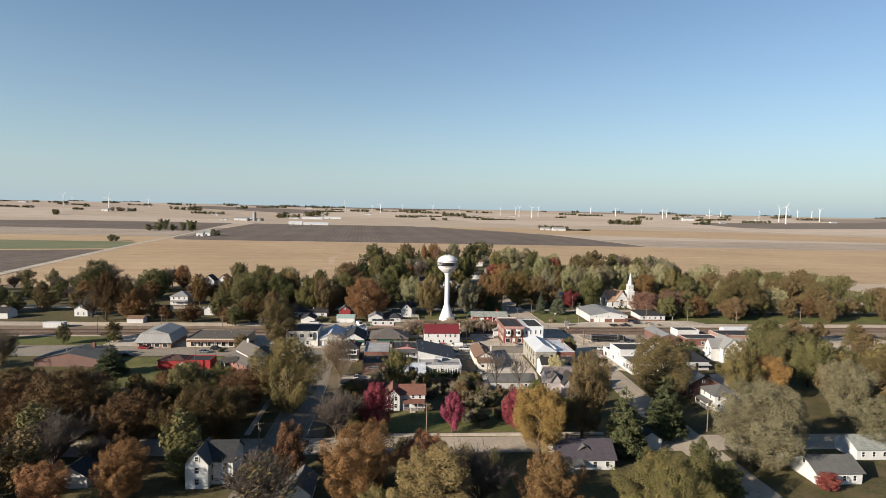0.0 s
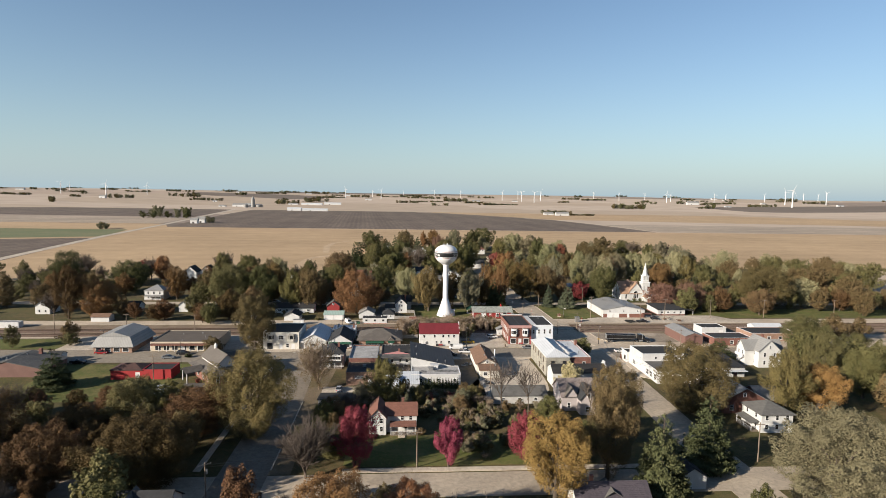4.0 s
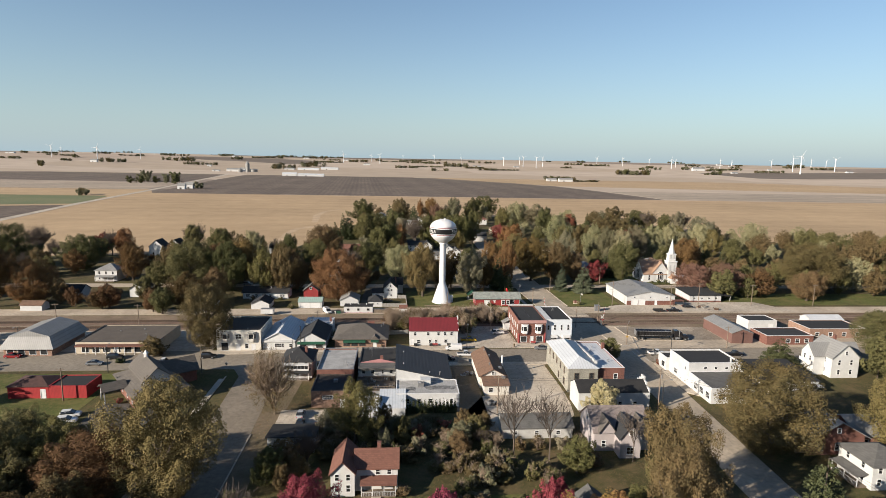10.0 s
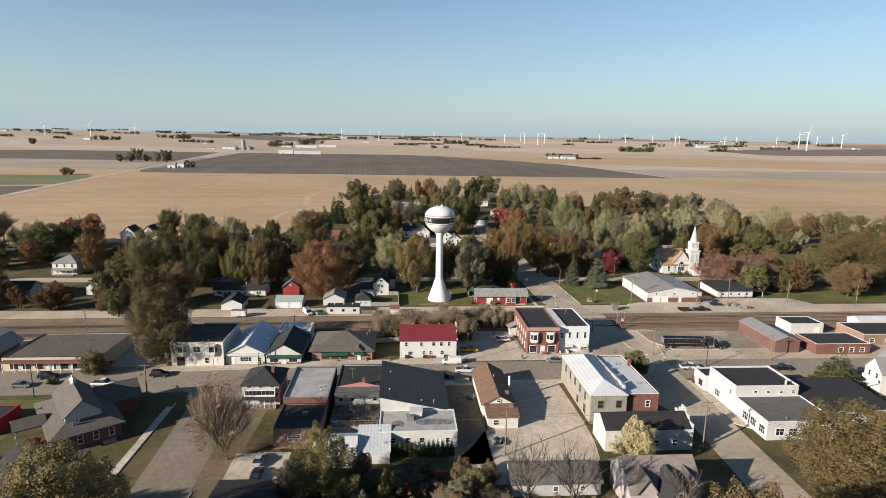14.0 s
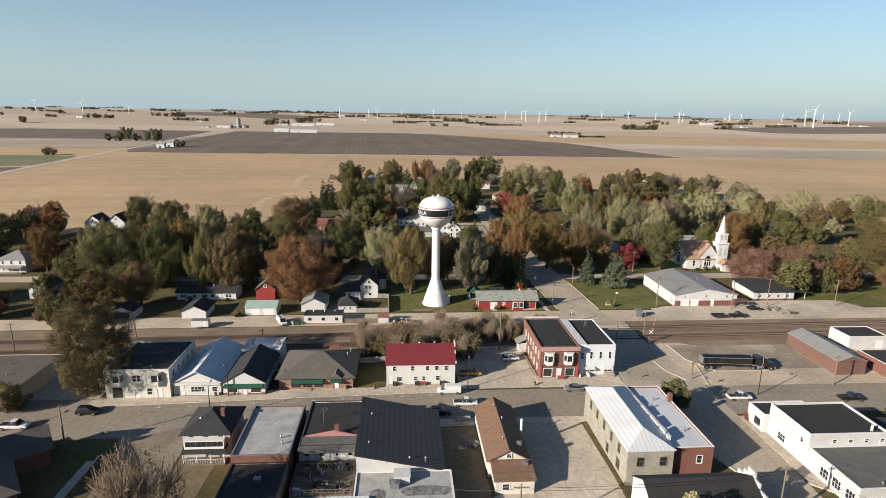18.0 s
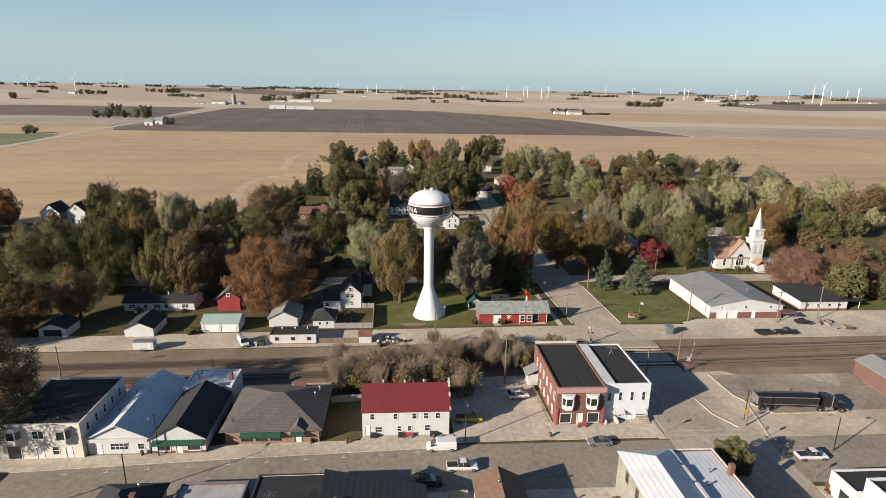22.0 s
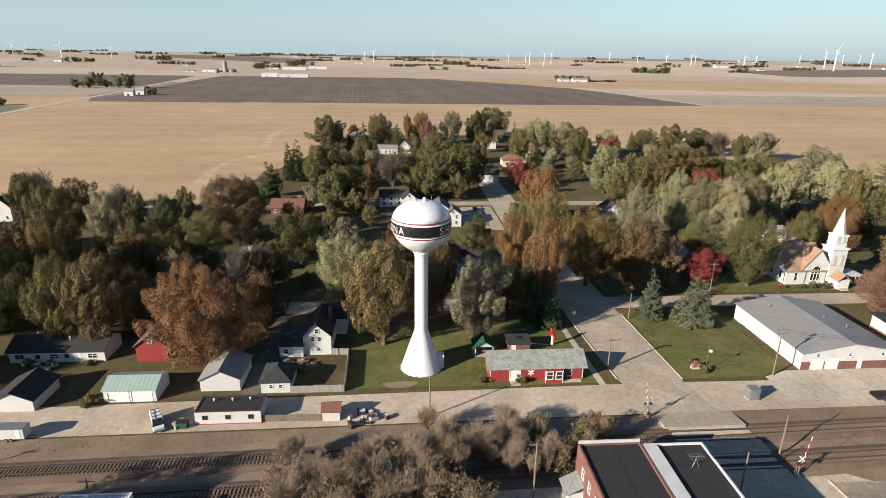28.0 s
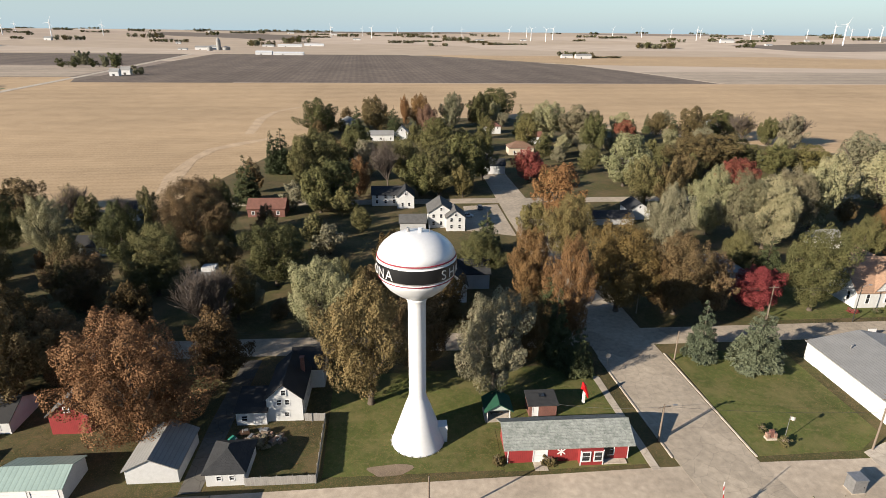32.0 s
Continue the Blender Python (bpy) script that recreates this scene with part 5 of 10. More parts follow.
t = house("brick_warehouse", 60.9, 227.6, 7.9, 23.6, 6.6, "flat", 0.5, BRICK, R_WHITE, "brick warehouse with a white coated flat roof", "warehouse", S=[(5.4, 3.4, 1.0, 1.5, "w")], E=row(5, 3, 20, 3.4, 1.0, 1.5))
for i in range(5):
    part("parapet_step", bmb((-3.9, -10 + i * 4.4, 6.69, -3.35, -6.4 + i * 4.4, 7.9 - 0.2 * i)), WHITEP, t)
part("chimney", bmb((3.2, 5.0, 6.4, 4.0, 5.8, 8.2)), BRICK, t)
vents(t, ((-1.2, 3), (0.4, 6), (1.2, -6)), 6.4)
t = house("white_shop", 51.8, 214.6, 18.4, 7.6, 4.9, "gx", 2.0, WHITEP, R_BLACK, "white shop with a black gable roof", "shop", over=0.15, S=row(2, 11, 15, 1.0, 1.0, 1.4))
part("gable_parapet", bmb((9.2, -3.95, 0.1, 9.55, 3.95, 5.9), (9.2, -2.0, 5.9, 9.55, 2.4, 6.9), (9.2, -0.6, 6.9, 9.55, 1.4, 7.9)), WHITEP, t)
t = house("grey_garage", 29.6, 200.2, 16.4, 7.0, 2.7, "gx", 1.9, mat("weathered grey white siding", (0.55, 0.54, 0.51), (0.42, 0.41, 0.39), 0.8, pattern="siding", size=0.2), R_GREY, "weathered grey garage with a shingle roof", "garage", over=0.35, S=row(3, 3, 13, 1.0, 0.9, 0.9))

# ---- east of the north street ----
t = house("white_shop_tall", 88.9, 230.2, 15.6, 11.9, 6.9, "flat", 0.5, WHITEP, R_BLACK, "white two-storey shop with a black flat roof", "shop", S=row(4, 5, 14.5, 5.0, 0.9, 0.7), W=[(3.2, 0.1, 1.1, 2.1, "d"), (7.5, 1.1, 2.2, 1.5, "w"), (2.0, 4.2, 0.8, 1.0, "w"), (10.4, 0.1, 1.1, 2.2, "d")])
part("roof_vent", tube(bmesh.new(), (5.4, -4.6, 6.2), (5.4, -4.6, 7.8), 0.25, 0.25, 8), WHITEP, t)
t = house("white_shop_low", 88.9, 217.6, 16.0, 12.5, 4.4, "flat", 0.3, WHITEP, R_GREY, "low white shop with a grey flat roof and dark windows", "shop", W=[(1.8, 1.0, 2.0, 1.8, "w"), (5.0, 1.0, 2.0, 1.8, "w"), (8.0, 1.0, 2.0, 1.8, "w"), (11.8, 0.1, 2.6, 2.6, "g")], S=row(3, 3, 9, 1.2, 1.9, 1.6))
vents(t, ((-3, -5), (3.4, -5.4)), 4.2)
t = house("corner_white_shop", 88.0, 242.2, 12.0, 5.6, 4.2, "flat", 0.4, WHITEP, R_BLACK, "low white shop front on the corner", "shop", W=[(2.1, 0.8, 2.2, 1.8, "s")], N=row(4, 1.5, 10.5, 0.5, 2.0, 2.0, "s"))
t = house("dark_shed", 106, 224.0, 18, 15, 3.6, "shedS", 1.0, GREY, R_BLACK, "long dark-roofed shed behind the trees", "shed", over=0.3, S=row(3, 3, 14, 1, 1.4, 1.2))
part("porch_roof", bmb((1, -9.6, 2.6, 9, -7.52, 2.8)), R_WHITE, t)
t = house("brown_metal_barn", 124.4, 268.2, 7.9, 19.6, 3.8, "gy", 1.4, BROWNMETAL, R_METAL, "long brown metal barn with a grey metal roof", "barn", over=0.2)
t = house("white_block_shop", 140.6, 284.4, 11.6, 8, 3.8, "flat", 0.3, WHITEP, R_BLACK, "white block shop with a flat roof", "shop", S=[(9.2, 0.1, 1.8, 2.4, "d")])
t = house("brick_shop", 136.4, 266.4, 17.5, 10, 3.4, "flat", 0.4, BRICK, R_DARK, "low brick shop with a dark roof", "shop", S=row(3, 8, 15, 0.8, 1.5, 1.4))
t = house("brick_shop", 158.0, 274.0, 22, 12, 3.6, "flat", 0.35, BRICKT, R_BLACK, "long low brick shop with a black roof", "shop", S=row(4, 3, 19, 0.8, 1.5, 1.4))
t = house("white_farm_store", 168, 287.5, 14, 6, 3.2, "gx", 1.2, WHITEP, R_WHITE, "long white store by the railway", "store", over=0.2)
t = house("gabled_white_house", 136.2, 235.0, 8.6, 10.5, 6.4, "gy", 4.0, WHITE, R_METAL, "tall white house with steep crossing gables", "house", over=0.35, S=row(2, 2.4, 6.2, 1.2, 0.9, 1.5) + row(2, 2.4, 6.2, 4.2, 0.9, 1.5), W=row(2, 3, 8, 1.2, 0.9, 1.5) + row(2, 3, 8, 4.2, 0.9, 1.5), attic="S", chimney=(1.5, 2.0, 11.2))
t = house("gabled_wing", 132.6, 238.0, 15.0, 5.6, 6.2, "gx", 3.2, WHITE, R_METAL, "crossing wing of the tall white house", "wing", over=0.35, W=row(2, 1.6, 4.0, 4.2, 0.8, 1.4), E=row(2, 1.6, 4.0, 1.2, 0.8, 1.4))
bm = bmesh.new()
for i in range(14):
    box(bm, -8.6 - 0.001 * i, -3.0 + i * 0.35, 3.5 - i * 0.24, -7.6, -2.7 + i * 0.35, 3.56 - i * 0.24)
box(bm, -8.7, -3.1, 3.5, -8.6, 2.0, 4.5)
part("outside_stair", bm, TRIM, t, "white outside staircase")

# ---- south blocks ----
t = house("brick_bungalow", 97.0, 190.6, 12.6, 15.5, 4.4, "gy", 3.4, BRICK, R_METAL, "red brick house with a broad grey gable roof", "house", over=0.9, S=row(3, 2.4, 10.2, 1.1, 1.0, 1.5), W=row(4, 2, 13, 1.1, 0.9, 1.4), attic="S", chimney=(3.2, 3.0, 9.0))
porch(t, 12.6, 15.5, "W", 5.0, 8.0, 2.6, 2.7, R_METAL, 4)
t = house("brick_wing", 109.7, 192.4, 8.5, 10.5, 3.6, "gx", 2.4, BRICK, R_METAL, "side wing of the brick house", "wing", over=0.6, S=row(2, 2, 6.5, 1.1, 1.0, 1.4))
t = house("square_white_house", 99.5, 176.6, 9.0, 9.0, 5.4, "hip", 2.2, WHITE, R_GREY, "square white house with a grey hip roof", "house", over=0.6, S=row(3, 1.6, 7.4, 1.0, 0.9, 1.4) + row(3, 1.6, 7.4, 3.6, 0.9, 1.3), W=row(2, 2.5, 6.5, 1.0, 0.9, 1.4) + row(2, 2.5, 6.5, 3.6, 0.9, 1.3))
porch(t, 9.0, 9.0, "W", 4.5, 7.0, 2.2, 2.5, R_GREY, 3)
t = house("victorian_house", 49.0, 194.0, 12.5, 10, 4.6, "gx", 3.8, PINKW, mat("mottled mauve shingles", (0.36, 0.3, 0.275), (0.24, 0.2, 0.185), 0.9, 0.8, 8, pattern="shingle", size=0.6), "weathered mauve grey Victorian house with steep gables", "house", over=0.4, S=row(3, 2.2, 10.4, 1.0, 0.9, 1.5), attic="EW")
for gx, gw in ((-3.6, 3.4), (4.2, 3.8)):
    g = roof_mesh("gy", gw, 6.0, 5.0, 2.4, 0.3)
    bmesh.ops.translate(g, verts=g.verts, vec=(gx, -2.6, 0))
    part("gable_roof", g, R_TAUPE, t)
    bm = bmesh.new()
    bm.faces.new([bm.verts.new(q) for q in ((gx - gw / 2, -5.5, 4.4), (gx + gw / 2, -5.5, 4.4), (gx + gw / 2, -5.5, 5.0), (gx, -5.5, 7.3), (gx - gw / 2, -5.5, 5.0))])
    part("gable_wall", bm, PINKW, t)
t2 = house("victorian_gable", 53.6, 190.6, 4.6, 6.2, 4.8, "gy", 3.0, PINKW, R_DARK, "front gable of the weathered Victorian house", "wing", over=0.35, S=[(2.3, 1.0, 1.6, 1.5, "w")], attic="S")
t = house("farmhouse", -2.6, 180.4, 8.2, 6.6, 4.8, "gx", 2.2, WHITE, R_RUST, "white farmhouse with a rust brown roof and porch", "house", over=0.35, S=[(4.4, 3.4, 0.8, 1.2, "w"), (6.6, 3.4, 0.8, 1.2, "w"), (2.2, 0.4, 0.95, 2.0, "d"), (5.4, 1.0, 1.0, 1.4, "w")], chimney=(0.4, 0.6, 8.0))
porch(t, 8.2, 6.6, "S", 4.6, 6.6, 2.4, 2.7, R_RUST, 4)
part("porch_step", bmb((-0.8, -7.0, 0.05, 1.0, -5.8, 0.22), (-0.8, -6.6, 0.22, 1.0, -5.8, 0.36)), CONC, t)
t = house("farmhouse_gable", -7.0, 178.6, 4.5, 9.2, 4.8, "gy", 2.3, WHITE, R_RUST, "gabled wing of the farmhouse", "wing", over=0.35, S=row(2, 1.2, 3.3, 1.0, 0.75, 1.4) + row(2, 1.2, 3.3, 3.3, 0.75, 1.3), W=row(2, 2.5, 6.5, 1.0, 0.8, 1.4))
t = house("dark_garage", -22.6, 195.4, 10.0, 7.5, 2.8, "shedN", 0.9, GREY, R_BLACK, "low garage with a black roof", "garage", over=0.4, S=row(4, 1.6, 8.4, 0.9, 1.4, 1.0))


def chapel():
    """A brick meeting house standing askew to the streets: high roof with white clerestories over low hipped aisles."""
    t = thing("meeting_house", at(-61.0, 229.2, 0, 37), "brick meeting house under grey roofs with white clerestory walls", "meeting house")
    t.scale = (1.0, 1.0, 1.25)
    FOOT.append((-76, 215, -46, 244))
    w, d, h = 12.5, 20.5, 2.9
    S = row(4, 2.0, 10.5, 0.9, 0.9, 1.5)
    bm = bmesh.new()
    for s, hs in (("S", S), ("N", ()), ("E", row(5, 3, 18, 0.9, 1.0, 1.4)), ("W", row(4, 3, 18, 0.9, 1.0, 1.4))):
        wall_side(bm, w, d, h, s, hs)
        for a, z, ow, oh, k in hs:
            opening(t, side_pose(w, d, s, a, z), ow, oh, k, TRIM)
    part("wall", bm, BRICK, t)
    part("roof", roof_mesh("hip", w, d, h, 2.2, 0.7), R_TAUPE, t)
    bm = bmesh.new()
    wall_side(bm, 6.6, 14.6, 5.0, "W", ())
    wall_side(bm, 6.6, 14.6, 5.0, "E", ())
    for y in (-7.3, 7.3):
        bm.faces.new([bm.verts.new(p) for p in ((-3.3, y, 2.8), (3.3, y, 2.8), (3.3, y, 5.0), (0, y, 7.3), (-3.3, y, 5.0))])
    part("clerestory", bm, WHITEP, t, "white clerestory wall")
    part("upper_roof", roof_mesh("gy", 6.6, 14.6, 5.0, 2.3, 0.45), R_TAUPE, t)
    part("cupola", tube(tube(bmesh.new(), (0, 3.5, 6.9), (0, 3.5, 8.0), 0.55, 0.55, 4), (0, 3.5, 8.0), (0, 3.5, 8.8), 0.8, 0.02, 4), WHITEP, t)
    wing = roof_mesh("gx", 9.0, 7.0, 2.9, 2.2, 0.5)
    bmesh.ops.translate(wing, verts=wing.verts, vec=(8.0, 4.6, 0))
    part("wing_roof", wing, R_TAUPE, t)
    part("wing_wall", bmb((6.26, 1.3, 0, 12.3, 7.9, 2.9)), BRICK, t)
    bm = roof_mesh("gx", 5.4, 5.0, 2.9, 1.0, 0.3)
    bmesh.ops.translate(bm, verts=bm.verts, vec=(-8.9, 0.6, 0))
    part("portico_roof", bm, R_TAUPE, t)
    for y in (-1.6, 2.8):
        part("portico_post", bmb((-11.4, y - 0.12, 0.05, -11.16, y + 0.12, 2.9)), TRIM, t)
    for x in (-2.2, -1.6, -1.0):
        part("roof_vent", tube(bmesh.new(), (x, -8.4, 3.6), (x, -8.4, 4.4), 0.14, 0.14, 6), STEEL, t)
    part("step", bmb((2.4, -11.6, 0.05, 4.8, -10.27, 0.3)), CONC, t)


chapel()
t = house("red_shed", -95.6, 225.8, 10.2, 7.6, 3.3, "hip", 1.3, REDBARN, mat("dark maroon shingles", (0.12, 0.06, 0.05), (0.08, 0.042, 0.036), 0.9, 0.7, 9, pattern="shingle", size=0.6), "bright red shed with a brown hip roof", "shed", over=0.25, S=[(8.8, 0.1, 1.2, 2.4, "d")])
t = house("red_garage", -85.3, 225.8, 9.4, 7.8, 3.4, "flat", 0.3, REDBARN, R_BLACK, "bright red garage with a flat black roof", "garage", cap=REDBARN)
t = house("metal_hall", -143, 229.0, 24, 14, 2.8, "gy", 2.6, BROWNMETAL, R_GREY, "wide low brown hall with a weathered grey roof", "hall", over=0.4)
vents(t, ((-2, -3), (1.5, 2)), 5.2)
part("chimney", bmb((3.5, 5, 3, 4.5, 6, 6.6)), BRICK, t)
t = house("grain_store", -128, 246, 5, 4, 2.6, "gx", 1.0, WHITEP, R_DARK, "small white store beside the street", "store", over=0.2)

# ---- south of the residential street ----
t = house("white_house", -50.0, 131.6, 9.6, 8.6, 5.6, "gx", 3.0, WHITE, R_DARK, "white two-storey house with a charcoal roof", "house", over=0.4, S=row(3, 1.8, 7.8, 1.0, 0.9, 1.4) + row(3, 1.8, 7.8, 3.6, 0.9, 1.4), attic="EW")
t = house("white_house_wing", -50.2, 129.4, 5.0, 8.0, 5.8, "gy", 2.8, WHITE, R_GREY, "gabled front of the white house", "wing", over=0.35, S=row(1, 2.5, 2.5, 3.6, 1.0, 1.4) + row(1, 2.5, 2.5, 1.0, 1.0, 1.4), attic="S")
t = house("purple_roofed_house", 36.4, 136.2, 14.6, 8.6, 3.0, "gx", 3.2, WHITE, mat("purple grey shingles", (0.1, 0.085, 0.1), (0.07, 0.06, 0.075), 0.9, 0.8, 9, pattern="shingle", size=0.6), "white cottage with a purple grey roof and dormer", "house", over=0.5, S=row(3, 6.5, 12.8, 0.9, 1.0, 1.3), chimney=(-3.6, 0.6, 7.2))
part("dormer", roof_mesh("gy", 4.6, 5.0, 3.9, 1.6, 0.3).copy(), R_GREY, t)
part("dormer_wall", bmb((-2.3, -2.5, 3.2, 2.3, 1.5, 4.0)), WHITE, t)
porch(t, 14.6, 8.6, "S", 3.4, 5.4, 2.2, 2.5, R_GREY, 3)
t = house("grey_roofed_house", 97.0, 127.0, 11.5, 9.0, 3.0, "gx", 2.4, WHITE, R_GREY, "white bungalow with a grey roof", "house", over=0.5, S=row(4, 1.8, 9.6, 0.9, 0.9, 1.3), attic="EW")
t = house("white_garage", 93.0, 137.0, 7.5, 6.5, 2.8, "gy", 1.8, WHITEP, R_GREY, "white garage with a grey roof", "garage", over=0.35)
t = house("white_cottage", 118.0, 140.0, 9.5, 8.0, 3.0, "gx", 2.3, WHITE, R_GREEN, "white cottage with a green grey roof", "house", over=0.4, S=row(3, 1.8, 7.8, 0.9, 0.9, 1.3))
t = house("white_shed", -78.5, 130.5, 6.6, 7.0, 2.8, "gy", 2.2, WHITEP, R_DARK, "white shed with a dark gable roof", "shed", over=0.4)
t = house("white_cottage", -103.0, 127.0, 9.5, 8.5, 3.4, "gx", 2.6, WHITE, R_GREY, "white cottage among bare trees", "house", over=0.4, S=row(3, 1.8, 7.8, 0.9, 0.9, 1.3))
t = house("white_shed", -26.5, 121.0, 5.2, 9.0, 2.8, "gy", 2.2, WHITEP, R_GREY, "narrow white shed with a grey roof", "shed", over=0.4)
t = house("white_cottage", 62.5, 148.0, 6.0, 5.0, 2.8, "gy", 2.0, WHITEP, R_DARK, "small white house behind a tree", "house", over=0.3)
t = house("white_cottage", 38.0, 167.5, 5.2, 5.2, 3.0, "gy", 2.0, WHITEP, R_GREY, "small pale house behind red maples", "house", over=0.3)

# ---- north of the railway ----
t = house("flat_white_shop", -17.7, 309.2, 11.8, 5.2, 2.7, "flat", 0.2, WHITEP, R_BLACK, "low white shop with a black flat roof", "shop", S=row(3, 1.8, 10, 1.2, 0.8, 0.7), trim=DTRIM, cap=DTRIM, base=(0.25, BRICKP))
vents(t, ((-3.4, 1), (0, 1), (3.2, 1.2)), 2.6, TRIM)
t = house("rust_hut", 5.2, 309.2, 3.2, 3.0, 2.1, "gx", 0.9, WHITEP, R_RUST, "small white hut with a rusty roof", "hut", over=0.25)
t = house("grey_garage", -20.4, 320.4, 7.8, 9.2, 2.7, "gy", 1.9, mat("pale grey siding", (0.62, 0.62, 0.61), (0.52, 0.52, 0.51), 0.7, pattern="siding", size=0.15), R_METAL, "pale grey garage with a grey gable roof", "garage", over=0.35)
t = house("hip_roofed_garage", -8.2, 319.2, 5.8, 7.0, 2.7, "hip", 1.8, WHITEP, R_DARK, "small white garage with a dark hip roof", "garage", over=0.4, S=row(2, 2.0, 3.9, 1.1, 0.7, 0.8))
t = house("green_roofed_garage", -37.6, 317.4, 9.8, 6.6, 2.6, "gx", 1.3, WHITEP, R_TEAL, "white double garage with a pale green metal roof", "garage", over=0.25, S=row(2, 2.7, 7.1, 0.1, 3.9, 2.1, "g"))
t = house("white_garage", -56.6, 315.0, 7.4, 8.6, 2.5, "gy", 1.7, WHITEP, R_DARK, "white garage with a charcoal gable roof", "garage", over=0.4)
t = house("white_carport", -78.5, 315.5, 7.0, 6.5, 2.4, "gy", 1.3, WHITEP, R_DARK, "white open-fronted garage beside the gravel lane", "garage", over=0.3, S=[(3.5, 0.1, 4.6, 2.0, "s")])
t = house("ranch_house", -65.0, 333.6, 20, 8.0, 2.8, "gx", 2.0, WHITE, R_BLACK, "long white ranch house with a black roof", "house", over=0.5, S=[(2.2, 0.9, 1.9, 1.1, "w"), (6.0, 0.9, 1.1, 1.1, "w"), (9.4, 0.9, 1.9, 1.1, "w"), (12.0, 0.9, 1.1, 1.1, "w"), (14.5, 0.1, 1.0, 2.1, "d"), (17.4, 0.9, 1.9, 1.1, "w")])
vents(t, ((-6, 0.8), (2, -1.5), (6, 1)), 4.4, TRIM)
t = house("red_barn", -38.0, 333.0, 6.5, 9.0, 4.0, "gy", 2.4, REDBOARD, R_GREY, "red wooden barn beside a tall oak", "barn", over=0.4, attic="S")
t = house("white_gabled_house", -2.2, 334.4, 6.2, 11.0, 4.8, "gy", 2.8, WHITE, R_BLACK, "white house with a steep black gable roof", "house", over=0.35, S=[(2.2, 3.4, 0.8, 1.1, "w"), (3.6, 3.4, 0.8, 1.1, "w"), (3.4, 1.0, 0.8, 0.9, "w")], chimney=(2.2, 2.0, 8.4), E=row(3, 2, 9, 1.0, 0.9, 1.3), attic="S")
t = house("white_lean_to", -7.4, 333.6, 5.2, 6.0, 2.7, "shedS", 1.0, WHITE, R_BLACK, "low white side wing with a black roof", "wing", over=0.3, S=[(1.4, 0.9, 1.0, 1.1, "w"), (3.6, 0.1, 0.95, 2.0, "d")])
t = house("north_wing", 0.5, 344.4, 6.0, 7.0, 4.4, "gx", 2.6, WHITE, R_BLACK, "rear wing of the white house", "wing", over=0.3)


def station():
    w, d, h = 19.8, 6.6, 3.5
    S = [(5.3, 0.25, 2.2, 2.2, "g"), (16.8, 1.0, 1.1, 1.9, "w")]
    t = thing("old_station", at(38.2 + w / 2, 321.4 + d / 2), "old red wooden station with a grey shingle roof", "station")
    bm = bmesh.new()
    for s, hs in (("S", S), ("N", row(4, 3, 17, 1.0, 1.0, 1.5)), ("E", [(3.3, 1.0, 1.0, 1.6, "w")]), ("W", [(3.3, 1.0, 1.0, 1.6, "w")])):
        wall_side(bm, w, d, h, s, hs)
        for a, z, ow, oh, k in hs:
            opening(t, side_pose(w, d, s, a, z), ow, oh, k, TRIM)
    for x in (-w / 2, w / 2):
        bm.faces.new([bm.verts.new(p) for p in ((x, -d / 2, h), (x, d / 2, h), (x, 0, h + 1.9))])
    part("wall", bm, REDBOARD, t)
    part("roof", roof_mesh("gx", w, d, h, 1.9, 0.75), R_GREEN, t, "mottled grey green shingle roof")
    bm = bmb((1.6, -4.5, 0.1, 5.4, -3.32, 3.0))
    bay_part = part("bay", bm, REDBOARD, t, "projecting red ticket bay")
    for x in (2.5, 4.5):
        opening(bay_part, Matrix.Translation((x, -4.5, 1.0)) @ Matrix.Translation((0, -0.11, 0)), 1.3, 1.7, "w", TRIM)
    for x in (1.6, 5.28):
        part("corner_board", bmb((x - 0.01, -4.56, 0.1, x + 0.13, -4.502, 3.0)), TRIM, t)
    for x in (-w / 2, w / 2 - 0.14):
        part("corner_board", bmb((x, -d / 2 - 0.05, 0.1, x + 0.14, -d / 2 - 0.004, h - 0.1)), TRIM, t)
    bm = bmesh.new()
    for a in (35, -35, 90):
        box(bm, -0.75, -0.05, -0.1, 0.75, 0.0, 0.1, Matrix.Translation((-1.2, -d / 2 - 0.02, 2.0)) @ Matrix.Rotation(radians(a), 4, "Y"))
    part("crossed_boards", bm, TRIM, t, "white crossed boards on the wall")
    part("doorway", bmb((5.6, -d / 2 - 0.06, 0.1, 6.9, -d / 2 - 0.004, 2.9)), DTRIM, t)
    part("stoop", bmb((5.4, -d / 2 - 1.2, 0.08, 9.4, -d / 2 - 0.07, 0.24)), CONC, t)
    part("path", bmb((-5.7, -d / 2 - 2.0, 0.08, -3.6, -d / 2 - 0.07, 0.14)), CONC, t)


station()


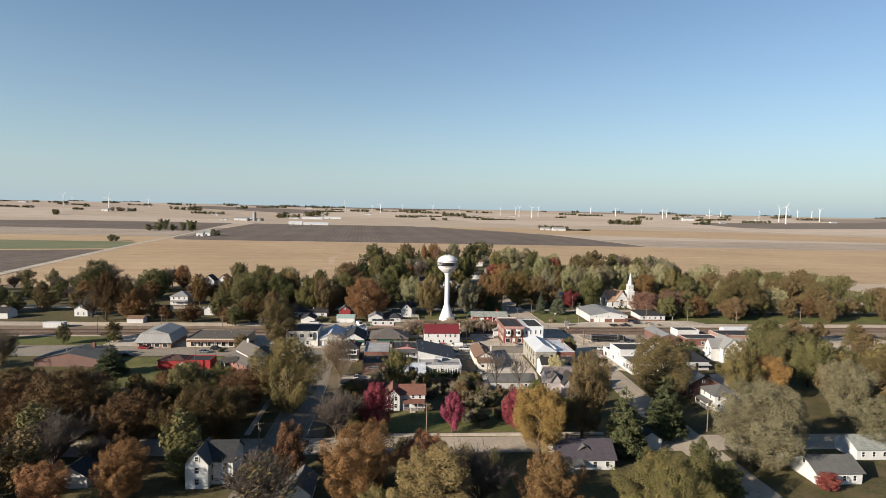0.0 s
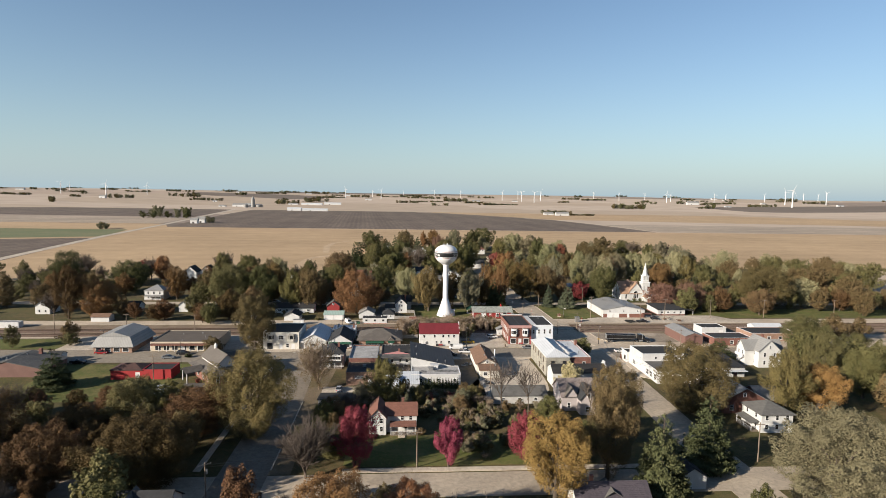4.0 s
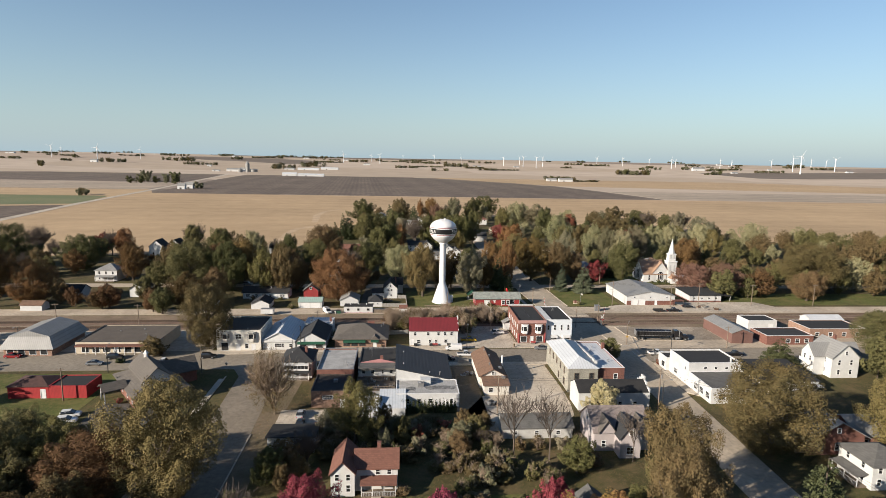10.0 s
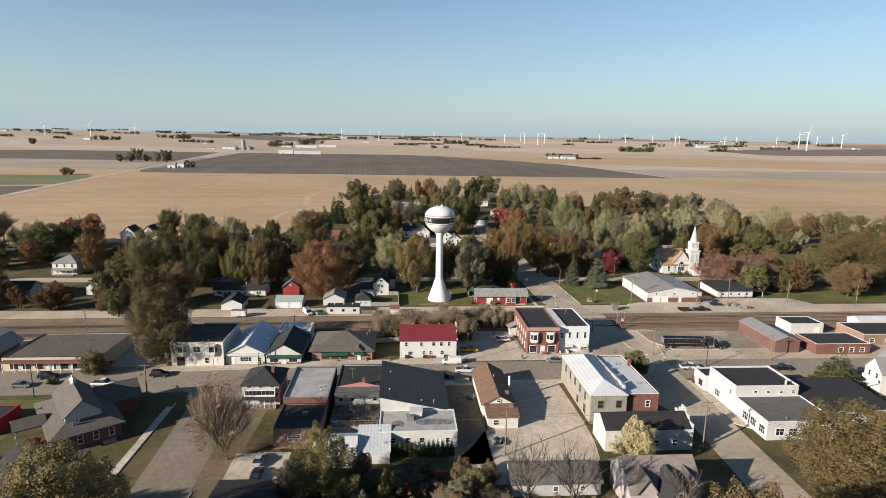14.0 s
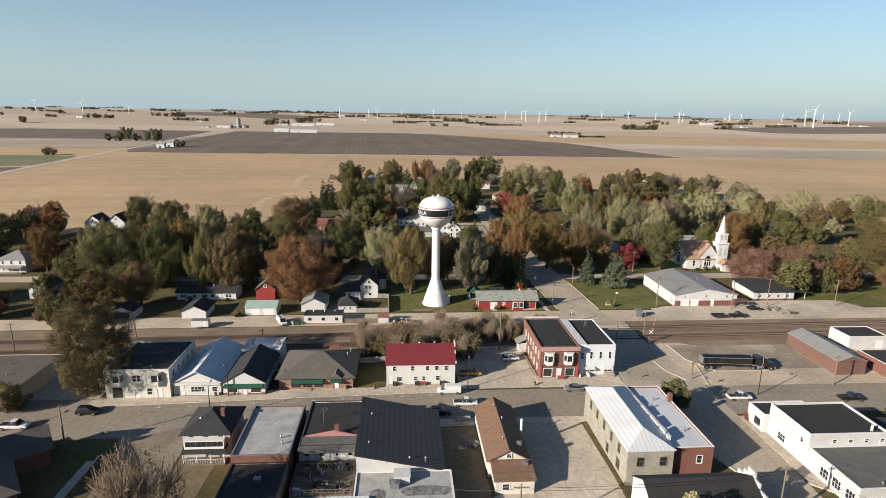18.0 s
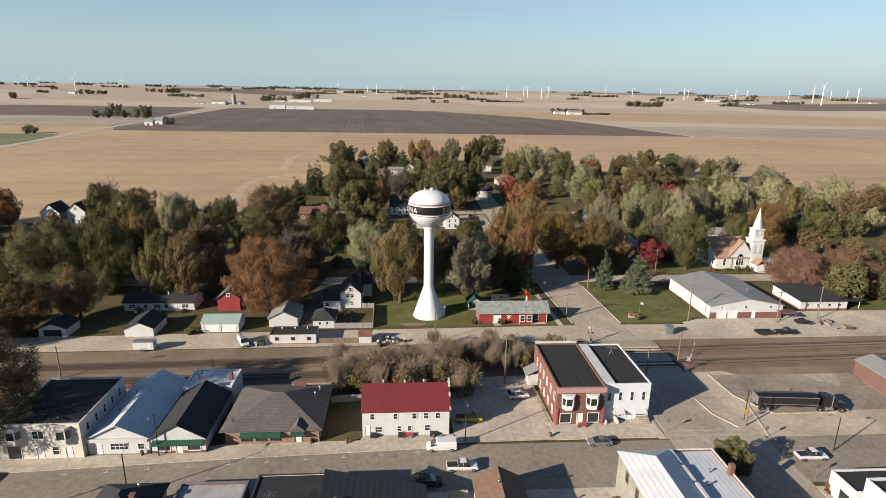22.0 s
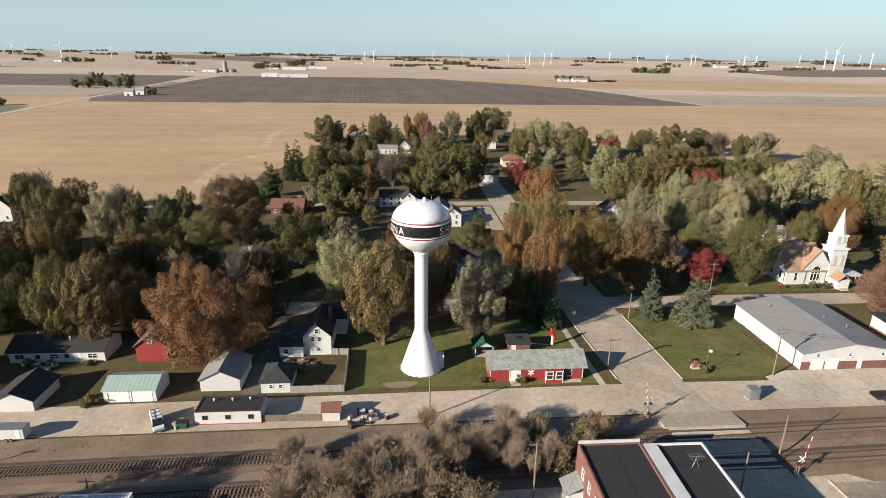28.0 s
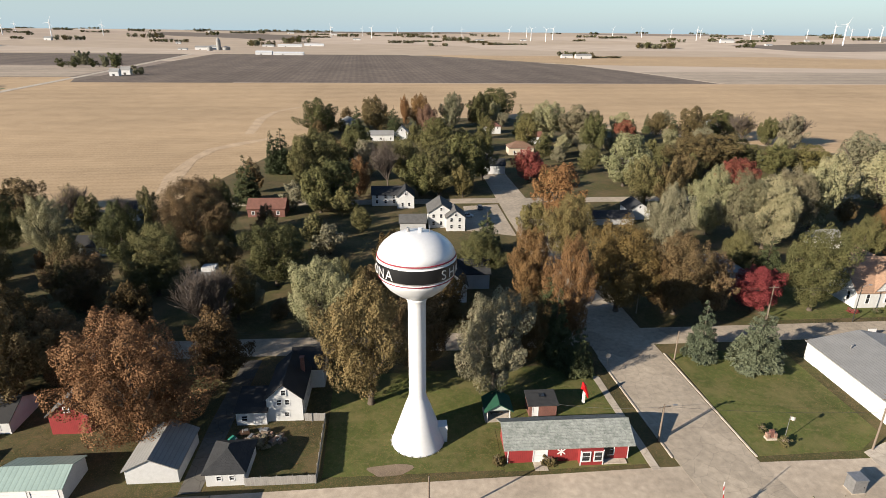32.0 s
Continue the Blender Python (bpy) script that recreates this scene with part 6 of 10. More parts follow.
def fire_hall():
    w, d, h = 22.4, 26.5, 4.1
    S = [(3.6, 0.1, 2.9, 2.5, "g"), (7.0, 0.1, 2.9, 2.5, "g"), (13.5, 0.1, 1.0, 2.1, "d"), (3.6, 3.2, 0.8, 0.7, "w"), (11, 3.2, 0.8, 0.7, "w"), (18.6, 3.2, 0.8, 0.7, "w")]
    t = house("fire_hall", 107.3, 322.9, w, d, h, "gy", 2.1, WHITEP, R_METAL, "white fire hall with a broad grey metal roof", "hall", over=0.35, S=S, W=[(24.5, 0.1, 3.0, 2.6, "g")])
    for a, z in ((-11.2, -9.15), (-5.95, -5.75), (-2.55, 1.7), (2.9, 11.2)):
        part("brick_base", bmb((a, -13.31, 0.05, z, -13.254, 2.0)), BRICK, t, "red brick lower wall")
    vents(t, ((3.5, 1), (5.5, -4), (-6, 8)), 5.6)
    part("entrance_roof", bmb((9.4, -15.6, 2.3, 14.4, -12.6, 2.55)), R_RUST, t)
    for x in (9.6, 14.1):
        part("porch_post", bmb((x, -15.4, 0.05, x + 0.14, -15.26, 2.3)), WOOD, t)


fire_hall()
t = house("low_white_hall", 139.4, 328.4, 15.2, 14, 3.2, "shedS", 0.7, WHITEP, R_DARK, "low white hall with a dark roof and red base", "hall", over=0.6, S=row(4, 2.4, 12.8, 1.3, 1.2, 0.9), base=(0.7, BRICK))
part("carport", bmb((7.62, -6, 2.5, 13.2, 4, 2.75)), R_BLACK, t)
for x, y in ((12.8, -5.6), (12.8, 3.6), (8.0, -5.6)):
    part("carport_post", bmb((x, y, 0.05, x + 0.15, y + 0.15, 2.5)), TRIM, t)


def church():
    t = thing("church", at(142.0, 379.0), "white wooden church with a tall steeple and brown roof", "church")
    FOOT.append((132, 364, 160, 392))
    w, d, h, rise, gable = 12.6, 15.0, 4.4, 6.6, 3.2
    bm = bmesh.new()
    for s, hs in (("S", [(3.2, 1.3, 1.0, 2.6, "w")]), ("N", ()), ("E", ()), ("W", [(2.6, 1.3, 1.0, 2.4, "w"), (12.4, 1.3, 1.0, 2.4, "w")])):
        wall_side(bm, w, d, h, s, hs)
        for a, z, ow, oh, k in hs:
            opening(t, side_pose(w, d, s, a, z), ow, oh, k, TRIM)
    for y in (-d / 2, d / 2):
        bm.faces.new([bm.verts.new(p) for p in ((gable - 5.2, y, h), (gable + 5.2, y, h), (gable, y, h + rise))])
    for x in (-w / 2, w / 2):
        bm.faces.new([bm.verts.new(p) for p in ((x, -d / 2, h), (x, d / 2, h), (x, 0, h + rise))])
    part("wall", bm, WHITE, t)
    bm = roof_mesh("gy", 10.4, d, h, rise, 0.3)
    bmesh.ops.translate(bm, verts=bm.verts, vec=(gable, 0, 0))
    part("roof", bm, R_TANSH, t, "light tan shingle roof")
    part("cross_roof", roof_mesh("gx", w, d, h, rise - 0.02, 0.3), R_TANSH, t)

    def pointed(M, k):
        pts = [(-1.5, 1.4), (1.5, 1.4), (1.5, 3.6)] + [(1.5 * math.cos(a) ** 0.8, 3.6 + 2.4 * math.sin(a)) for a in (0.5, 1.0, 1.3)] + [(0, 6.0)] + [(-1.5 * math.cos(a) ** 0.8, 3.6 + 2.4 * math.sin(a)) for a in (1.3, 1.0, 0.5)] + [(-1.5, 3.6)]
        bm = bmesh.new()
        bm.faces.new([bm.verts.new(M @ Vector((x * k, -0.06, z))) for x, z in pts])
        win = part("pointed_window", bm, GLASS, t)
        bm = bmesh.new()
        for x in (-0.5, 0.5):
            box(bm, (x - 0.07) * k, -0.14, 1.4, (x + 0.07) * k, -0.07, 5.0, M)
        for (x0, z0), (x1, z1) in zip(pts, pts[1:] + pts[:1]):
            tube(bm, M @ Vector((x0 * k, -0.08, z0)), M @ Vector((x1 * k, -0.08, z1)), 0.1, 0.1, 5)
        tube(bm, M @ Vector((-1.4 * k, -0.1, 3.5)), M @ Vector((1.4 * k, -0.1, 3.5)), 0.07, 0.07, 5)
        part("tracery", bm, TRIM, win)
    pointed(side_pose(w, d, "S", 9.2, 0), 1.0)
    pointed(side_pose(w, d, "W", 7.5, 0), 1.0)
    cx, cy = 9.0, -5.6
    part("tower", bmb((cx - 2.3, cy - 2.3, 0, cx + 2.3, cy + 2.3, 11.2)), WHITE, t)
    part("ledge", bmb((cx - 2.6, cy - 2.6, 11.2, cx + 2.6, cy + 2.6, 11.55)), TRIM, t)
    part("belfry", bmb((cx - 1.75, cy - 1.75, 11.55, cx + 1.75, cy + 1.75, 15.2)), WHITE, t)
    part("ledge", bmb((cx - 2.0, cy - 2.0, 15.2, cx + 2.0, cy + 2.0, 15.5)), TRIM, t)
    part("ledge", bmb((cx - 1.9, cy - 1.9, 12.4, cx + 1.9, cy + 1.9, 12.6)), TRIM, t)
    part("spire", tube(bmesh.new(), (cx, cy, 15.5), (cx, cy, 23.4), 1.8, 0.05, 8), WHITEP, t)
    for sx in (-1.1, 1.1):
        part("louvre", bmb((cx + sx - 0.45, cy - 2.38, 6.2, cx + sx + 0.45, cy - 2.304, 9.4)), GREY, t)
        part("louvre", bmb((cx + sx * 0.8 - 0.4, cy - 1.82, 13.0, cx + sx * 0.8 + 0.4, cy - 1.754, 15.0)), GREY, t)
    part("entrance", bmb((cx - 1.8, cy - 6.2, 0, cx + 1.8, cy - 2.32, 2.9)), WHITE, t)
    e = roof_mesh("gy", 3.6, 3.6, 2.9, 1.7, 0.3)
    bmesh.ops.translate(e, verts=e.verts, vec=(cx, cy - 4.5, 0))
    part("entrance_roof", e, R_TANSH, t)
    part("side_porch", bmb((cx + 2.32, cy - 2.0, 0, cx + 8.4, cy + 3, 2.9)), WHITE, t)
    boxes_on(t, "window", [(cx + 3.3 + i * 1.3, cy - 2.07, 1.0, cx + 4.2 + i * 1.3, cy - 2.004, 2.4) for i in range(4)], GLASS)
    part("side_roof", bmb((cx + 2.32, cy - 2.4, 2.9, cx + 8.8, cy + 3.3, 3.15)), R_WHITE, t)
    part("step", bmb((cx - 1.2, cy - 7.4, 0.05, cx + 1.2, cy - 6.22, 0.4)), CONC, t)


church()
# houses among the trees
t = house("porch_house", 104.5, 384, 9, 12, 5.4, "hip", 2.4, GREY, R_METAL, "grey house with a deep front porch", "house", over=0.5, S=row(3, 1.6, 7.4, 3.6, 0.9, 1.3))
porch(t, 9, 12, "S", 4.5, 8.6, 2.4, 2.6, R_METAL, 4)
t = house("white_house", 10.0, 468, 14, 8, 4.6, "gx", 2.4, WHITE, R_DARK, "white house with a dark roof", "house", S=row(4, 2, 12, 1, 1, 1.4) + row(4, 2, 12, 3.2, 0.9, 1.1), attic="EW")
t = house("white_gabled_house", 20.0, 464, 6.5, 9, 4.8, "gy", 2.8, WHITE, R_DARK, "white house with a steep front gable", "house", S=row(2, 2, 4.6, 1, 0.9, 1.4), attic="S")
t = house("large_white_house", 31.0, 440, 9.0, 11, 5.6, "gy", 3.0, WHITE, R_GREY, "large white house with a grey gable roof", "house", S=row(3, 1.8, 7.2, 1, 0.9, 1.4) + row(3, 1.8, 7.2, 3.6, 0.9, 1.4), attic="S")
t = house("white_house_wing", 37.0, 436, 6.5, 8, 5.0, "gy", 2.4, WHITE, R_GREY, "white gabled wing of the large house", "wing", S=row(2, 1.8, 4.6, 1, 0.9, 1.4) + row(2, 1.8, 4.6, 3.4, 0.9, 1.4), attic="S")
t = house("grey_roofed_house", 21.0, 437, 9, 8, 3.0, "gx", 1.8, GREY, R_GREY, "low grey house with a grey roof", "house")
t = house("dark_roofed_house", 31.0, 380, 7.0, 12, 5.0, "gy", 3.2, WHITE, R_DARK, "white house with a steep dark roof", "house", S=row(2, 2, 5, 1, 1, 1.5) + row(2, 2, 5, 3.4, 1, 1.4), attic="S")
t = house("dark_roofed_wing", 36.0, 388, 9.0, 8, 4.6, "gx", 2.6, GREY, R_DARK, "grey rear wing under a dark roof", "wing")
t = house("grey_house", -33.0, 384, 10, 9, 5.0, "hip", 2.2, CREAM, R_GREY, "pale house with a grey hip roof behind a bare tree", "house", S=row(3, 2, 8, 1, 1, 1.4) + row(3, 2, 8, 3.4, 0.9, 1.2))
part("roof_deck", bmb((-1.5, -1.2, 6.3, 2.0, 1.6, 8.0)), WHITEP, t)
t = house("low_white_house", -81.0, 418, 13, 8, 3.0, "gx", 2.2, WHITE, R_BLACK, "low white house with a black roof", "house", S=row(3, 2, 11, 1, 1, 1.2), attic="EW")
t = house("white_house", -80.0, 452.4, 7, 7, 4.6, "gx", 2.0, WHITE, R_DARK, "small white house standing at the field's edge", "house", S=row(2, 2, 5, 1, 0.9, 1.3), E=row(2, 2, 5, 3, 0.8, 1.2))
t = house("brick_house", -35.0, 455, 13.5, 9, 3.4, "gx", 2.6, BRICK, R_RUST, "brick house with a rust brown roof", "house", S=row(3, 2, 11, 1, 1, 1.3))
t = house("white_house", 78.0, 637, 11, 9, 5.2, "hip", 2.6, WHITE, R_RUST, "white house with a hip roof at the edge of town", "house", S=row(3, 2, 9, 3.4, 1, 1.3))
t = house("tan_house", 82.0, 565, 14, 10, 4.2, "hip", 3.0, TAN, R_BROWN, "tan house with a brown hip roof", "house", S=row(3, 3, 11, 1, 1, 1.4))
t = house("white_gabled_house", 105.5, 446, 8, 9, 3.8, "gy", 2.6, WHITE, R_DARK, "white gabled house with a dark roof", "house", attic="S")
t = house("low_grey_house", 90, 440, 15, 8, 2.8, "gx", 1.6, GREY, R_DARK, "long low house with a dark roof", "house")
t = house("white_house", 1.0, 611, 16, 8, 4.0, "gx", 2.0, WHITE, R_METAL, "white farm building at the edge of town", "house", S=row(3, 2, 14, 1, 1, 1.3))
t = house("white_gabled_house", 18.0, 614, 8, 9, 5, "gy", 3.4, WHITE, R_METAL, "white farmhouse with a steep gable", "house", attic="S")
t = house("white_house", 242.0, 651, 11, 9, 4.4, "hip", 3.2, WHITE, R_METAL, "white house with a steep grey roof by the field", "house")
t = house("white_house", 155.6, 413, 8, 7, 3.4, "gx", 2.0, WHITE, R_METAL, "small white house behind the church", "house")
t = house("white_gabled_house", -152.0, 444, 8.4, 10, 6.0, "gy", 3.8, WHITE, R_BLACK, "white gabled house by the field", "house", S=row(2, 2.4, 6.6, 1, 0.9, 1.4), attic="S")
t = house("white_gabled_house", -142.0, 447, 8.4, 10, 6.0, "gy", 3.8, WHITE, R_BLACK, "white gabled house by the field", "house", S=row(2, 2.4, 6.6, 1, 0.9, 1.4), attic="S")
t = house("white_square_house", -146.5, 369, 10.5, 10, 5.6, "hip", 2.6, WHITE, R_METAL, "square white house with a hip roof", "house", S=row(3, 2, 8.5, 1, 0.9, 1.4) + row(3, 2, 8.5, 3.6, 0.9, 1.4))
porch(t, 10.5, 10, "S", 5.2, 9, 2.2, 2.6, R_METAL, 4)
t = house("white_cottage", -115.0, 336, 6.4, 9, 3.8, "gy", 2.4, WHITE, R_GREY, "white cottage among dark trees", "house", attic="S")
t = house("white_cottage", -144, 332.5, 10, 8, 3.2, "gx", 2.4, WHITE, R_BLACK, "white cottage with a black roof", "house", S=row(3, 2, 8, 1, 1, 1.2))
t = house("white_shed", -147, 312.6, 8.4, 5, 2.4, "gx", 1.2, WHITEP, R_BROWN, "low white shed beside the lane", "shed", over=0.3)
t = house("white_gabled_house", -183, 330, 7, 9, 4.4, "gy", 2.6, WHITE, R_GREY, "white gabled house beside the lane", "house", attic="S", S=row(2, 2, 5, 1, 0.9, 1.3))
t = house("white_shed", -182, 300, 10, 3.5, 2.6, "flat", 0.2, WHITEP, R_METAL, "long white shed by the railway", "shed")
t = house("white_cottage", -222, 322, 9, 8, 3.4, "gx", 2.2, WHITE, R_BLACK, "white cottage beside the lane", "house")
t = house("silver_dome_store", -20, 655, 9, 9, 6, "hip", 3, WHITEP, R_METAL, "pale store at the field's edge", "store")
t = house("white_house", 128, 520, 9, 8, 4.4, "gx", 2.4, WHITE, R_METAL, "white house half hidden among trees", "house")
t = house("white_house", 100, 600, 9, 8, 4.4, "gx", 2.4, WHITE, R_RUST, "white house half hidden among trees", "house")
t = house("white_house", 62, 520, 10, 8, 4.4, "gx", 2.4, WHITE, R_DARK, "white house near the far street", "house")
t = house("low_white_house", 215, 540, 13, 8, 3.2, "gx", 2, WHITE, R_RUST, "low white house beside the field", "house")


# ---- trees ----
def crown_mesh(seed, cards, size, lobes, squash=1.0, low=0.1, open_=0.0):
    """A crown of leaf clumps on tufts that lean outwards and up, in a unit tree: radius 1, height 1."""
    r = np.random.default_rng(seed)
    a = r.uniform(0, 2 * math.pi, lobes)
    t = r.uniform(-0.9, 1, lobes)
    k = np.sqrt(np.maximum(1 - t * t, 0)) * r.uniform(0.35, 0.95, lobes)
    lump = 0.86 + 0.2 * np.sin(a * 2 + seed) + 0.12 * np.sin(a * 5 + t * 4 + seed * 2)
    c = np.stack([k * np.cos(a) * lump, k * np.sin(a) * lump, t * 0.85 + r.normal(0, 0.07, lobes)], 1)
    c = np.concatenate([c, [[0, 0, 0.0], [0.1, 0, 0.3], [0, 0.1, -0.3]]])
    rad = np.concatenate([r.uniform(0.12, 0.27, lobes), [0.4, 0.32, 0.32]])
    axis = c * np.array((0.75, 0.75, 0.35)) + np.array((0, 0, 0.75))
    axis /= np.linalg.norm(axis, axis=1)[:, None]
    long = r.uniform(1.25, 2.0, len(c))
    n = cards * 2
    w = rad ** 2 * long
    pick = r.choice(len(c), n, p=w / w.sum())
    d = r.normal(size=(n, 3))
    d /= np.linalg.norm(d, axis=1)[:, None]
    off = d * (rad[pick] * r.uniform(0.7, 1.08, n))[:, None]
    ax = axis[pick]
    h = (off * ax).sum(1)
    off += ax * (h * (long[pick] - 1))[:, None]
    taper = 1 - 0.45 * np.clip(h / rad[pick], 0, 1)
    side = off - ax * (off * ax).sum(1)[:, None]
    off += side * (taper - 1)[:, None]
    p = c[pick] + off
    inside = np.zeros(n, bool)
    for q, s in zip(c, rad):
        inside |= np.linalg.norm(p - q, axis=1) < s * 0.72
    keep = np.where(~inside)[0][:cards]
    p, d = p[keep], d[keep]
    m = len(p)
    nrm = d * 0.9 + r.normal(size=(m, 3)) * 0.34 + np.array((0, 0, 0.15))
    nrm /= np.linalg.norm(nrm, axis=1)[:, None]
    t1 = np.cross(nrm, r.normal(size=(m, 3)))
    t1 /= np.linalg.norm(t1, axis=1)[:, None]
    t2 = np.cross(nrm, t1)
    s = size * r.uniform(0.55, 1.4, m)[:, None]
    k = r.uniform(0.45, 0.95, (m, 1))
    quads = np.stack([p - t1 * s, p - t2 * s * k + nrm * s * 0.3, p + t1 * s, p + t2 * s * k - nrm * s * 0.25], axis=1)
    flat = quads.reshape(-1, 3)
    for i in (0, 1):
        lo, hi = np.quantile(flat[:, i], (0.004, 0.996))
        flat[:, i] = (flat[:, i] - (lo + hi) / 2) / ((hi - lo) / 2)
    lo, hi = np.quantile(flat[:, 2], 0.005), np.quantile(flat[:, 2], 0.99)
    flat[:, 2] = low + (flat[:, 2] - lo) / (hi - lo) * (1 - low)
    quads = flat.reshape(-1, 4, 3)
    me = bpy.data.meshes.new("crown")
    me.from_pydata(quads.reshape(-1, 3).tolist(), [], np.arange(m * 4).reshape(m, 4).tolist())
    me.materials.append(LEAVES["green"])
    return me


def conifer_mesh(seed, cards):
    """Uneven boughs of needle sprays in loose layers round a leader, drooping and turned up at the tips; radius 1, height 1."""
    r = np.random.default_rng(seed)
    boughs = 190
    z0 = 1 - np.sqrt(r.uniform(0.002, 1, boughs)) * 0.93
    az = r.uniform(0, 2 * math.pi, boughs)
    reach = (1 - z0) ** 0.82 * r.uniform(0.68, 1.0, boughs) + 0.05
    pick = r.choice(boughs, cards, p=(reach + 0.1) / (reach + 0.1).sum())
    k = np.sqrt(r.uniform(0.04, 1, cards))
    L = reach[pick]
    wide = 0.2 * L * np.sin(np.clip(k, 0, 1) * 2.4) + 0.015
    off = r.normal(0, 0.55, cards) * wide
    x, y = k * L, off
    z = z0[pick] - 0.1 * k * L + 0.07 * L * k ** 3 + r.normal(0, 0.011, cards) - np.abs(off) * 0.1
    c, q = np.cos(az[pick]), np.sin(az[pick])
    p = np.stack([c * x - q * y, q * x + c * y, z * 0.97], 1)
    out = np.stack([c, q, np.zeros(cards)], 1)
    nrm = out * 0.35 + np.array((0, 0, 0.75)) + r.normal(size=(cards, 3)) * 0.4
    nrm /= np.linalg.norm(nrm, axis=1)[:, None]
    t1 = out + r.normal(size=(cards, 3)) * 0.45
    t1 -= nrm * (t1 * nrm).sum(1)[:, None]
    t1 /= np.linalg.norm(t1, axis=1)[:, None]
    t2 = np.cross(nrm, t1)
    s = (0.05 * r.uniform(0.5, 1.3, cards) * (0.45 + 0.6 * L))[:, None]
    flat = np.array((1, 1, 0.4))
    quads = np.stack([p - t1 * s * flat, p - t2 * s * 0.5 * flat, p + t1 * s * flat, p + t2 * s * 0.5 * flat], 1)
    me = bpy.data.meshes.new("crown")
    me.from_pydata(quads.reshape(-1, 3).tolist(), [], np.arange(cards * 4).reshape(cards, 4).tolist())
    me.materials.append(LEAVES["conifer"])
    return me


def stick(vs, fs, p, q, r0, r1, zs=1.0):
    k = len(vs)
    d = np.array(q) - np.array(p)
    d = d / max(np.linalg.norm(d), 1e-6)
    a = np.cross(d, (0.3, 0.5, 0.8))
    a /= max(np.linalg.norm(a), 1e-6)
    b = np.cross(d, a)
    for c, r in ((p, r0), (q, r1)):
        for i in range(4):
            t = math.pi / 2 * i
            o = np.array(c) + (a * math.cos(t) + b * math.sin(t)) * r
            vs.append(tuple(o))
    fs += [(k + i, k + (i + 1) % 4, k + 4 + (i + 1) % 4, k + 4 + i) for i in range(4)]


def trunk_mesh(seed, spread=0.55, up=0.62, limbs=7):
    """A tapered, slightly bent trunk with limbs reaching into the crown."""
    r = random.Random(seed)
    bm = bmesh.new()
    p, rad = Vector((0, 0, -0.01)), 0.075
    tube(bm, (0, 0, -0.01), (0, 0, 0.03), 0.11, rad, 8)
    for i in range(4):
        q = Vector((r.uniform(-0.04, 0.04), r.uniform(-0.04, 0.04), 0.03 + (i + 1) * 0.17))
        tube(bm, p if i else (0, 0, 0.03), q, rad, rad * 0.72, 8)
        p, rad = q, rad * 0.72
    for i in range(limbs):
        a = 2 * math.pi * i / limbs + r.uniform(-0.3, 0.3)
        z = r.uniform(0.16, 0.45)
        q = Vector((math.cos(a) * spread * r.uniform(0.7, 1.1), math.sin(a) * spread * r.uniform(0.7, 1.1), z + r.uniform(0.15, 0.35)))
        mid = Vector((q.x * 0.5, q.y * 0.5, z + (q.z - z) * 0.4))
        tube(bm, (0, 0, z), mid, 0.035, 0.026, 6)
        tube(bm, mid, q, 0.026, 0.01, 6)
    return mesh_of("trunk", bm, BARK, True)


def bare_mesh(seed, stem=0.12, lean=0.85, fans=(13, 6, 5, 4, 3), thick=0.019):
    """Branching limbs and a haze of fine twigs: a leafless tree, radius 1, height 1."""
    r = random.Random(seed)
    vs, fs = [], []

    def grow(p, d, length, rad, level):
        q = p + d * length
        stick(vs, fs, p, q, rad, rad * 0.6)
        if level == len(fans):
            return
        for i in range(fans[level]):
            k = r.uniform(0.3, 1.0) if level else r.uniform(0.55, 1.0)
            nd = (d + Vector((r.uniform(-1, 1), r.uniform(-1, 1), r.uniform(-0.2, 0.7))) * lean).normalized()
            grow(p + d * length * k, nd, (0.36 if level == 0 else length) * r.uniform(0.55, 0.8), max(rad * 0.52, 0.0018), level + 1)
    grow(Vector((0, 0, 0)), Vector((0, 0, 1)), stem, thick, 0)
    a = np.array(vs)
    a[:, 2] /= np.quantile(a[:, 2], 0.997)
    a[:, :2] *= 1.0 / np.quantile(np.hypot(a[:, 0], a[:, 1]), 0.97)
    me = bpy.data.meshes.new("branchwork")
    me.from_pydata(a.tolist(), [], fs)
    me.materials.append(BARKP)
    return me


def mass(name, verts, mats, label):
    """Many leaf clumps in one object: verts as an array of quads, mats as one slot number a quad."""
    n = len(verts)
    me = bpy.data.meshes.new(name)
    me.vertices.add(n * 4)
    me.vertices.foreach_set("co", np.ascontiguousarray(verts, dtype=np.float32).ravel())
    me.loops.add(n * 4)
    me.loops.foreach_set("vertex_index", np.arange(n * 4, dtype=np.int32))
    me.polygons.add(n)
    me.polygons.foreach_set("loop_start", np.arange(0, n * 4, 4, dtype=np.int32))
    me.polygons.foreach_set("loop_total", np.full(n, 4, dtype=np.int32))
    for k in LEAVES:
        me.materials.append(LEAVES[k])
    me.materials.append(BARK)
    me.polygons.foreach_set("material_index", mats.astype(np.int32))
    me.update(calc_edges=True)
    return tagged(new(name, me), label, "trees", "", "stuff")


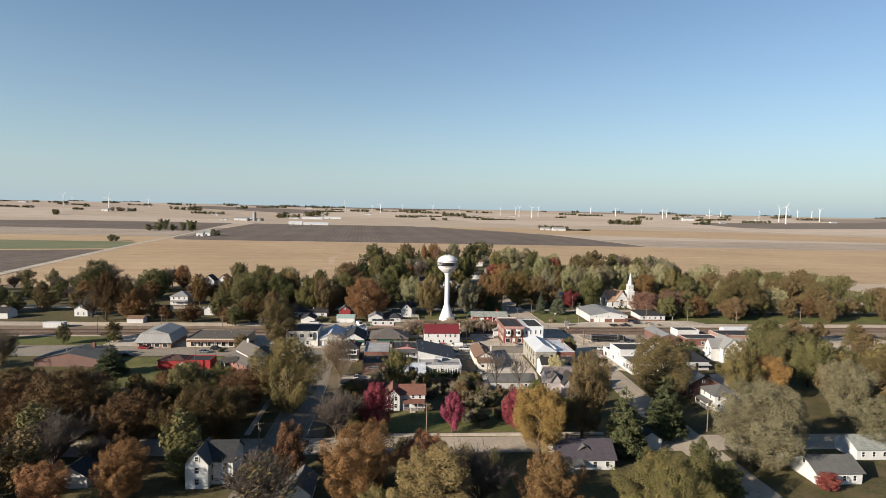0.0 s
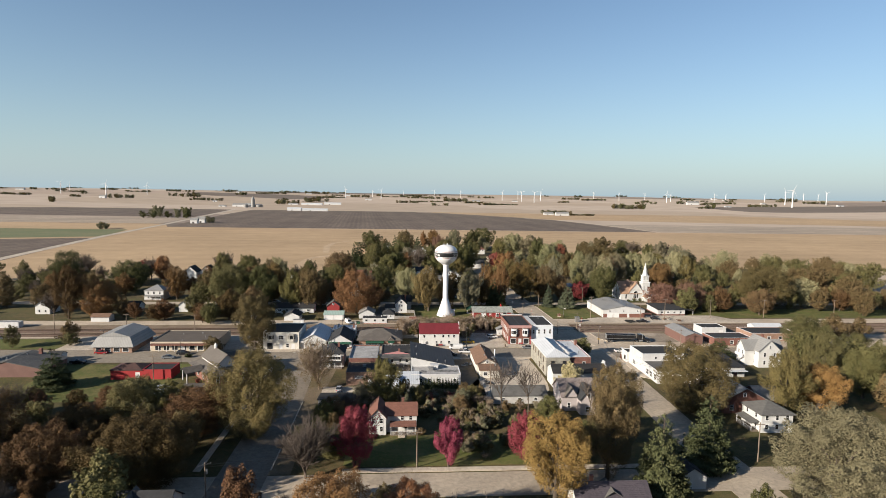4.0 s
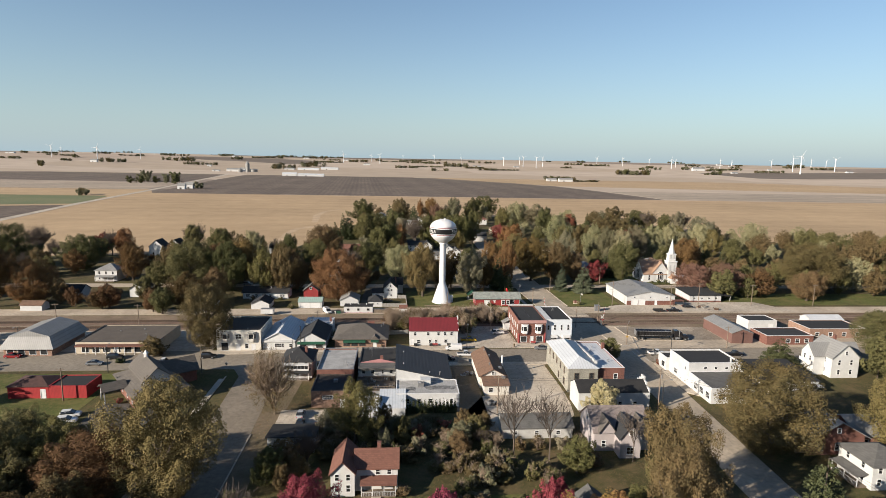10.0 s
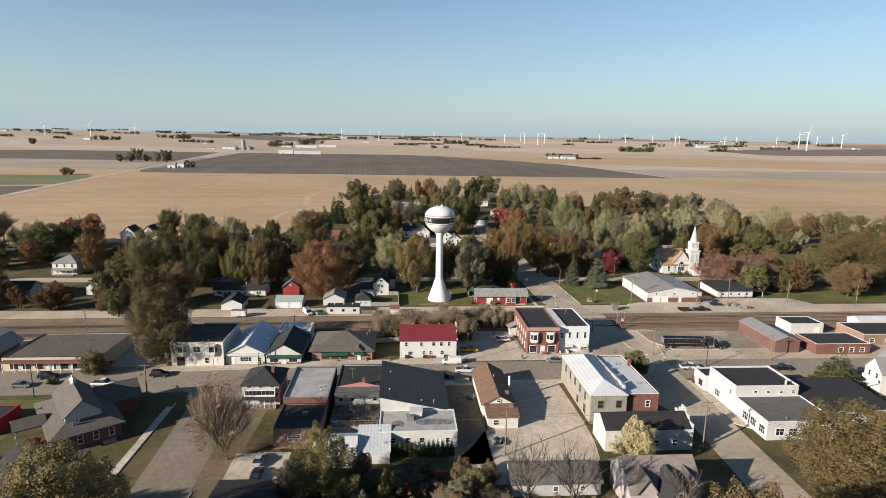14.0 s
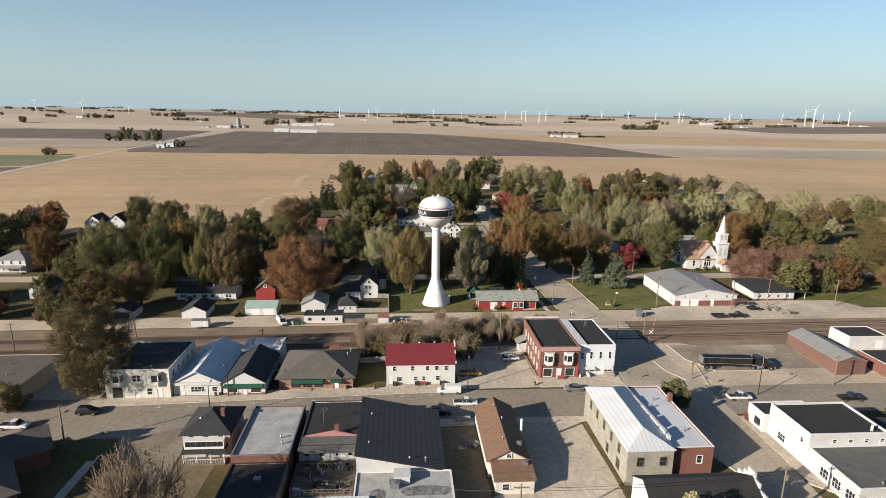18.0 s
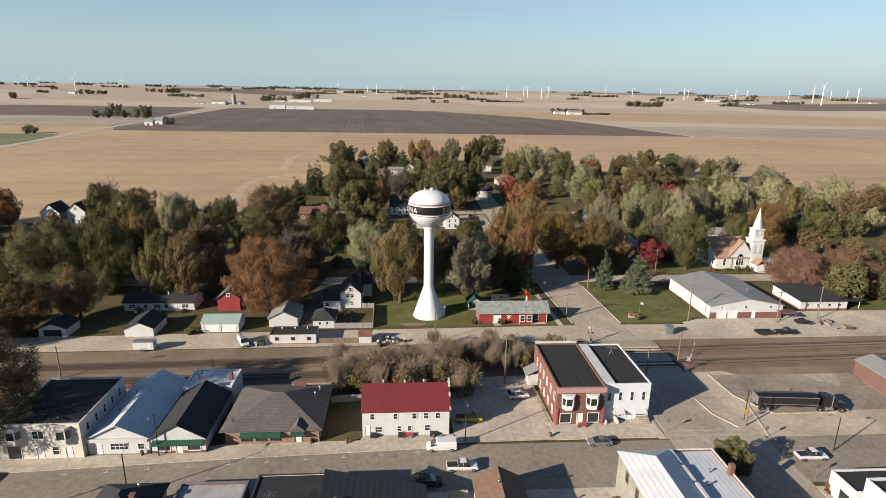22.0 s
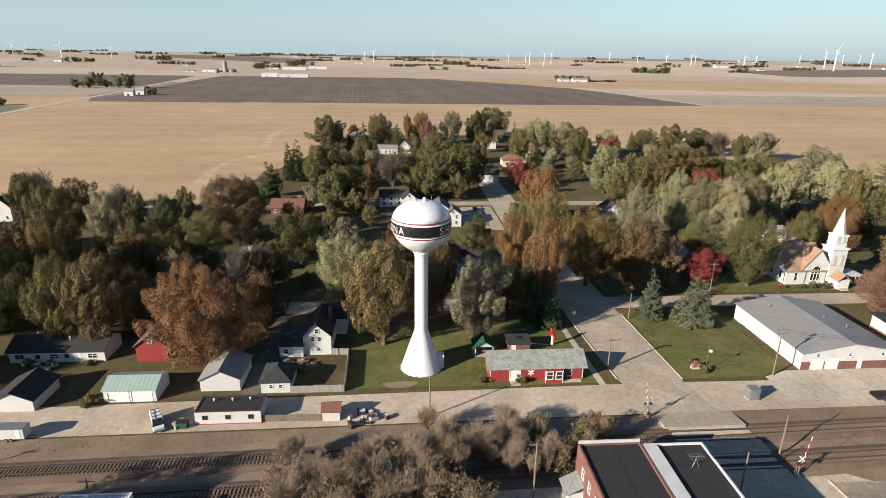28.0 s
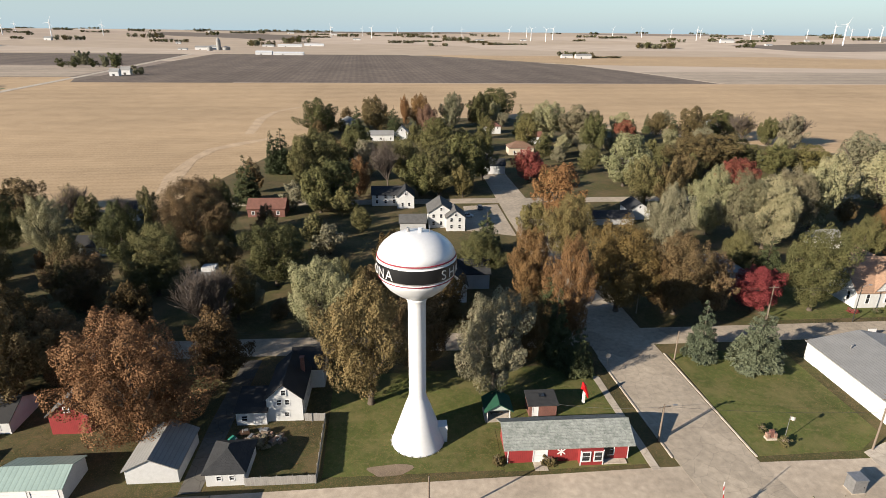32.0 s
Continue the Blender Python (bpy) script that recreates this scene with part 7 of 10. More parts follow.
CROWN_HUGE = [crown_mesh(s, 70000, 0.0128, 120, low=0.04) for s in (6, 7, 8)]
CROWN_BIG = [crown_mesh(s, 38000, 0.0176, 100) for s in (1, 2, 3, 4, 5)]
CROWN_MID = [crown_mesh(s, 14000, 0.029, 64) for s in (11, 12, 13, 14)]
CROWN_FAR = [crown_mesh(s, 4200, 0.049, 50) for s in (21, 22, 23, 24)]
CROWN_FARB = [crown_mesh(s, 6200, 0.038, 64) for s in (27, 28, 29)]
CROWN_DOT = [crown_mesh(s, 420, 0.13, 16, low=0.02) for s in (25, 26)]
CROWN_OPEN = [crown_mesh(s, 1100, 0.036, 40) for s in (31, 32)]
NEEDLES = [conifer_mesh(s, 16000) for s in (41, 42, 43)]
TRUNKS = [trunk_mesh(s) for s in (51, 52, 53)]
BARES = [bare_mesh(s) for s in (61, 62, 63)]
AIRY = [bare_mesh(s, 0.34, 0.62, (7, 4, 3, 3), 0.009) for s in (64, 65)]
BUSHY = [bare_mesh(s, 0.08, 0.8, (14, 6, 5, 4), 0.014) for s in (66, 67)]
CROWN_SPARSE = crown_mesh(34, 9000, 0.015, 80, low=0.05)
CONETRUNK = mesh_of("trunk", tube(bmesh.new(), (0, 0, -0.01), (0, 0, 0.9), 0.05, 0.01, 6), BARK)
LOOKS = {
    "green": "broad green leafy town tree", "olive": "olive green tree turning in autumn", "gold": "olive and gold autumn tree with a full crown",
    "pale": "pale green poplar with rustling leaves", "paleyellow": "small pale yellow autumn tree", "silver": "large silvery poplar with a tall crown",
    "grey": "grey green tree with thinning leaves", "brown": "brown green autumn tree with thinning crown", "umber": "brown autumn tree with its neighbours' shade in its colour", "oak": "russet brown oak in full autumn colour",
    "orange": "orange autumn maple with dense leaves", "golden": "bright golden yellow autumn maple", "crimson": "crimson red maple in full colour", "wine": "dark red autumn tree beside houses",
    "pink": "reddish brown ornamental tree on grass", "conifer": "dark green conifer with drooping boughs", "spruce": "grey green spruce on a lawn",
    "bare": "leafless tree with fine grey branches", "thin": "nearly bare tree with a few gold leaves",
    "stems": "leafless thicket of many grey brown stems", "airy": "tall leafless tree with thin open branches", "bushy": "broad bushy tree with brown thinning leaves",
}
_pick = random.Random(8)


def tree(u, v, h, r, kind, far=False, lift=0.0):
    spot = at(u, v, 0, _pick.uniform(0, 360))
    if far:
        spot.translation.z = ground_height(spot.translation.x, spot.translation.y) - 0.2
    t = thing({"conifer": "conifer", "spruce": "spruce", "bare": "bare_tree", "airy": "bare_tree"}.get(kind, "tree"), spot, LOOKS[kind], "tree", kind + " trees")
    t.scale = (r, r, h)
    SPOTS.append((u, v, r))

    def child(name, me, material=None):
        o = new(name, me)
        o.parent = t
        if material:
            o.material_slots[0].link = "OBJECT"
            o.material_slots[0].material = material
    if kind == "stems":
        child("branchwork", _pick.choice(BUSHY), BRUSH)
    elif kind == "airy":
        child("branchwork", _pick.choice(AIRY), BARKP)
    elif kind == "bushy":
        child("branchwork", _pick.choice(BUSHY), BRUSH)
        child("foliage", CROWN_SPARSE, LEAVES["brown"])
    elif kind in ("bare", "thin"):
        child("branchwork", _pick.choice(BARES), BARKP)
        if kind == "thin":
            child("foliage", _pick.choice(CROWN_OPEN), LEAVES["gold"])
    elif kind in ("conifer", "spruce"):
        child("trunk", CONETRUNK)
        child("needle_crown", _pick.choice(NEEDLES), LEAVES[kind])
    else:
        child("trunk", _pick.choice(TRUNKS))
        child("crown", _pick.choice(CROWN_FAR if far else CROWN_MID if v > 430 else CROWN_HUGE if r > 8.5 else CROWN_BIG if r > 5.0 else CROWN_MID), LEAVES[kind])


SPOTS = []
WOODS = {"town": ([], []), "farm": ([], [])}


def wood_tree(u, v, h, r, kind, far=False):
    """A tree in the joined woods, with its stem."""
    spot = at(u, v, 0, _pick.uniform(0, 360))
    if far:
        spot.translation.z = ground_height(spot.translation.x, spot.translation.y) - 0.2
    SPOTS.append((u, v, r))
    me = _pick.choice(NEEDLES if kind in ("conifer", "spruce") else CROWN_DOT if far else CROWN_FARB if r > 5.8 else CROWN_FAR)
    co = np.empty(len(me.vertices) * 3, dtype=np.float32)
    me.vertices.foreach_get("co", co)
    co = co.reshape(-1, 3) * np.array((r, r, h), dtype=np.float32)
    if kind in ("conifer", "spruce"):
        co = co.reshape(-1, 4, 3)[::40 if far else 5].reshape(-1, 3)
    stem = np.array([[(x, y, 0), (X, Y, 0), (X * 0.6, Y * 0.6, h * 0.6), (x * 0.6, y * 0.6, h * 0.6)] for x, y, X, Y in
                     ((-1, -1, 1, -1), (1, -1, 1, 1), (1, 1, -1, 1), (-1, 1, -1, -1))], dtype=np.float32) * np.array((0.04 * r, 0.04 * r, 1), dtype=np.float32)
    m = np.array(spot, dtype=np.float32)
    quads = np.concatenate([co.reshape(-1, 4, 3), stem]) @ m[:3, :3].T + m[:3, 3]
    idx = np.full(len(quads), list(LEAVES).index(kind))
    idx[-4:] = len(LEAVES)
    WOODS["farm" if far else "town"][0].append(quads)
    WOODS["farm" if far else "town"][1].append(idx)


tree(51.1, 108.1, 15.5, 9.6, "gold")
tree(4.2, 110.9, 16.8, 7.8, "gold")
tree(28.2, 113.1, 14.5, 6.6, "oak")
tree(-30.3, 117.3, 13.9, 7.1, "thin")
tree(14.8, 118.0, 13.2, 6.4, "bare")
tree(-75.8, 121.1, 9.9, 5.6, "orange")
tree(-11.0, 123.2, 16.9, 8.8, "orange")
tree(97.4, 123.8, 4.2, 2.6, "wine")
tree(69.5, 119.5, 9.5, 3.8, "olive")
tree(68.5, 128.5, 10.5, 4.2, "green")
tree(-61.5, 125.0, 12.5, 5.2, "orange")
tree(3.5, 129.5, 12.7, 6.6, "orange")
tree(-27.7, 133.9, 13.0, 4.4, "umber")
tree(89.5, 137.0, 21.5, 10.4, "silver")
tree(-84.0, 139.2, 13.3, 8.2, "bare")
tree(129.3, 144.8, 14.6, 8.0, "silver")
tree(-52.8, 151.2, 16.1, 10.0, "umber")
tree(-73.0, 151.7, 15.0, 7.9, "umber")
tree(-54.4, 155.9, 14.4, 8.9, "umber")
tree(-19.8, 156.1, 13.6, 6.8, "bare")
tree(-93.5, 159.5, 18.1, 11.2, "umber")
tree(-9.3, 160.7, 14.2, 5.1, "crimson")
tree(12.6, 160.7, 11.2, 3.4, "crimson")
tree(31.2, 163.3, 11.8, 4.0, "crimson")
tree(-109.1, 165.8, 14.0, 8.7, "umber")
tree(-77.3, 172.1, 11.2, 7.0, "umber")
tree(-37.4, 178.7, 22.2, 9.4, "gold")
tree(-50.6, 178.2, 12.9, 8.0, "umber")
tree(-67.6, 181.5, 14.3, 7.8, "olive")
tree(-74.7, 183.6, 10.5, 6.5, "umber")
tree(-59.7, 186.4, 12.5, 6.6, "gold")
tree(56.0, 189.2, 11.0, 4.2, "airy")
tree(38.1, 190.6, 15.6, 5.6, "airy")
tree(30.3, 190.8, 16.8, 6.0, "airy")
tree(177.4, 191.8, 16.1, 10.0, "brown")
tree(124.5, 188.5, 15.0, 8.2, "golden")
tree(-71.8, 192.5, 11.5, 6.0, "olive")
tree(-127.7, 195.1, 9.1, 5.7, "umber")
tree(-3.9, 198.6, 14.0, 5.6, "gold")
tree(55.2, 208.7, 10.0, 4.5, "paleyellow")
tree(-25.3, 214.6, 17.0, 5.9, "bushy")
tree(-72.2, 257.9, 6.3, 3.6, "brown")
tree(-109.4, 218.0, 14.2, 7.2, "conifer")
tree(172.4, 233.1, 13.2, 8.2, "green")
tree(125.6, 243.9, 10.6, 7.6, "conifer")
tree(168.7, 252.4, 15.5, 9.6, "green")
tree(74.4, 253.0, 7.0, 3.2, "green")
tree(-58.4, 267.0, 21.0, 9.4, "brown")
tree(198.2, 330.6, 14.0, 7.5, "brown")
tree(-22.6, 331.0, 22.6, 10.2, "oak")
tree(15.7, 338.7, 24.2, 8.1, "gold")
tree(38.6, 339.2, 21.2, 6.9, "grey")
tree(164.5, 344.5, 15.0, 9.3, "pink")
tree(94.9, 346.9, 16.0, 6.4, "spruce")
tree(150.6, 348.3, 14.1, 8.7, "pink")
tree(213.3, 349.9, 24.1, 14.9, "brown")
tree(84.8, 350.7, 15.0, 4.2, "spruce")
tree(4.7, 358.8, 20.4, 7.5, "pale")
tree(-20.6, 363.5, 18.0, 6.3, "bare")
tree(55.4, 363.7, 17.0, 5.7, "conifer")
tree(109.2, 372.2, 11.3, 5.7, "crimson")
tree(-223.8, 455.9, 16.5, 10.3, "bare")
tree(264.2, 589.7, 17.8, 9.4, "bare")
tree(58.5, 362.0, 22.6, 6.0, "oak")
tree(88.3, 370.8, 20.9, 7.1, "brown")
tree(123.6, 371.0, 21.2, 7.4, "green")
tree(74.6, 373.3, 22.6, 8.4, "oak")
tree(53.7, 376.1, 20.4, 5.9, "oak")
tree(-55.3, 379.4, 16.0, 7.3, "brown")
tree(120.2, 385.4, 17.3, 5.6, "conifer")
tree(-41.5, 388.4, 18.8, 7.1, "olive")
tree(115.3, 391.1, 14.2, 5.1, "olive")
tree(-12.2, 393.1, 17.6, 7.9, "green")
tree(44.3, 394.2, 14.0, 7.2, "green")
tree(157.3, 398.1, 15.2, 5.8, "olive")
tree(175.5, 402.6, 19.0, 9.1, "oak")
tree(-78.5, 403.3, 6.9, 2.2, "orange")
tree(71.5, 404.3, 20.7, 8.1, "gold")
tree(101.9, 408.4, 22.6, 6.7, "grey")
tree(47.8, 413.5, 15.7, 5.9, "conifer")
tree(137.8, 414.5, 22.1, 7.9, "pale")
tree(129.9, 417.2, 23.5, 7.5, "silver")
tree(-41.3, 420.0, 22.6, 10.4, "brown")
tree(64.3, 421.7, 13.7, 5.0, "gold")
tree(151.6, 424.6, 23.1, 7.4, "silver")
tree(126.2, 428.3, 23.5, 7.5, "pale")
tree(166.4, 433.0, 22.7, 8.6, "pale")
tree(-36.9, 433.9, 19.5, 5.5, "olive")
tree(-101.2, 436.3, 9.8, 4.2, "green")
tree(7.8, 436.9, 8.7, 3.5, "olive")
tree(75.5, 437.8, 22.5, 8.6, "orange")
tree(-82.2, 438.2, 13.2, 4.1, "green")
tree(-89.6, 442.6, 15.7, 5.2, "thin")
tree(-73.4, 443.4, 11.8, 3.7, "bare")
tree(-66.1, 444.5, 14.0, 4.2, "green")
tree(-109.0, 446.1, 17.1, 8.2, "brown")
tree(217.6, 452.4, 18.5, 6.5, "gold")
tree(188.9, 453.4, 21.4, 7.0, "pale")
tree(-128.6, 456.4, 18.7, 6.4, "thin")
tree(211.6, 457.0, 21.4, 8.6, "pale")
tree(127.7, 458.0, 20.0, 7.5, "brown")
tree(-9.0, 460.2, 17.4, 7.2, "olive")
tree(118.8, 464.5, 18.8, 7.1, "olive")
tree(-3.2, 465.9, 18.5, 8.4, "green")
tree(-40.1, 476.1, 20.9, 6.8, "conifer")
tree(47.1, 479.1, 12.7, 5.0, "gold")
tree(4.1, 480.5, 16.8, 5.2, "oak")
tree(29.1, 481.7, 16.5, 7.9, "olive")
tree(166.6, 482.6, 14.0, 9.4, "wine")
tree(37.5, 483.4, 20.4, 9.6, "green")
tree(227.9, 491.8, 23.2, 12.7, "grey")
tree(48.0, 493.6, 23.1, 9.4, "olive")
tree(121.4, 494.8, 23.4, 9.1, "pale")
tree(15.5, 497.8, 20.4, 7.3, "bare")
tree(-21.1, 498.9, 22.4, 6.7, "olive")
tree(80.9, 504.1, 14.7, 7.5, "wine")
tree(-12.0, 504.3, 22.8, 8.5, "green")
tree(59.2, 508.3, 23.5, 7.0, "olive")
tree(5.1, 509.7, 18.5, 6.4, "grey")
tree(218.3, 510.4, 15.2, 9.8, "gold")
tree(23.6, 512.9, 18.7, 7.7, "green")
tree(202.9, 513.4, 14.7, 9.8, "olive")
tree(161.1, 514.4, 19.1, 12.2, "brown")
tree(176.5, 518.0, 19.1, 11.8, "brown")
tree(0.5, 518.5, 23.3, 8.4, "green")
tree(189.2, 521.7, 16.2, 8.2, "olive")
tree(-39.8, 524.6, 23.3, 4.8, "conifer")
tree(-35.8, 527.2, 23.5, 7.8, "conifer")
tree(126.5, 556.3, 23.2, 7.6, "green")
tree(41.8, 566.3, 20.6, 9.4, "olive")
tree(93.6, 574.3, 21.9, 6.5, "gold")
tree(257.5, 581.1, 19.5, 8.3, "grey")
tree(248.6, 591.3, 16.3, 7.0, "green")
tree(158.3, 592.5, 15.1, 6.5, "wine")
tree(200.8, 596.0, 22.1, 12.4, "brown")
tree(164.3, 596.5, 19.2, 5.1, "conifer")
tree(129.5, 599.0, 23.0, 13.1, "silver")
tree(238.6, 601.9, 17.5, 8.7, "thin")
tree(162.1, 609.4, 17.5, 7.2, "pale")
tree(115.8, 612.1, 23.3, 13.5, "pale")
tree(231.9, 617.7, 17.3, 9.0, "green")
tree(200.6, 618.0, 16.5, 5.0, "conifer")
tree(17.3, 619.8, 23.3, 7.8, "conifer")
tree(-6.1, 620.0, 23.3, 6.8, "conifer")
tree(192.0, 625.2, 15.2, 6.6, "brown")
tree(40.0, 626.5, 19.7, 7.7, "pink")
tree(-33.4, 629.5, 23.3, 13.3, "green")
tree(101.5, 633.2, 22.1, 6.1, "conifer")
tree(4.6, 636.3, 23.4, 10.3, "brown")
tree(190.8, 637.5, 16.0, 4.1, "conifer")
tree(33.8, 654.0, 23.3, 7.8, "orange")
tree(57.2, 662.0, 23.4, 8.4, "grey")
tree(80.3, 670.4, 23.4, 9.0, "green")
tree(25.0, 670.5, 20.8, 3.6, "orange")
tree(93.2, 704.5, 23.4, 16.5, "green")
tree(33.5, 143.3, 18.5, 8.3, "golden")
tree(57.2, 145.9, 20.6, 7.0, "conifer")
tree(48.1, 153.3, 21.5, 6.2, "brown")
tree(73.9, 157.6, 20.1, 7.6, "conifer")
tree(42.1, 161.4, 10.0, 4.3, "orange")
tree(136.5, 167.4, 19.1, 7.6, "silver")
tree(55.6, 169.3, 21.1, 6.8, "brown")
tree(114.7, 188.4, 19.4, 7.2, "gold")
tree(88.0, 191.1, 20.5, 10.4, "brown")
tree(150.1, 201.8, 16.1, 6.2, "olive")
tree(146.3, 214.5, 19.0, 6.8, "green")
tree(-89.7, 308.0, 10.6, 4.9, "green")
tree(-94.5, 311.0, 8.6, 3.8, "umber")
tree(-83.9, 317.7, 14.8, 7.4, "umber")
tree(-105.5, 330.5, 10.5, 4.4, "green")
tree(-74.7, 328.4, 14.7, 6.7, "brown")
tree(-47.9, 340.3, 21.8, 7.6, "brown")
tree(-57.9, 340.5, 21.1, 6.3, "gold")
tree(-76.5, 348.3, 22.7, 8.7, "green")
tree(-92.7, 349.3, 22.9, 11.3, "green")
tree(-53.3, 350.2, 19.3, 7.3, "umber")
tree(-81.0, 359.9, 21.0, 8.2, "umber")
tree(-71.8, 362.3, 22.1, 7.3, "oak")
tree(-108.6, 363.0, 18.0, 6.0, "brown")
tree(-129.3, 371.5, 19.0, 6.4, "oak")
tree(-57.1, 379.5, 19.0, 5.5, "brown")
tree(-78.1, 379.7, 22.2, 6.0, "brown")
tree(-59.0, 410.7, 18.5, 6.7, "green")
tree(-79.3, 410.8, 20.1, 6.1, "pale")
tree(-99.3, 416.8, 20.6, 8.2, "olive")
tree(-148.0, 324.1, 18.4, 9.3, "orange")
tree(-168.7, 399.8, 18.6, 10.8, "green")
tree(-116.8, 315.5, 7.6, 5.3, "umber")
tree(-209.4, 405.3, 23.5, 10.3, "green")
tree(-160.6, 319.1, 25.5, 7.2, "umber")
tree(-137.7, 324.2, 10.6, 3.5, "brown")
tree(-128.7, 318.3, 8.4, 3.4, "umber")
tree(-114.4, 316.7, 10.1, 5.5, "umber")
tree(-99.9, 319.7, 7.8, 3.4, "umber")
tree(-164.5, 440.5, 17.0, 6.6, "orange")
tree(-173.8, 442.8, 15.6, 6.1, "bare")
tree(-124.2, 443.0, 19.4, 6.5, "olive")


# extra trees, added so that their shade darkens the ground north of the lane
for u, v, h, r, k in ((-36.5, 361.0, 15.0, 5.0, "umber"), (-43.0, 347.0, 16.0, 5.4, "brown"), (-13.5, 347.5, 15.0, 5.0, "umber"), (-17.5, 374.0, 14.0, 5.0, "brown"), (25.5, 349.5, 17.0, 5.4, "brown"), (30.5, 357.0, 18.0, 5.6, "umber"),
                      (46.0, 349.5, 17.0, 5.2, "umber"), (53.5, 352.0, 18.0, 5.0, "conifer"), (57.0, 346.0, 13.0, 3.6, "conifer"), (18.0, 372.0, 15.0, 5.4, "brown"), (6.0, 376.0, 14.0, 5.2, "green"), (-28.0, 396.0, 14.0, 5.4, "brown"), (18.0, 398.0, 13.0, 5.0, "umber"), (86.0, 372.0, 17.0, 5.6, "umber"), (98.0, 371.0, 15.0, 5.0, "brown")):
    tree(u, v, h, r, k)


# ---- water tower ----
def water_tower():
    t = thing("water_tower", at(24.1, 328.0), "tall white water tower with a black lettered band", "water tower")
    FOOT.append((17, 318, 31, 336))
    part("pedestal", lathe(bmesh.new(), [(4.45, 0.0), (4.48, 0.2), (4.35, 0.35), (3.3, 3.6), (2.1, 7.2), (1.55, 8.7), (1.4, 9.4), (1.37, 25.6), (1.5, 26.4), (2.0, 27.1)], 56), TOWERW, t, smooth=True)
    tank = [(2.0, 27.1), (3.2, 27.9), (4.4, 28.9), (5.3, 30.1), (5.8, 31.2)]
    part("tank_bottom", lathe(bmesh.new(), tank, 64), TOWERW, t, smooth=True)
    part("tank_band", lathe(bmesh.new(), [(5.8, 31.2), (6.02, 32.2), (6.05, 32.9), (5.95, 33.8)], 64), TOWERW, t, smooth=True)
    part("tank_top", lathe(bmesh.new(), [(5.95, 33.8), (5.55, 34.9), (4.95, 35.7), (4.1, 36.4), (3.0, 36.95), (1.6, 37.3), (0.2, 37.4)], 64), TOWERW, t, smooth=True)
    red = mat("red stripe paint", (0.35, 0.04, 0.06))
    part("stripe", lathe(bmesh.new(), [(5.95, 33.98), (5.9, 34.14)], 64), red, t)
    part("stripe", lathe(bmesh.new(), [(5.74, 30.82), (5.81, 31.0)], 64), red, t)
    bm = bmesh.new()
    n = 96

    def arc(a0, a1, z0, z1, mt, name, label=""):
        bm = bmesh.new()
        rows = []
        for i in range(n + 1):
            a = radians(a0 + (a1 - a0) * i / n)
            rows.append([bm.verts.new((math.sin(a) * rr, -math.cos(a) * rr, z)) for z, rr in ((z0, 5.92), ((z0 + z1) / 2, 6.09), (z1, 6.03))])
        for p, q in zip(rows, rows[1:]):
            for j in range(2):
                bm.faces.new((p[j], q[j], q[j + 1], p[j + 1]))
        part(name, bm, mt, t, label, True)
    arc(-180, 180, 31.45, 33.55, BANDK, "black_band", "black band round the tank")

    def letters(text, a0, step, material):
        for i, ch in enumerate(text):
            c = bpy.data.curves.new("letter", "FONT")
            c.body, c.size, c.extrude, c.align_x = ch, 2.1, 0.02, "CENTER"
            tmp = bpy.data.objects.new("letter", c)
            me = bpy.data.meshes.new_from_object(tmp)
            bpy.data.objects.remove(tmp)
            me.materials.clear()
            me.materials.append(material)
            o = new("letter", me)
            o.parent = t
            a = a0 + step * i
            o.matrix_local = Matrix.Rotation(radians(a), 4, "Z") @ Matrix.Translation((0, -6.1, 31.75)) @ Matrix.Rotation(radians(90), 4, "X")
    letters("SHA", 38.5, 16.0, WHITEP)
    letters("ONA", -73.5, 16.0, WHITEP)
    part("manhole", tube(bmesh.new(), (0.6, 0, 37.3), (0.6, 0, 38.0), 0.35, 0.35, 12), TOWERW, t)
    part("vent", tube(bmesh.new(), (-1.2, 0.4, 37.3), (-1.2, 0.4, 37.9), 0.3, 0.2, 10), STEEL, t)
    part("mast", tube(bmesh.new(), (2.0, 0, 36.8), (2.0, 0, 38.4), 0.05, 0.05, 6), STEEL, t)
    part("door_hood", bmb((2.8, -0.9, 0.1, 4.9, 0.9, 3.2)), TOWERW, t)
    for i in range(24):
        a = 2 * math.pi * i / 24
        part("anchor_bolt", tube(bmesh.new(), (math.cos(a) * 4.62, math.sin(a) * 4.62, 0), (math.cos(a) * 4.62, math.sin(a) * 4.62, 0.4), 0.07, 0.07, 6), STEEL, t)


water_tower()


# ---- the groves that fill the blocks ----
STREETS = [(-335, 241, 335, 266), (60, -70, 90, 360), (58, 355, 80, 605), (-46, -70, -26, 252), (-335, 145, 335, 160), (-335, 353, 335, 367), (-335, 277, 335, 321),
           (-62, 468, 252, 479), (78, 318, 106, 355), (36, 200, 52, 252), (-12, 160, 10, 190), (17, 316, 66, 352), (-62, 330, 8, 352), (-125, 200, -70, 262), (52, 205, 110, 262), (-60, 262, 180, 320), (26, 108, 58, 136), (-76, 95, -38, 131), (2, 405, 58, 470), (60, 430, 96, 470)]
_fill = random.Random(21)


def free(u, v, gap):
    if any(a < u < c and b < v < d for a, b, c, d in STREETS + FOOT):
        return False
    return all(math.hypot(u - x, v - y) > (r + gap) * 0.62 for x, y, r in SPOTS)


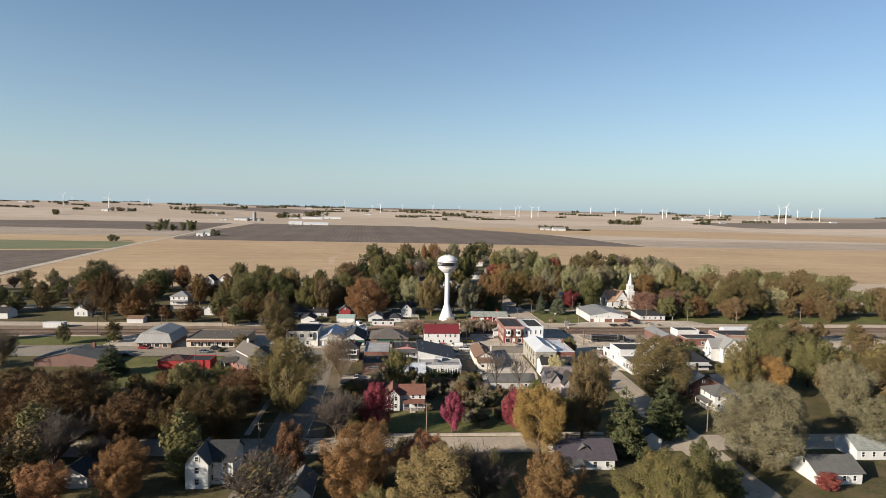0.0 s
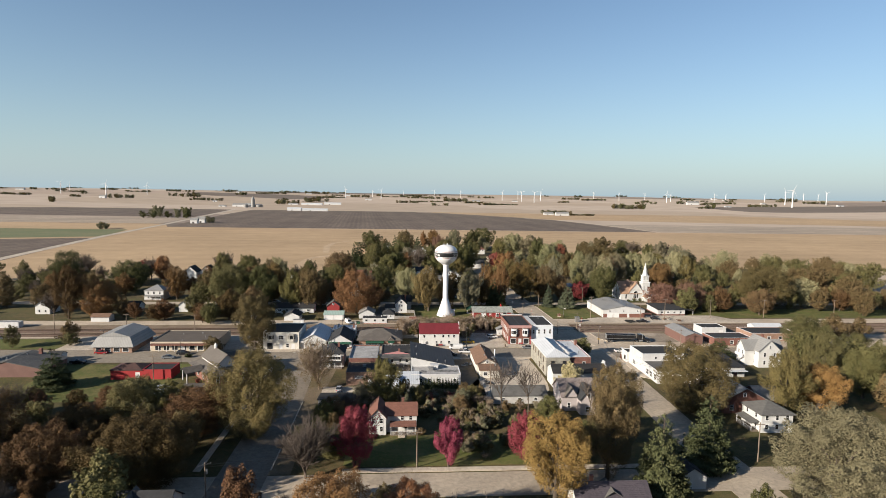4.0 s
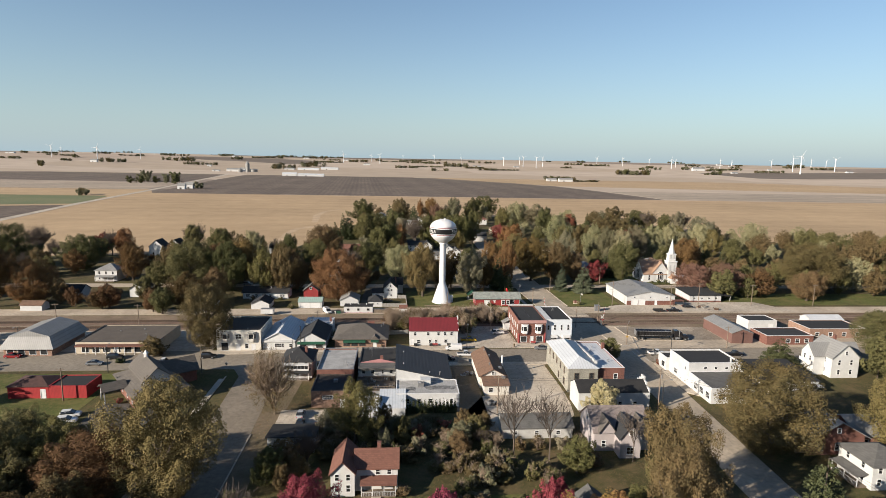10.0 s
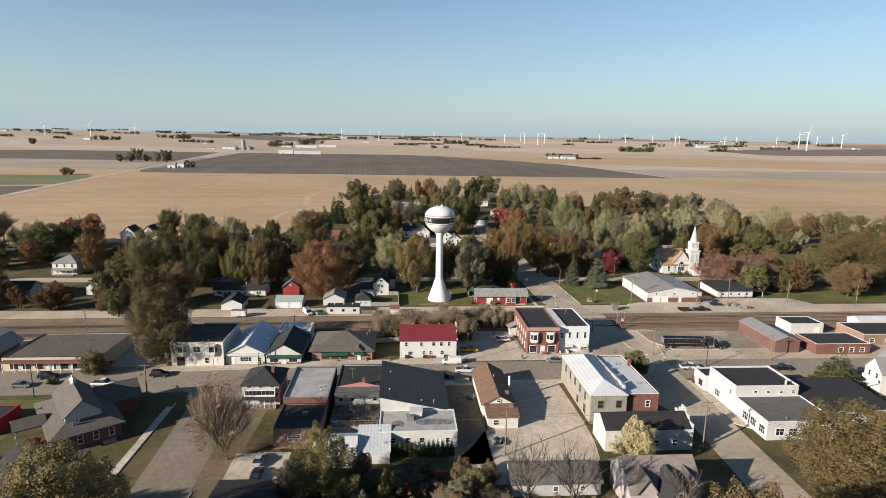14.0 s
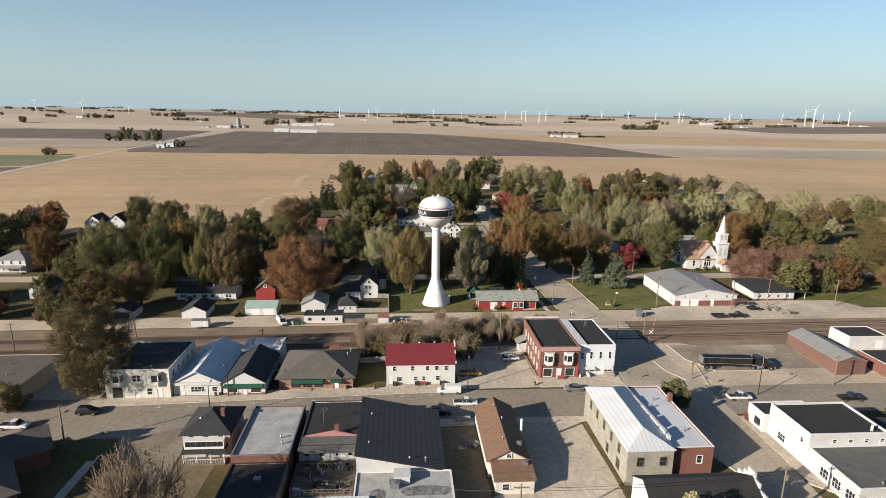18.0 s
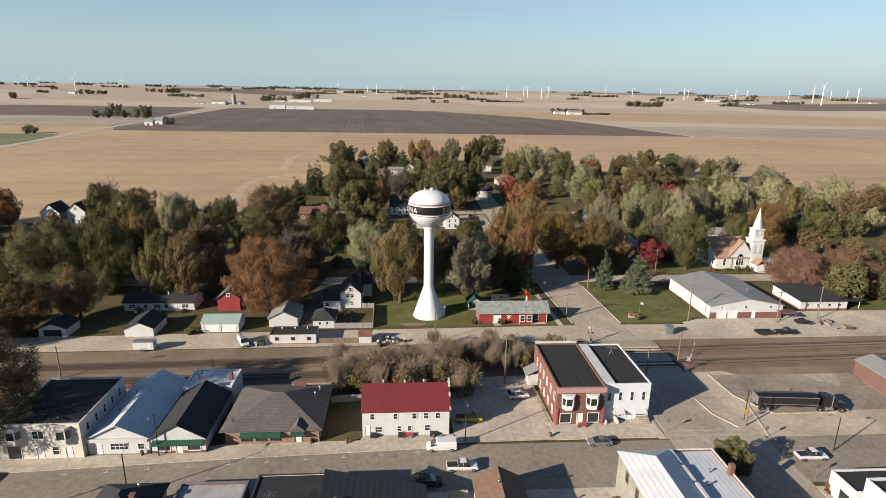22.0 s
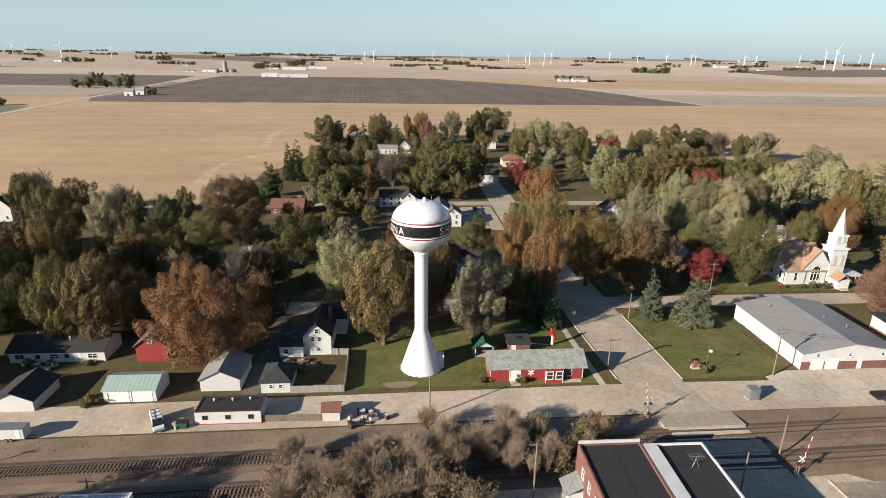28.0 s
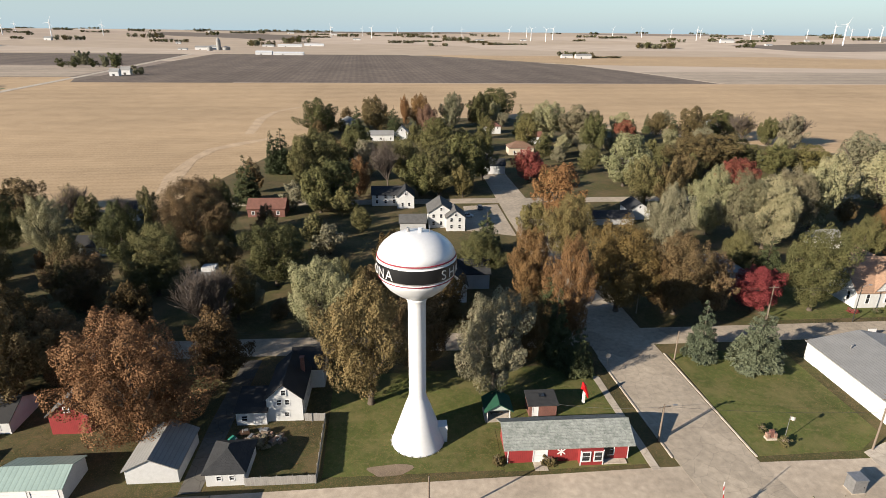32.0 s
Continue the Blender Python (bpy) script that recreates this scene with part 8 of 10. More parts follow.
def grove(u0, v0, u1, v1, n, kinds, h0=9, h1=17, joined=False):
    made = tries = 0
    while made < n and tries < n * 30:
        tries += 1
        u, v = _fill.uniform(u0, u1), _fill.uniform(v0, v1)
        h = _fill.uniform(h0, h1)
        k = _fill.choice(kinds)
        r = h * _fill.uniform(0.36, 0.5) * (0.55 if k in ("conifer", "spruce") else 1)
        if not free(u, v, r):
            continue
        if joined and k in LEAVES:
            wood_tree(u, v, h, r, k)
        else:
            tree(u, v, h, r, k)
        made += 1


MIXED = ["green", "green", "olive", "brown", "pale", "grey", "orange"]
grove(232, 326, 330, 500, 42, ["brown", "olive", "green", "brown", "brown", "pale", "conifer"], 11, 20, True)
grove(-330, 322, -165, 438, 50, ["green", "green", "brown", "brown", "olive", "oak", "bare"], 8, 14, True)
grove(-45, 470, 62, 560, 14, ["green", "olive", "brown", "conifer", "grey"], 9, 15, True)
grove(-34, 404, 2, 466, 9, ["olive", "brown", "green", "grey"], 6, 11, True)
grove(84, 480, 160, 610, 18, ["brown", "green", "olive", "pale", "grey"], 8, 14, True)
grove(-124, 340, -78, 402, 15, ["green", "brown", "umber", "brown", "olive", "green"], 10, 17, True)
grove(-50, 368, 58, 404, 9, ["olive", "brown", "grey", "green", "bare"], 5, 8)
grove(158, 334, 330, 354, 18, ["brown", "olive", "brown", "green", "umber"], 9, 15, True)
grove(178, 366, 232, 452, 14, ["brown", "green", "olive", "brown", "conifer"], 9, 15, True)
grove(-45, 560, 250, 690, 20, ["green", "brown", "olive", "grey", "pale"], 9, 15, True)
grove(-260, 268, -125, 280, 8, ["brown", "green", "conifer"], 5, 9, True)
grove(150, 205, 260, 250, 14, ["brown", "green", "olive", "gold"], 8, 14, True)
grove(-330, 425, -132, 446, 11, ["olive", "bare", "green", "brown", "wine"], 8, 14, True)
grove(-150, 88, -47, 200, 75, ["umber", "umber", "brown", "umber", "bare", "thin", "olive"], 6, 11)
grove(-330, 90, -50, 240, 45, ["umber", "umber", "brown", "olive", "bare", "thin", "green"], 9, 15, True)
grove(142, 85, 330, 240, 36, ["brown", "olive", "green", "gold", "conifer", "silver"], 10, 16, True)
grove(-26, 80, 74, 146, 24, ["oak", "gold", "brown", "olive", "bare", "grey"], 5, 9)
grove(-25, 162, -13, 203, 8, ["brown", "olive", "bare"], 5, 9)
grove(-12, 191, 37, 205, 12, ["brown", "olive", "thin", "grey"], 4, 7)
grove(40, 162, 74, 186, 3, ["brown", "olive", "thin"], 5, 8)
grove(180, 225, 330, 290, 22, ["green", "brown", "olive", "conifer"], 9, 15, True)
grove(-330, 240, -150, 300, 10, ["green", "brown", "conifer"], 8, 13, True)


# ---- shrubs and brush ----
def shrub_mesh(seed, stems=60):
    r = random.Random(seed)
    vs, fs = [], []
    for i in range(stems):
        a, lean = r.uniform(0, 2 * math.pi), r.uniform(0.1, 0.75)
        top = Vector((math.cos(a) * lean, math.sin(a) * lean, r.uniform(0.6, 1.0)))
        base = Vector((math.cos(a) * 0.12, math.sin(a) * 0.12, 0))
        mid = base.lerp(top, 0.5) + Vector((0, 0, 0.08))
        stick(vs, fs, base, mid, 0.014, 0.01)
        stick(vs, fs, mid, top, 0.01, 0.004)
        for j in range(7):
            p = base.lerp(mid, r.uniform(0.4, 1)) if j < 3 else mid.lerp(top, r.uniform(0, 0.9))
            q = p + Vector((r.uniform(-0.3, 0.3), r.uniform(-0.3, 0.3), r.uniform(0.05, 0.3)))
            stick(vs, fs, p, q, 0.006, 0.003)
    me = bpy.data.meshes.new("thicket")
    me.from_pydata([tuple(v) for v in vs], [], fs)
    me.materials.append(BRUSH)
    return me


SHRUBS = [shrub_mesh(s) for s in (71, 72, 73)]
BUSHLEAF = [crown_mesh(s, 1100, 0.045, 14, low=0.02) for s in (81, 82)]
BUSHDENSE = [crown_mesh(s, 2400, 0.062, 14, low=0.0) for s in (83, 84)]


def shrub(u, v, h, r, kind="brown", leafy=True, label="tangled brown shrub losing its leaves"):
    t = thing("shrub", at(u, v, 0, _fill.uniform(0, 360)), label, "shrub", "shrubs")
    t.scale = (r, r, h)
    o = new("thicket", _fill.choice(SHRUBS))
    o.parent = t
    if leafy:
        o = new("foliage", _fill.choice(BUSHDENSE if leafy == 2 else BUSHLEAF))
        o.parent = t
        o.material_slots[0].link = "OBJECT"
        o.material_slots[0].material = LEAVES[kind]


for i in range(62):
    u = _fill.uniform(2, 46)
    v = _fill.uniform(284, 304) if u > 12 else _fill.uniform(284, 292)
    if 27 < u < 46 and v < 290:
        continue
    shrub(u, v, _fill.uniform(2.2, 5.5), _fill.uniform(1.6, 3.0), _fill.choice(["brown", "grey", "olive", "brown"]), _fill.random() < 0.3)
for u, v, h, r in ((3, 286, 8.5, 4.0), (7, 288.5, 8, 3.6), (11, 285.5, 8.6, 4.2), (15, 288, 7.8, 3.8), (19.5, 286, 8.4, 4.0), (24, 289, 7.6, 3.6), (28, 292.5, 7.2, 3.4), (33, 297, 7.0, 3.4), (38, 300, 6.6, 3.2), (21, 294, 7.4, 3.6)):
    tree(u, v, h, r, _fill.choice(["bushy", "stems"]))
for i in range(22):
    tree(_fill.uniform(0, 46), _fill.uniform(291, 305), _fill.uniform(3.5, 6.5), _fill.uniform(1.8, 2.8), _fill.choice(["stems", "stems", "bushy"]))
for i in range(30):
    shrub(_fill.uniform(0, 32), _fill.uniform(280.5, 289), _fill.uniform(5.5, 8), _fill.uniform(2.4, 3.6), _fill.choice(["olive", "brown", "brown"]), i % 3 > 0)
for i in range(10):
    shrub(_fill.uniform(44, 56), _fill.uniform(292, 305), _fill.uniform(3, 6.0), _fill.uniform(1.5, 2.6), _fill.choice(["olive", "brown"]), True)
for i in range(150):
    u, v = _fill.uniform(-14, 48), _fill.uniform(186, 210)
    if free(u, v, 0.5):
        shrub(u, v, _fill.uniform(1.5, 3.8) * (0.6 if v > 203 else 1), _fill.uniform(1.3, 2.6), _fill.choice(["brown", "olive", "grey", "brown", "green", "wine"]), _fill.choice([0, 1, 2, 2]), "dense autumn shrub in an overgrown yard")
for u, v, k in ((-8.5, 176.8, "green"), (-5.5, 176.4, "green"), (6.5, 178.5, "brown"), (30, 236, "green"), (-66, 222, "wine"), (-80, 252, "conifer"), (-75.0, 259.0, "brown"), (-71, 259.4, "brown"), (92, 205, "green"),
                (88.2, 247.5, "wine"), (90.5, 213, "brown"), (139, 368.5, "conifer"), (143, 368.5, "conifer"), (133.5, 369, "wine"), (146.5, 368, "conifer"), (-11, 172, "conifer"), (84, 326.5, "green"), (85.5, 322.8, "green"),
                (36.5, 321.0, "brown"), (44.8, 320.6, "brown"), (-2, 328, "grey"), (-40, 316.5, "olive"), (-41, 319, "olive"), (-48, 332, "olive"), (-60, 332, "brown")):
    shrub(u, v, _fill.uniform(1.0, 2.4), _fill.uniform(0.8, 1.6), k, 2, "rounded shrub beside a wall")
for i in range(60):
    u, v = _fill.uniform(-14, 40), _fill.uniform(164, 190)
    if not (-10 < u < 8 and 158 < v < 190) and free(u, v, 0.3):
        shrub(u, v, _fill.uniform(1.5, 4.5), _fill.uniform(1.3, 2.8), _fill.choice(["brown", "green", "grey", "olive"]), _fill.choice([1, 2, 2]), "dense autumn shrub in an overgrown yard")
# hedge of narrow evergreens behind the hall
for i in range(15):
    t = thing("arborvitae", at(6.5 + i * 0.95, 214.6), "narrow dark evergreen in a clipped row", "tree", "evergreen row")
    t.scale = (0.8, 0.8, 4.4)
    o = new("needle_crown", NEEDLES[i % 3])
    o.parent = t


# ---- far farmsteads and wind turbines ----
def place(u, v, turn=0.0):
    m = at(u, v, 0, turn)
    m.translation.z = ground_height(m.translation.x, m.translation.y) - 0.3
    return m


# grey is listed twice: the distance haze is put into the leaf colours
def far_grove(u, v, w, h):
    n = max(3, int(w / 11))
    for i in range(n):
        wood_tree(u + w * ((i + 0.5) / n - 0.5) + _fill.uniform(-2, 2), v + _fill.uniform(-9, 9), max(h, 6) * _fill.uniform(0.7, 1.05), max(w / n * 0.75, h * 0.4), _fill.choice(["green", "grey", "brown", "grey", "conifer"]), True)


def far_house(u, v, w, h, wall=None, roofm=None, name="farm_building", label="white farm building out in the fields"):
    t = thing(name, place(u, v), label, "farm building", "far farm buildings")
    d = min(max(w * 0.5, 9), 16)
    e = h * 0.62
    bm = bmesh.new()
    for s in "SNEW":
        wall_side(bm, w, d, e, s, ())
    for x in (-w / 2, w / 2):
        bm.faces.new([bm.verts.new(p) for p in ((x, -d / 2, e), (x, d / 2, e), (x, 0, h))])
    part("wall", bm, wall or WHITEP, t)
    part("roof", roof_mesh("gx", w, d, e, h - e, 0.5), roofm or R_METAL, t)
    part("barn_door", bmb((-w * 0.2, -d / 2 - 0.1, 0, -w * 0.2 + 3.5, -d / 2 - 0.01, min(3.5, e * 0.8))), DTRIM, t)


def far_silo(u, v, w, h, name="grain_bin"):
    t = thing(name, place(u, v), "round steel grain bin with a conical roof", "silo", "grain bins")
    r = w / 2
    part("bin", tube(bmesh.new(), (0, 0, 0), (0, 0, h * 0.75), r, r, 20), R_METAL, t)
    part("bin_roof", tube(bmesh.new(), (0, 0, h * 0.75), (0, 0, h), r * 1.03, 0.4, 20), R_METAL, t)


def turbine(u, v, h):
    t = thing("wind_turbine", place(u, v), "tall white three-bladed wind turbine far off", "wind turbine", "wind turbines")
    hub = h * 0.76
    part("tower", tube(bmesh.new(), (0, 0, -6), (0, 0, hub), h * 0.028, h * 0.017, 12), TOWERW, t)
    part("nacelle", bmb((-h * 0.014, -h * 0.03, hub - h * 0.012, h * 0.014, h * 0.05, hub + h * 0.016)), TOWERW, t)
    a0 = _fill.uniform(0, 120)
    part("hub", tube(bmesh.new(), (0, -h * 0.045, hub), (0, -h * 0.03, hub), h * 0.012, h * 0.02, 10), TOWERW, t)
    for i in range(3):
        a = radians(a0 + 120 * i)
        bm = bmesh.new()
        L, w0 = h * 0.3, h * 0.012
        vs = []
        for k, w, th in ((0.02, 0.5, 0.5), (0.2, 1.0, 0.4), (0.6, 0.6, 0.25), (1.0, 0.2, 0.1)):
            for sx, sy in ((-1, -1), (1, -1), (1, 1), (-1, 1)):
                x, y, z = sx * w0 * w * 0.7, sy * w0 * th * 0.5 - h * 0.038, k * L
                vs.append(bm.verts.new((x * math.cos(a) + z * math.sin(a), y, hub - x * math.sin(a) + z * math.cos(a))))
        for j in range(3):
            for q in range(4):
                b, c = 4 * j + q, 4 * j + (q + 1) % 4
                bm.faces.new((vs[b], vs[c], vs[c + 4], vs[b + 4]))
        part("blade", bm, TOWERW, t)


turbine(-1727, 3074, 73)
turbine(-1843, 3364, 51)
turbine(-1368, 2795, 87)
turbine(-1363, 3213, 65)
turbine(-337, 3458, 68)
turbine(-188, 3656, 51)
turbine(-126, 3418, 67)
turbine(6, 3726, 49)
turbine(197, 3637, 58)
turbine(360, 3601, 54)
turbine(576, 3341, 63)
turbine(706, 3528, 57)
turbine(669, 3245, 71)
turbine(721, 3151, 72)
turbine(795, 3311, 70)
turbine(1157, 3457, 61)
turbine(1298, 3413, 61)
turbine(1436, 3363, 55)
turbine(1471, 3152, 68)
turbine(1573, 3317, 55)
turbine(1718, 3102, 63)
turbine(1879, 3267, 53)
turbine(2116, 3267, 55)
turbine(1980, 2887, 89)
turbine(1870, 2675, 110)
turbine(2348, 3257, 57)
turbine(2383, 3184, 56)
turbine(2180, 2855, 81)
far_grove(-563, 1350, 31, 21)
far_grove(-515, 1364, 31, 20)
far_grove(-573, 1415, 23, 25)
far_grove(-479, 1354, 13, 27)
far_grove(-374, 1185, 10, 14)
far_house(-394, 1153, 13, 11)
far_house(-390, 1181, 14, 12)
far_house(-638, 2334, 49, 13)
far_house(-608, 2350, 19, 15)
far_silo(-579, 2308, 15, 41, "grain_elevator")
far_silo(-589, 2243, 17, 15)
far_silo(-559, 2318, 28, 13)
far_house(-694, 2306, 26, 7)
far_grove(-543, 2652, 45, 25)
far_grove(-497, 2674, 57, 20)
far_grove(-464, 2897, 55, 27)
far_grove(-415, 2972, 70, 28)
far_house(-356, 1961, 45, 11, WHITEP, R_WHITE, "livestock_shed", "long low white livestock shed in the fields")
far_house(-286, 1944, 82, 9, WHITEP, R_WHITE, "livestock_shed", "long low white livestock shed in the fields")
far_house(-401, 2617, 91, 10, WHITEP, R_WHITE, "livestock_shed", "long low white livestock shed in the fields")
far_house(-321, 2704, 76, 10, WHITEP, R_WHITE, "livestock_shed", "long low white livestock shed in the fields")
far_grove(-1343, 2815, 52, 26)
far_grove(-1300, 2850, 60, 18)
far_house(-1379, 2787, 28, 15)
far_grove(-1197, 3160, 69, 19)
far_grove(-1097, 3118, 94, 25)
far_grove(-951, 3492, 69, 20)
far_grove(501, 1983, 49, 15)
far_grove(546, 1957, 62, 13)
far_house(470, 1856, 30, 10)
far_house(508, 1833, 42, 12)
far_grove(989, 2601, 70, 25)
far_grove(1052, 2568, 90, 25)
far_grove(579, 1855, 86, 7)
far_grove(1503, 3053, 43, 19)
far_house(1523, 2961, 63, 19)
far_grove(1430, 2623, 51, 19)
far_grove(1389, 2624, 25, 11)
far_grove(293, 3190, 133, 21)
far_grove(1025, 3504, 119, 14)
far_grove(1135, 3398, 147, 13)
far_grove(-578, 3964, 156, 19)
far_grove(-259, 3558, 114, 17)
far_grove(49, 3665, 137, 17)
far_grove(196, 3504, 146, 16)
far_grove(-796, 3786, 107, 18)
far_grove(-1371, 2388, 24, 26)
far_grove(521, 3629, 103, 14)
far_grove(1381, 3250, 62, 10)
far_grove(2240, 3008, 134, 14)
far_grove(2185, 3198, 60, 15)
far_grove(-1378, 3716, 168, 15)
far_grove(-470, 968, 10, 12)
far_grove(-1628, 3104, 32, 20)

_far = random.Random(77)
for i in range(60):
    far_grove(_far.uniform(-2600, 3000), _far.uniform(2700, 4250), _far.uniform(30, 170), _far.uniform(8, 15))
for i in range(14):
    far_house(_far.uniform(-2200, 2600), _far.uniform(2500, 3900), _far.uniform(18, 45), _far.uniform(7, 11))

# ---- tufts of grass, weeds and fallen leaves ----
def tufts(name, spots, kinds, label, size=0.16, tall=1.5):
    r = np.random.default_rng(len(spots))
    n = len(spots)
    q = np.array([tuple(Matrix.Rotation(radians(TOWN), 3, "Z") @ Vector((u, v, 0.1))) for u, v in spots])
    a = r.uniform(0, 2 * math.pi, n)
    d = np.stack([np.cos(a), np.sin(a), np.zeros(n)], 1)
    e = np.stack([-np.sin(a), np.cos(a), np.zeros(n)], 1)
    s = (size * r.uniform(0.5, 1.7, n))[:, None]
    up = np.array((0, 0, 1.0)) * s * r.uniform(0.1, tall, (n, 1))
    lean = e * s * r.uniform(-0.9, 0.9, (n, 1))
    quads = np.stack([q - d * s, q + d * s, q + d * s * 0.5 + up + lean, q - d * s * 0.7 + up * 0.8 + lean], 1)
    keys = list(LEAVES)
    idx = np.array([keys.index(kinds[i]) for i in r.integers(0, len(kinds), n)])
    o = mass(name, quads, idx, label)
    tagged(o, category="weeds" if "weed" in name else "grass")


def scatter(n, u0, v0, u1, v1, clump=1.6, each=3):
    out = []
    while len(out) < n:
        cu, cv = _fill.uniform(u0, u1), _fill.uniform(v0, v1)
        if any(a - 0.2 < cu < c + 0.2 and b < cv < d for a, b, c, d in TIGHT):
            continue
        out += [(cu + _fill.gauss(0, clump), cv + _fill.gauss(0, clump)) for i in range(each)]
    return out


TIGHT = [(a + 1.5, b + 4, c - 1.5, d - 1.5) for a, b, c, d in FOOT]
tufts("trackside_weeds", scatter(2600, -140, 282, 66, 289, 1.8) + scatter(1500, -140, 302, 62, 308, 1.2) + scatter(1200, 84, 287, 180, 293, 1.6) + scatter(500, 84, 305, 160, 311, 1.2), ["grey", "silver", "gold", "brown", "pale"], "dry weeds along the railway", 0.11, 0.6)
tufts("lawn_tufts", scatter(900, 9, 321, 37, 348, 1.6) + scatter(1200, 38, 330, 60, 350, 1.4) + scatter(300, 80, 322, 103, 352, 1.8) + scatter(3600, -30, 322, 8, 352, 1.6) + scatter(4200, -90, 320, -30, 350, 1.8)
      + scatter(3200, -12, 161, 32, 178, 1.6) + scatter(4200, -14, 186, 48, 213, 1.6) + scatter(2600, -24, 158, -13, 205, 1.2) + scatter(2200, -120, 205, -74, 243, 1.6) + scatter(1500, 110, 366, 175, 400, 1.6), ["olive", "green", "olive", "brown", "green", "orange"], "tufts of grass and fallen leaves on the lawns", 0.08, 0.5)
tufts("wall_weeds", scatter(700, 51.2, 216, 52.2, 248, 0.3) + scatter(500, 46, 263.5, 46.4, 292, 0.5) + scatter(700, -28.2, 196, -24, 238, 0.9) + scatter(400, 31, 285, 46, 292, 1.0), ["olive", "orange", "gold", "grey"], "weeds along walls and verges", 0.09, 0.4)

for key, label in (("town", "dense autumn trees filling the blocks round the town"), ("farm", "dark clumps of trees round far farmsteads")):
    mass(key + "_woods", np.concatenate(WOODS[key][0]), np.concatenate(WOODS[key][1]), label)


# ---- poles, lamps and cables ----
def utility_pole(u, v, h, turn=0.0, arms=1, can=False):
    t = thing("utility_pole", at(u, v, 0, turn), "weathered wooden utility pole with a crossarm", "utility pole", "utility poles")
    part("pole", tube(bmesh.new(), (0, 0, -0.2), (0, 0, h), 0.17, 0.11, 10), POLE, t)
    for i in range(arms):
        z = h - 0.5 - i * 1.0
        part("crossarm", bmb((-1.2, -0.16, z - 0.06, 1.2, -0.05, z + 0.06)), POLE, t)
        for x in (-1.1, -0.4, 0.4, 1.1):
            part("insulator", tube(bmesh.new(), (x, -0.1, z + 0.06), (x, -0.1, z + 0.24), 0.05, 0.04, 6), STEEL, t)
    if can:
        part("transformer", tube(bmesh.new(), (0.32, 0, h - 2.6), (0.32, 0, h - 1.6), 0.22, 0.22, 10), STEEL, t)
    return t


def street_lamp(u, v, h, turn=0.0, wood=False):
    t = thing("street_lamp", at(u, v, 0, turn), "street lamp with a curved arm", "street lamp", "street lamps")
    part("pole", tube(bmesh.new(), (0, 0, 0), (0, 0, h), 0.12, 0.08, 8), POLE if wood else DSTEEL, t)
    bm = bmesh.new()
    pts = [(0, 0, h - 0.3), (0.8, 0, h + 0.25), (1.7, 0, h + 0.35)]
    for p, q in zip(pts, pts[1:]):
        tube(bm, p, q, 0.04, 0.04, 6)
    part("arm", bm, STEEL, t)
    bm = bmb((1.6, -0.13, h + 0.24, 2.3, 0.13, h + 0.42), (1.7, -0.1, h + 0.18, 2.2, 0.1, h + 0.24))
    part("lamp_head", bm, STEEL, t)


def cable(p, q, sag=0.6, r=0.022, label="thin dark overhead cable between poles"):
    a, b = at(*p).translation, at(*q).translation
    bm = bmesh.new()
    side = Vector((-(b - a).y, (b - a).x, 0)).normalized()
    rings = []
    for i in range(9):
        k = i / 8
        c = a.lerp(b, k) - Vector((0, 0, sag * 4 * k * (1 - k)))
        rings.append([bm.verts.new(c + side * r * math.cos(w) + Vector((0, 0, r * math.sin(w)))) for w in (0, 1.2566, 2.5133, 3.7699, 5.0265)])
    for x, y in zip(rings, rings[1:]):
        for i in range(5):
            bm.faces.new((x[i], x[(i + 1) % 5], y[(i + 1) % 5], y[i]))
    tagged(new("overhead_cable", mesh_of("overhead_cable", bm, DSTEEL)), label, "cable", "overhead cables")


for u, v, h, turn, arms, can in ((25.1, 309.7, 8.8, 0, 0, False), (64.8, 325.1, 7.6, 10, 1, False), (99.9, 321.0, 11.6, 0, 2, True), (84.6, 295.3, 8.4, 0, 0, False), (39.7, 286.5, 11.5, 0, 1, False),
                                 (85.4, 267.4, 7.4, 0, 0, False), (-25.1, 287.7, 6.8, 0, 1, False), (-60.6, 292.8, 8.0, 0, 1, False), (-46.6, 354.1, 8.5, 0, 1, False), (73.3, 215.1, 11.0, 0, 1, True), (30.7, 214.0, 10.0, 0, 1, False),
                                 (79.3, 371.8, 8.0, 0, 0, False), (79.1, 350.2, 7.0, 0, 0, False), (-52.5, 243.0, 9.0, 0, 1, False), (-81.0, 224.2, 9.0, 0, 1, False), (-90.2, 288.5, 9.0, 0, 1, False), (119.6, 262.9, 8.0, 0, 1, False),
                                 (-38.1, 146.2, 9.0, 30, 1, True), (5.2, 160.4, 9.0, 0, 1, False), (126, 319.5, 10, 0, 1, False), (73.2, 287.5, 7.5, 0, 0, False), (140, 321.5, 10.5, 0, 1, False), (165, 321.5, 10, 0, 1, False), (195, 322, 10, 0, 1, False),
                                 (235, 322.5, 10, 0, 1, False), (-120, 290, 9, 0, 1, False), (-150, 289, 9, 0, 1, False), (-115, 353.5, 9, 0, 1, False), (10, 353.8, 9, 0, 1, False), (110, 367, 9, 0, 1, False), (170, 368, 9, 0, 1, False), (88.5, 205, 10, 0, 1, True),
                                 (88, 160, 10, 0, 1, False), (-70, 372, 9, 0, 1, False), (57, 398, 9, 0, 1, False), (81.5, 420, 10, 0, 1, True)):
    utility_pole(u, v, h, turn, arms, can)
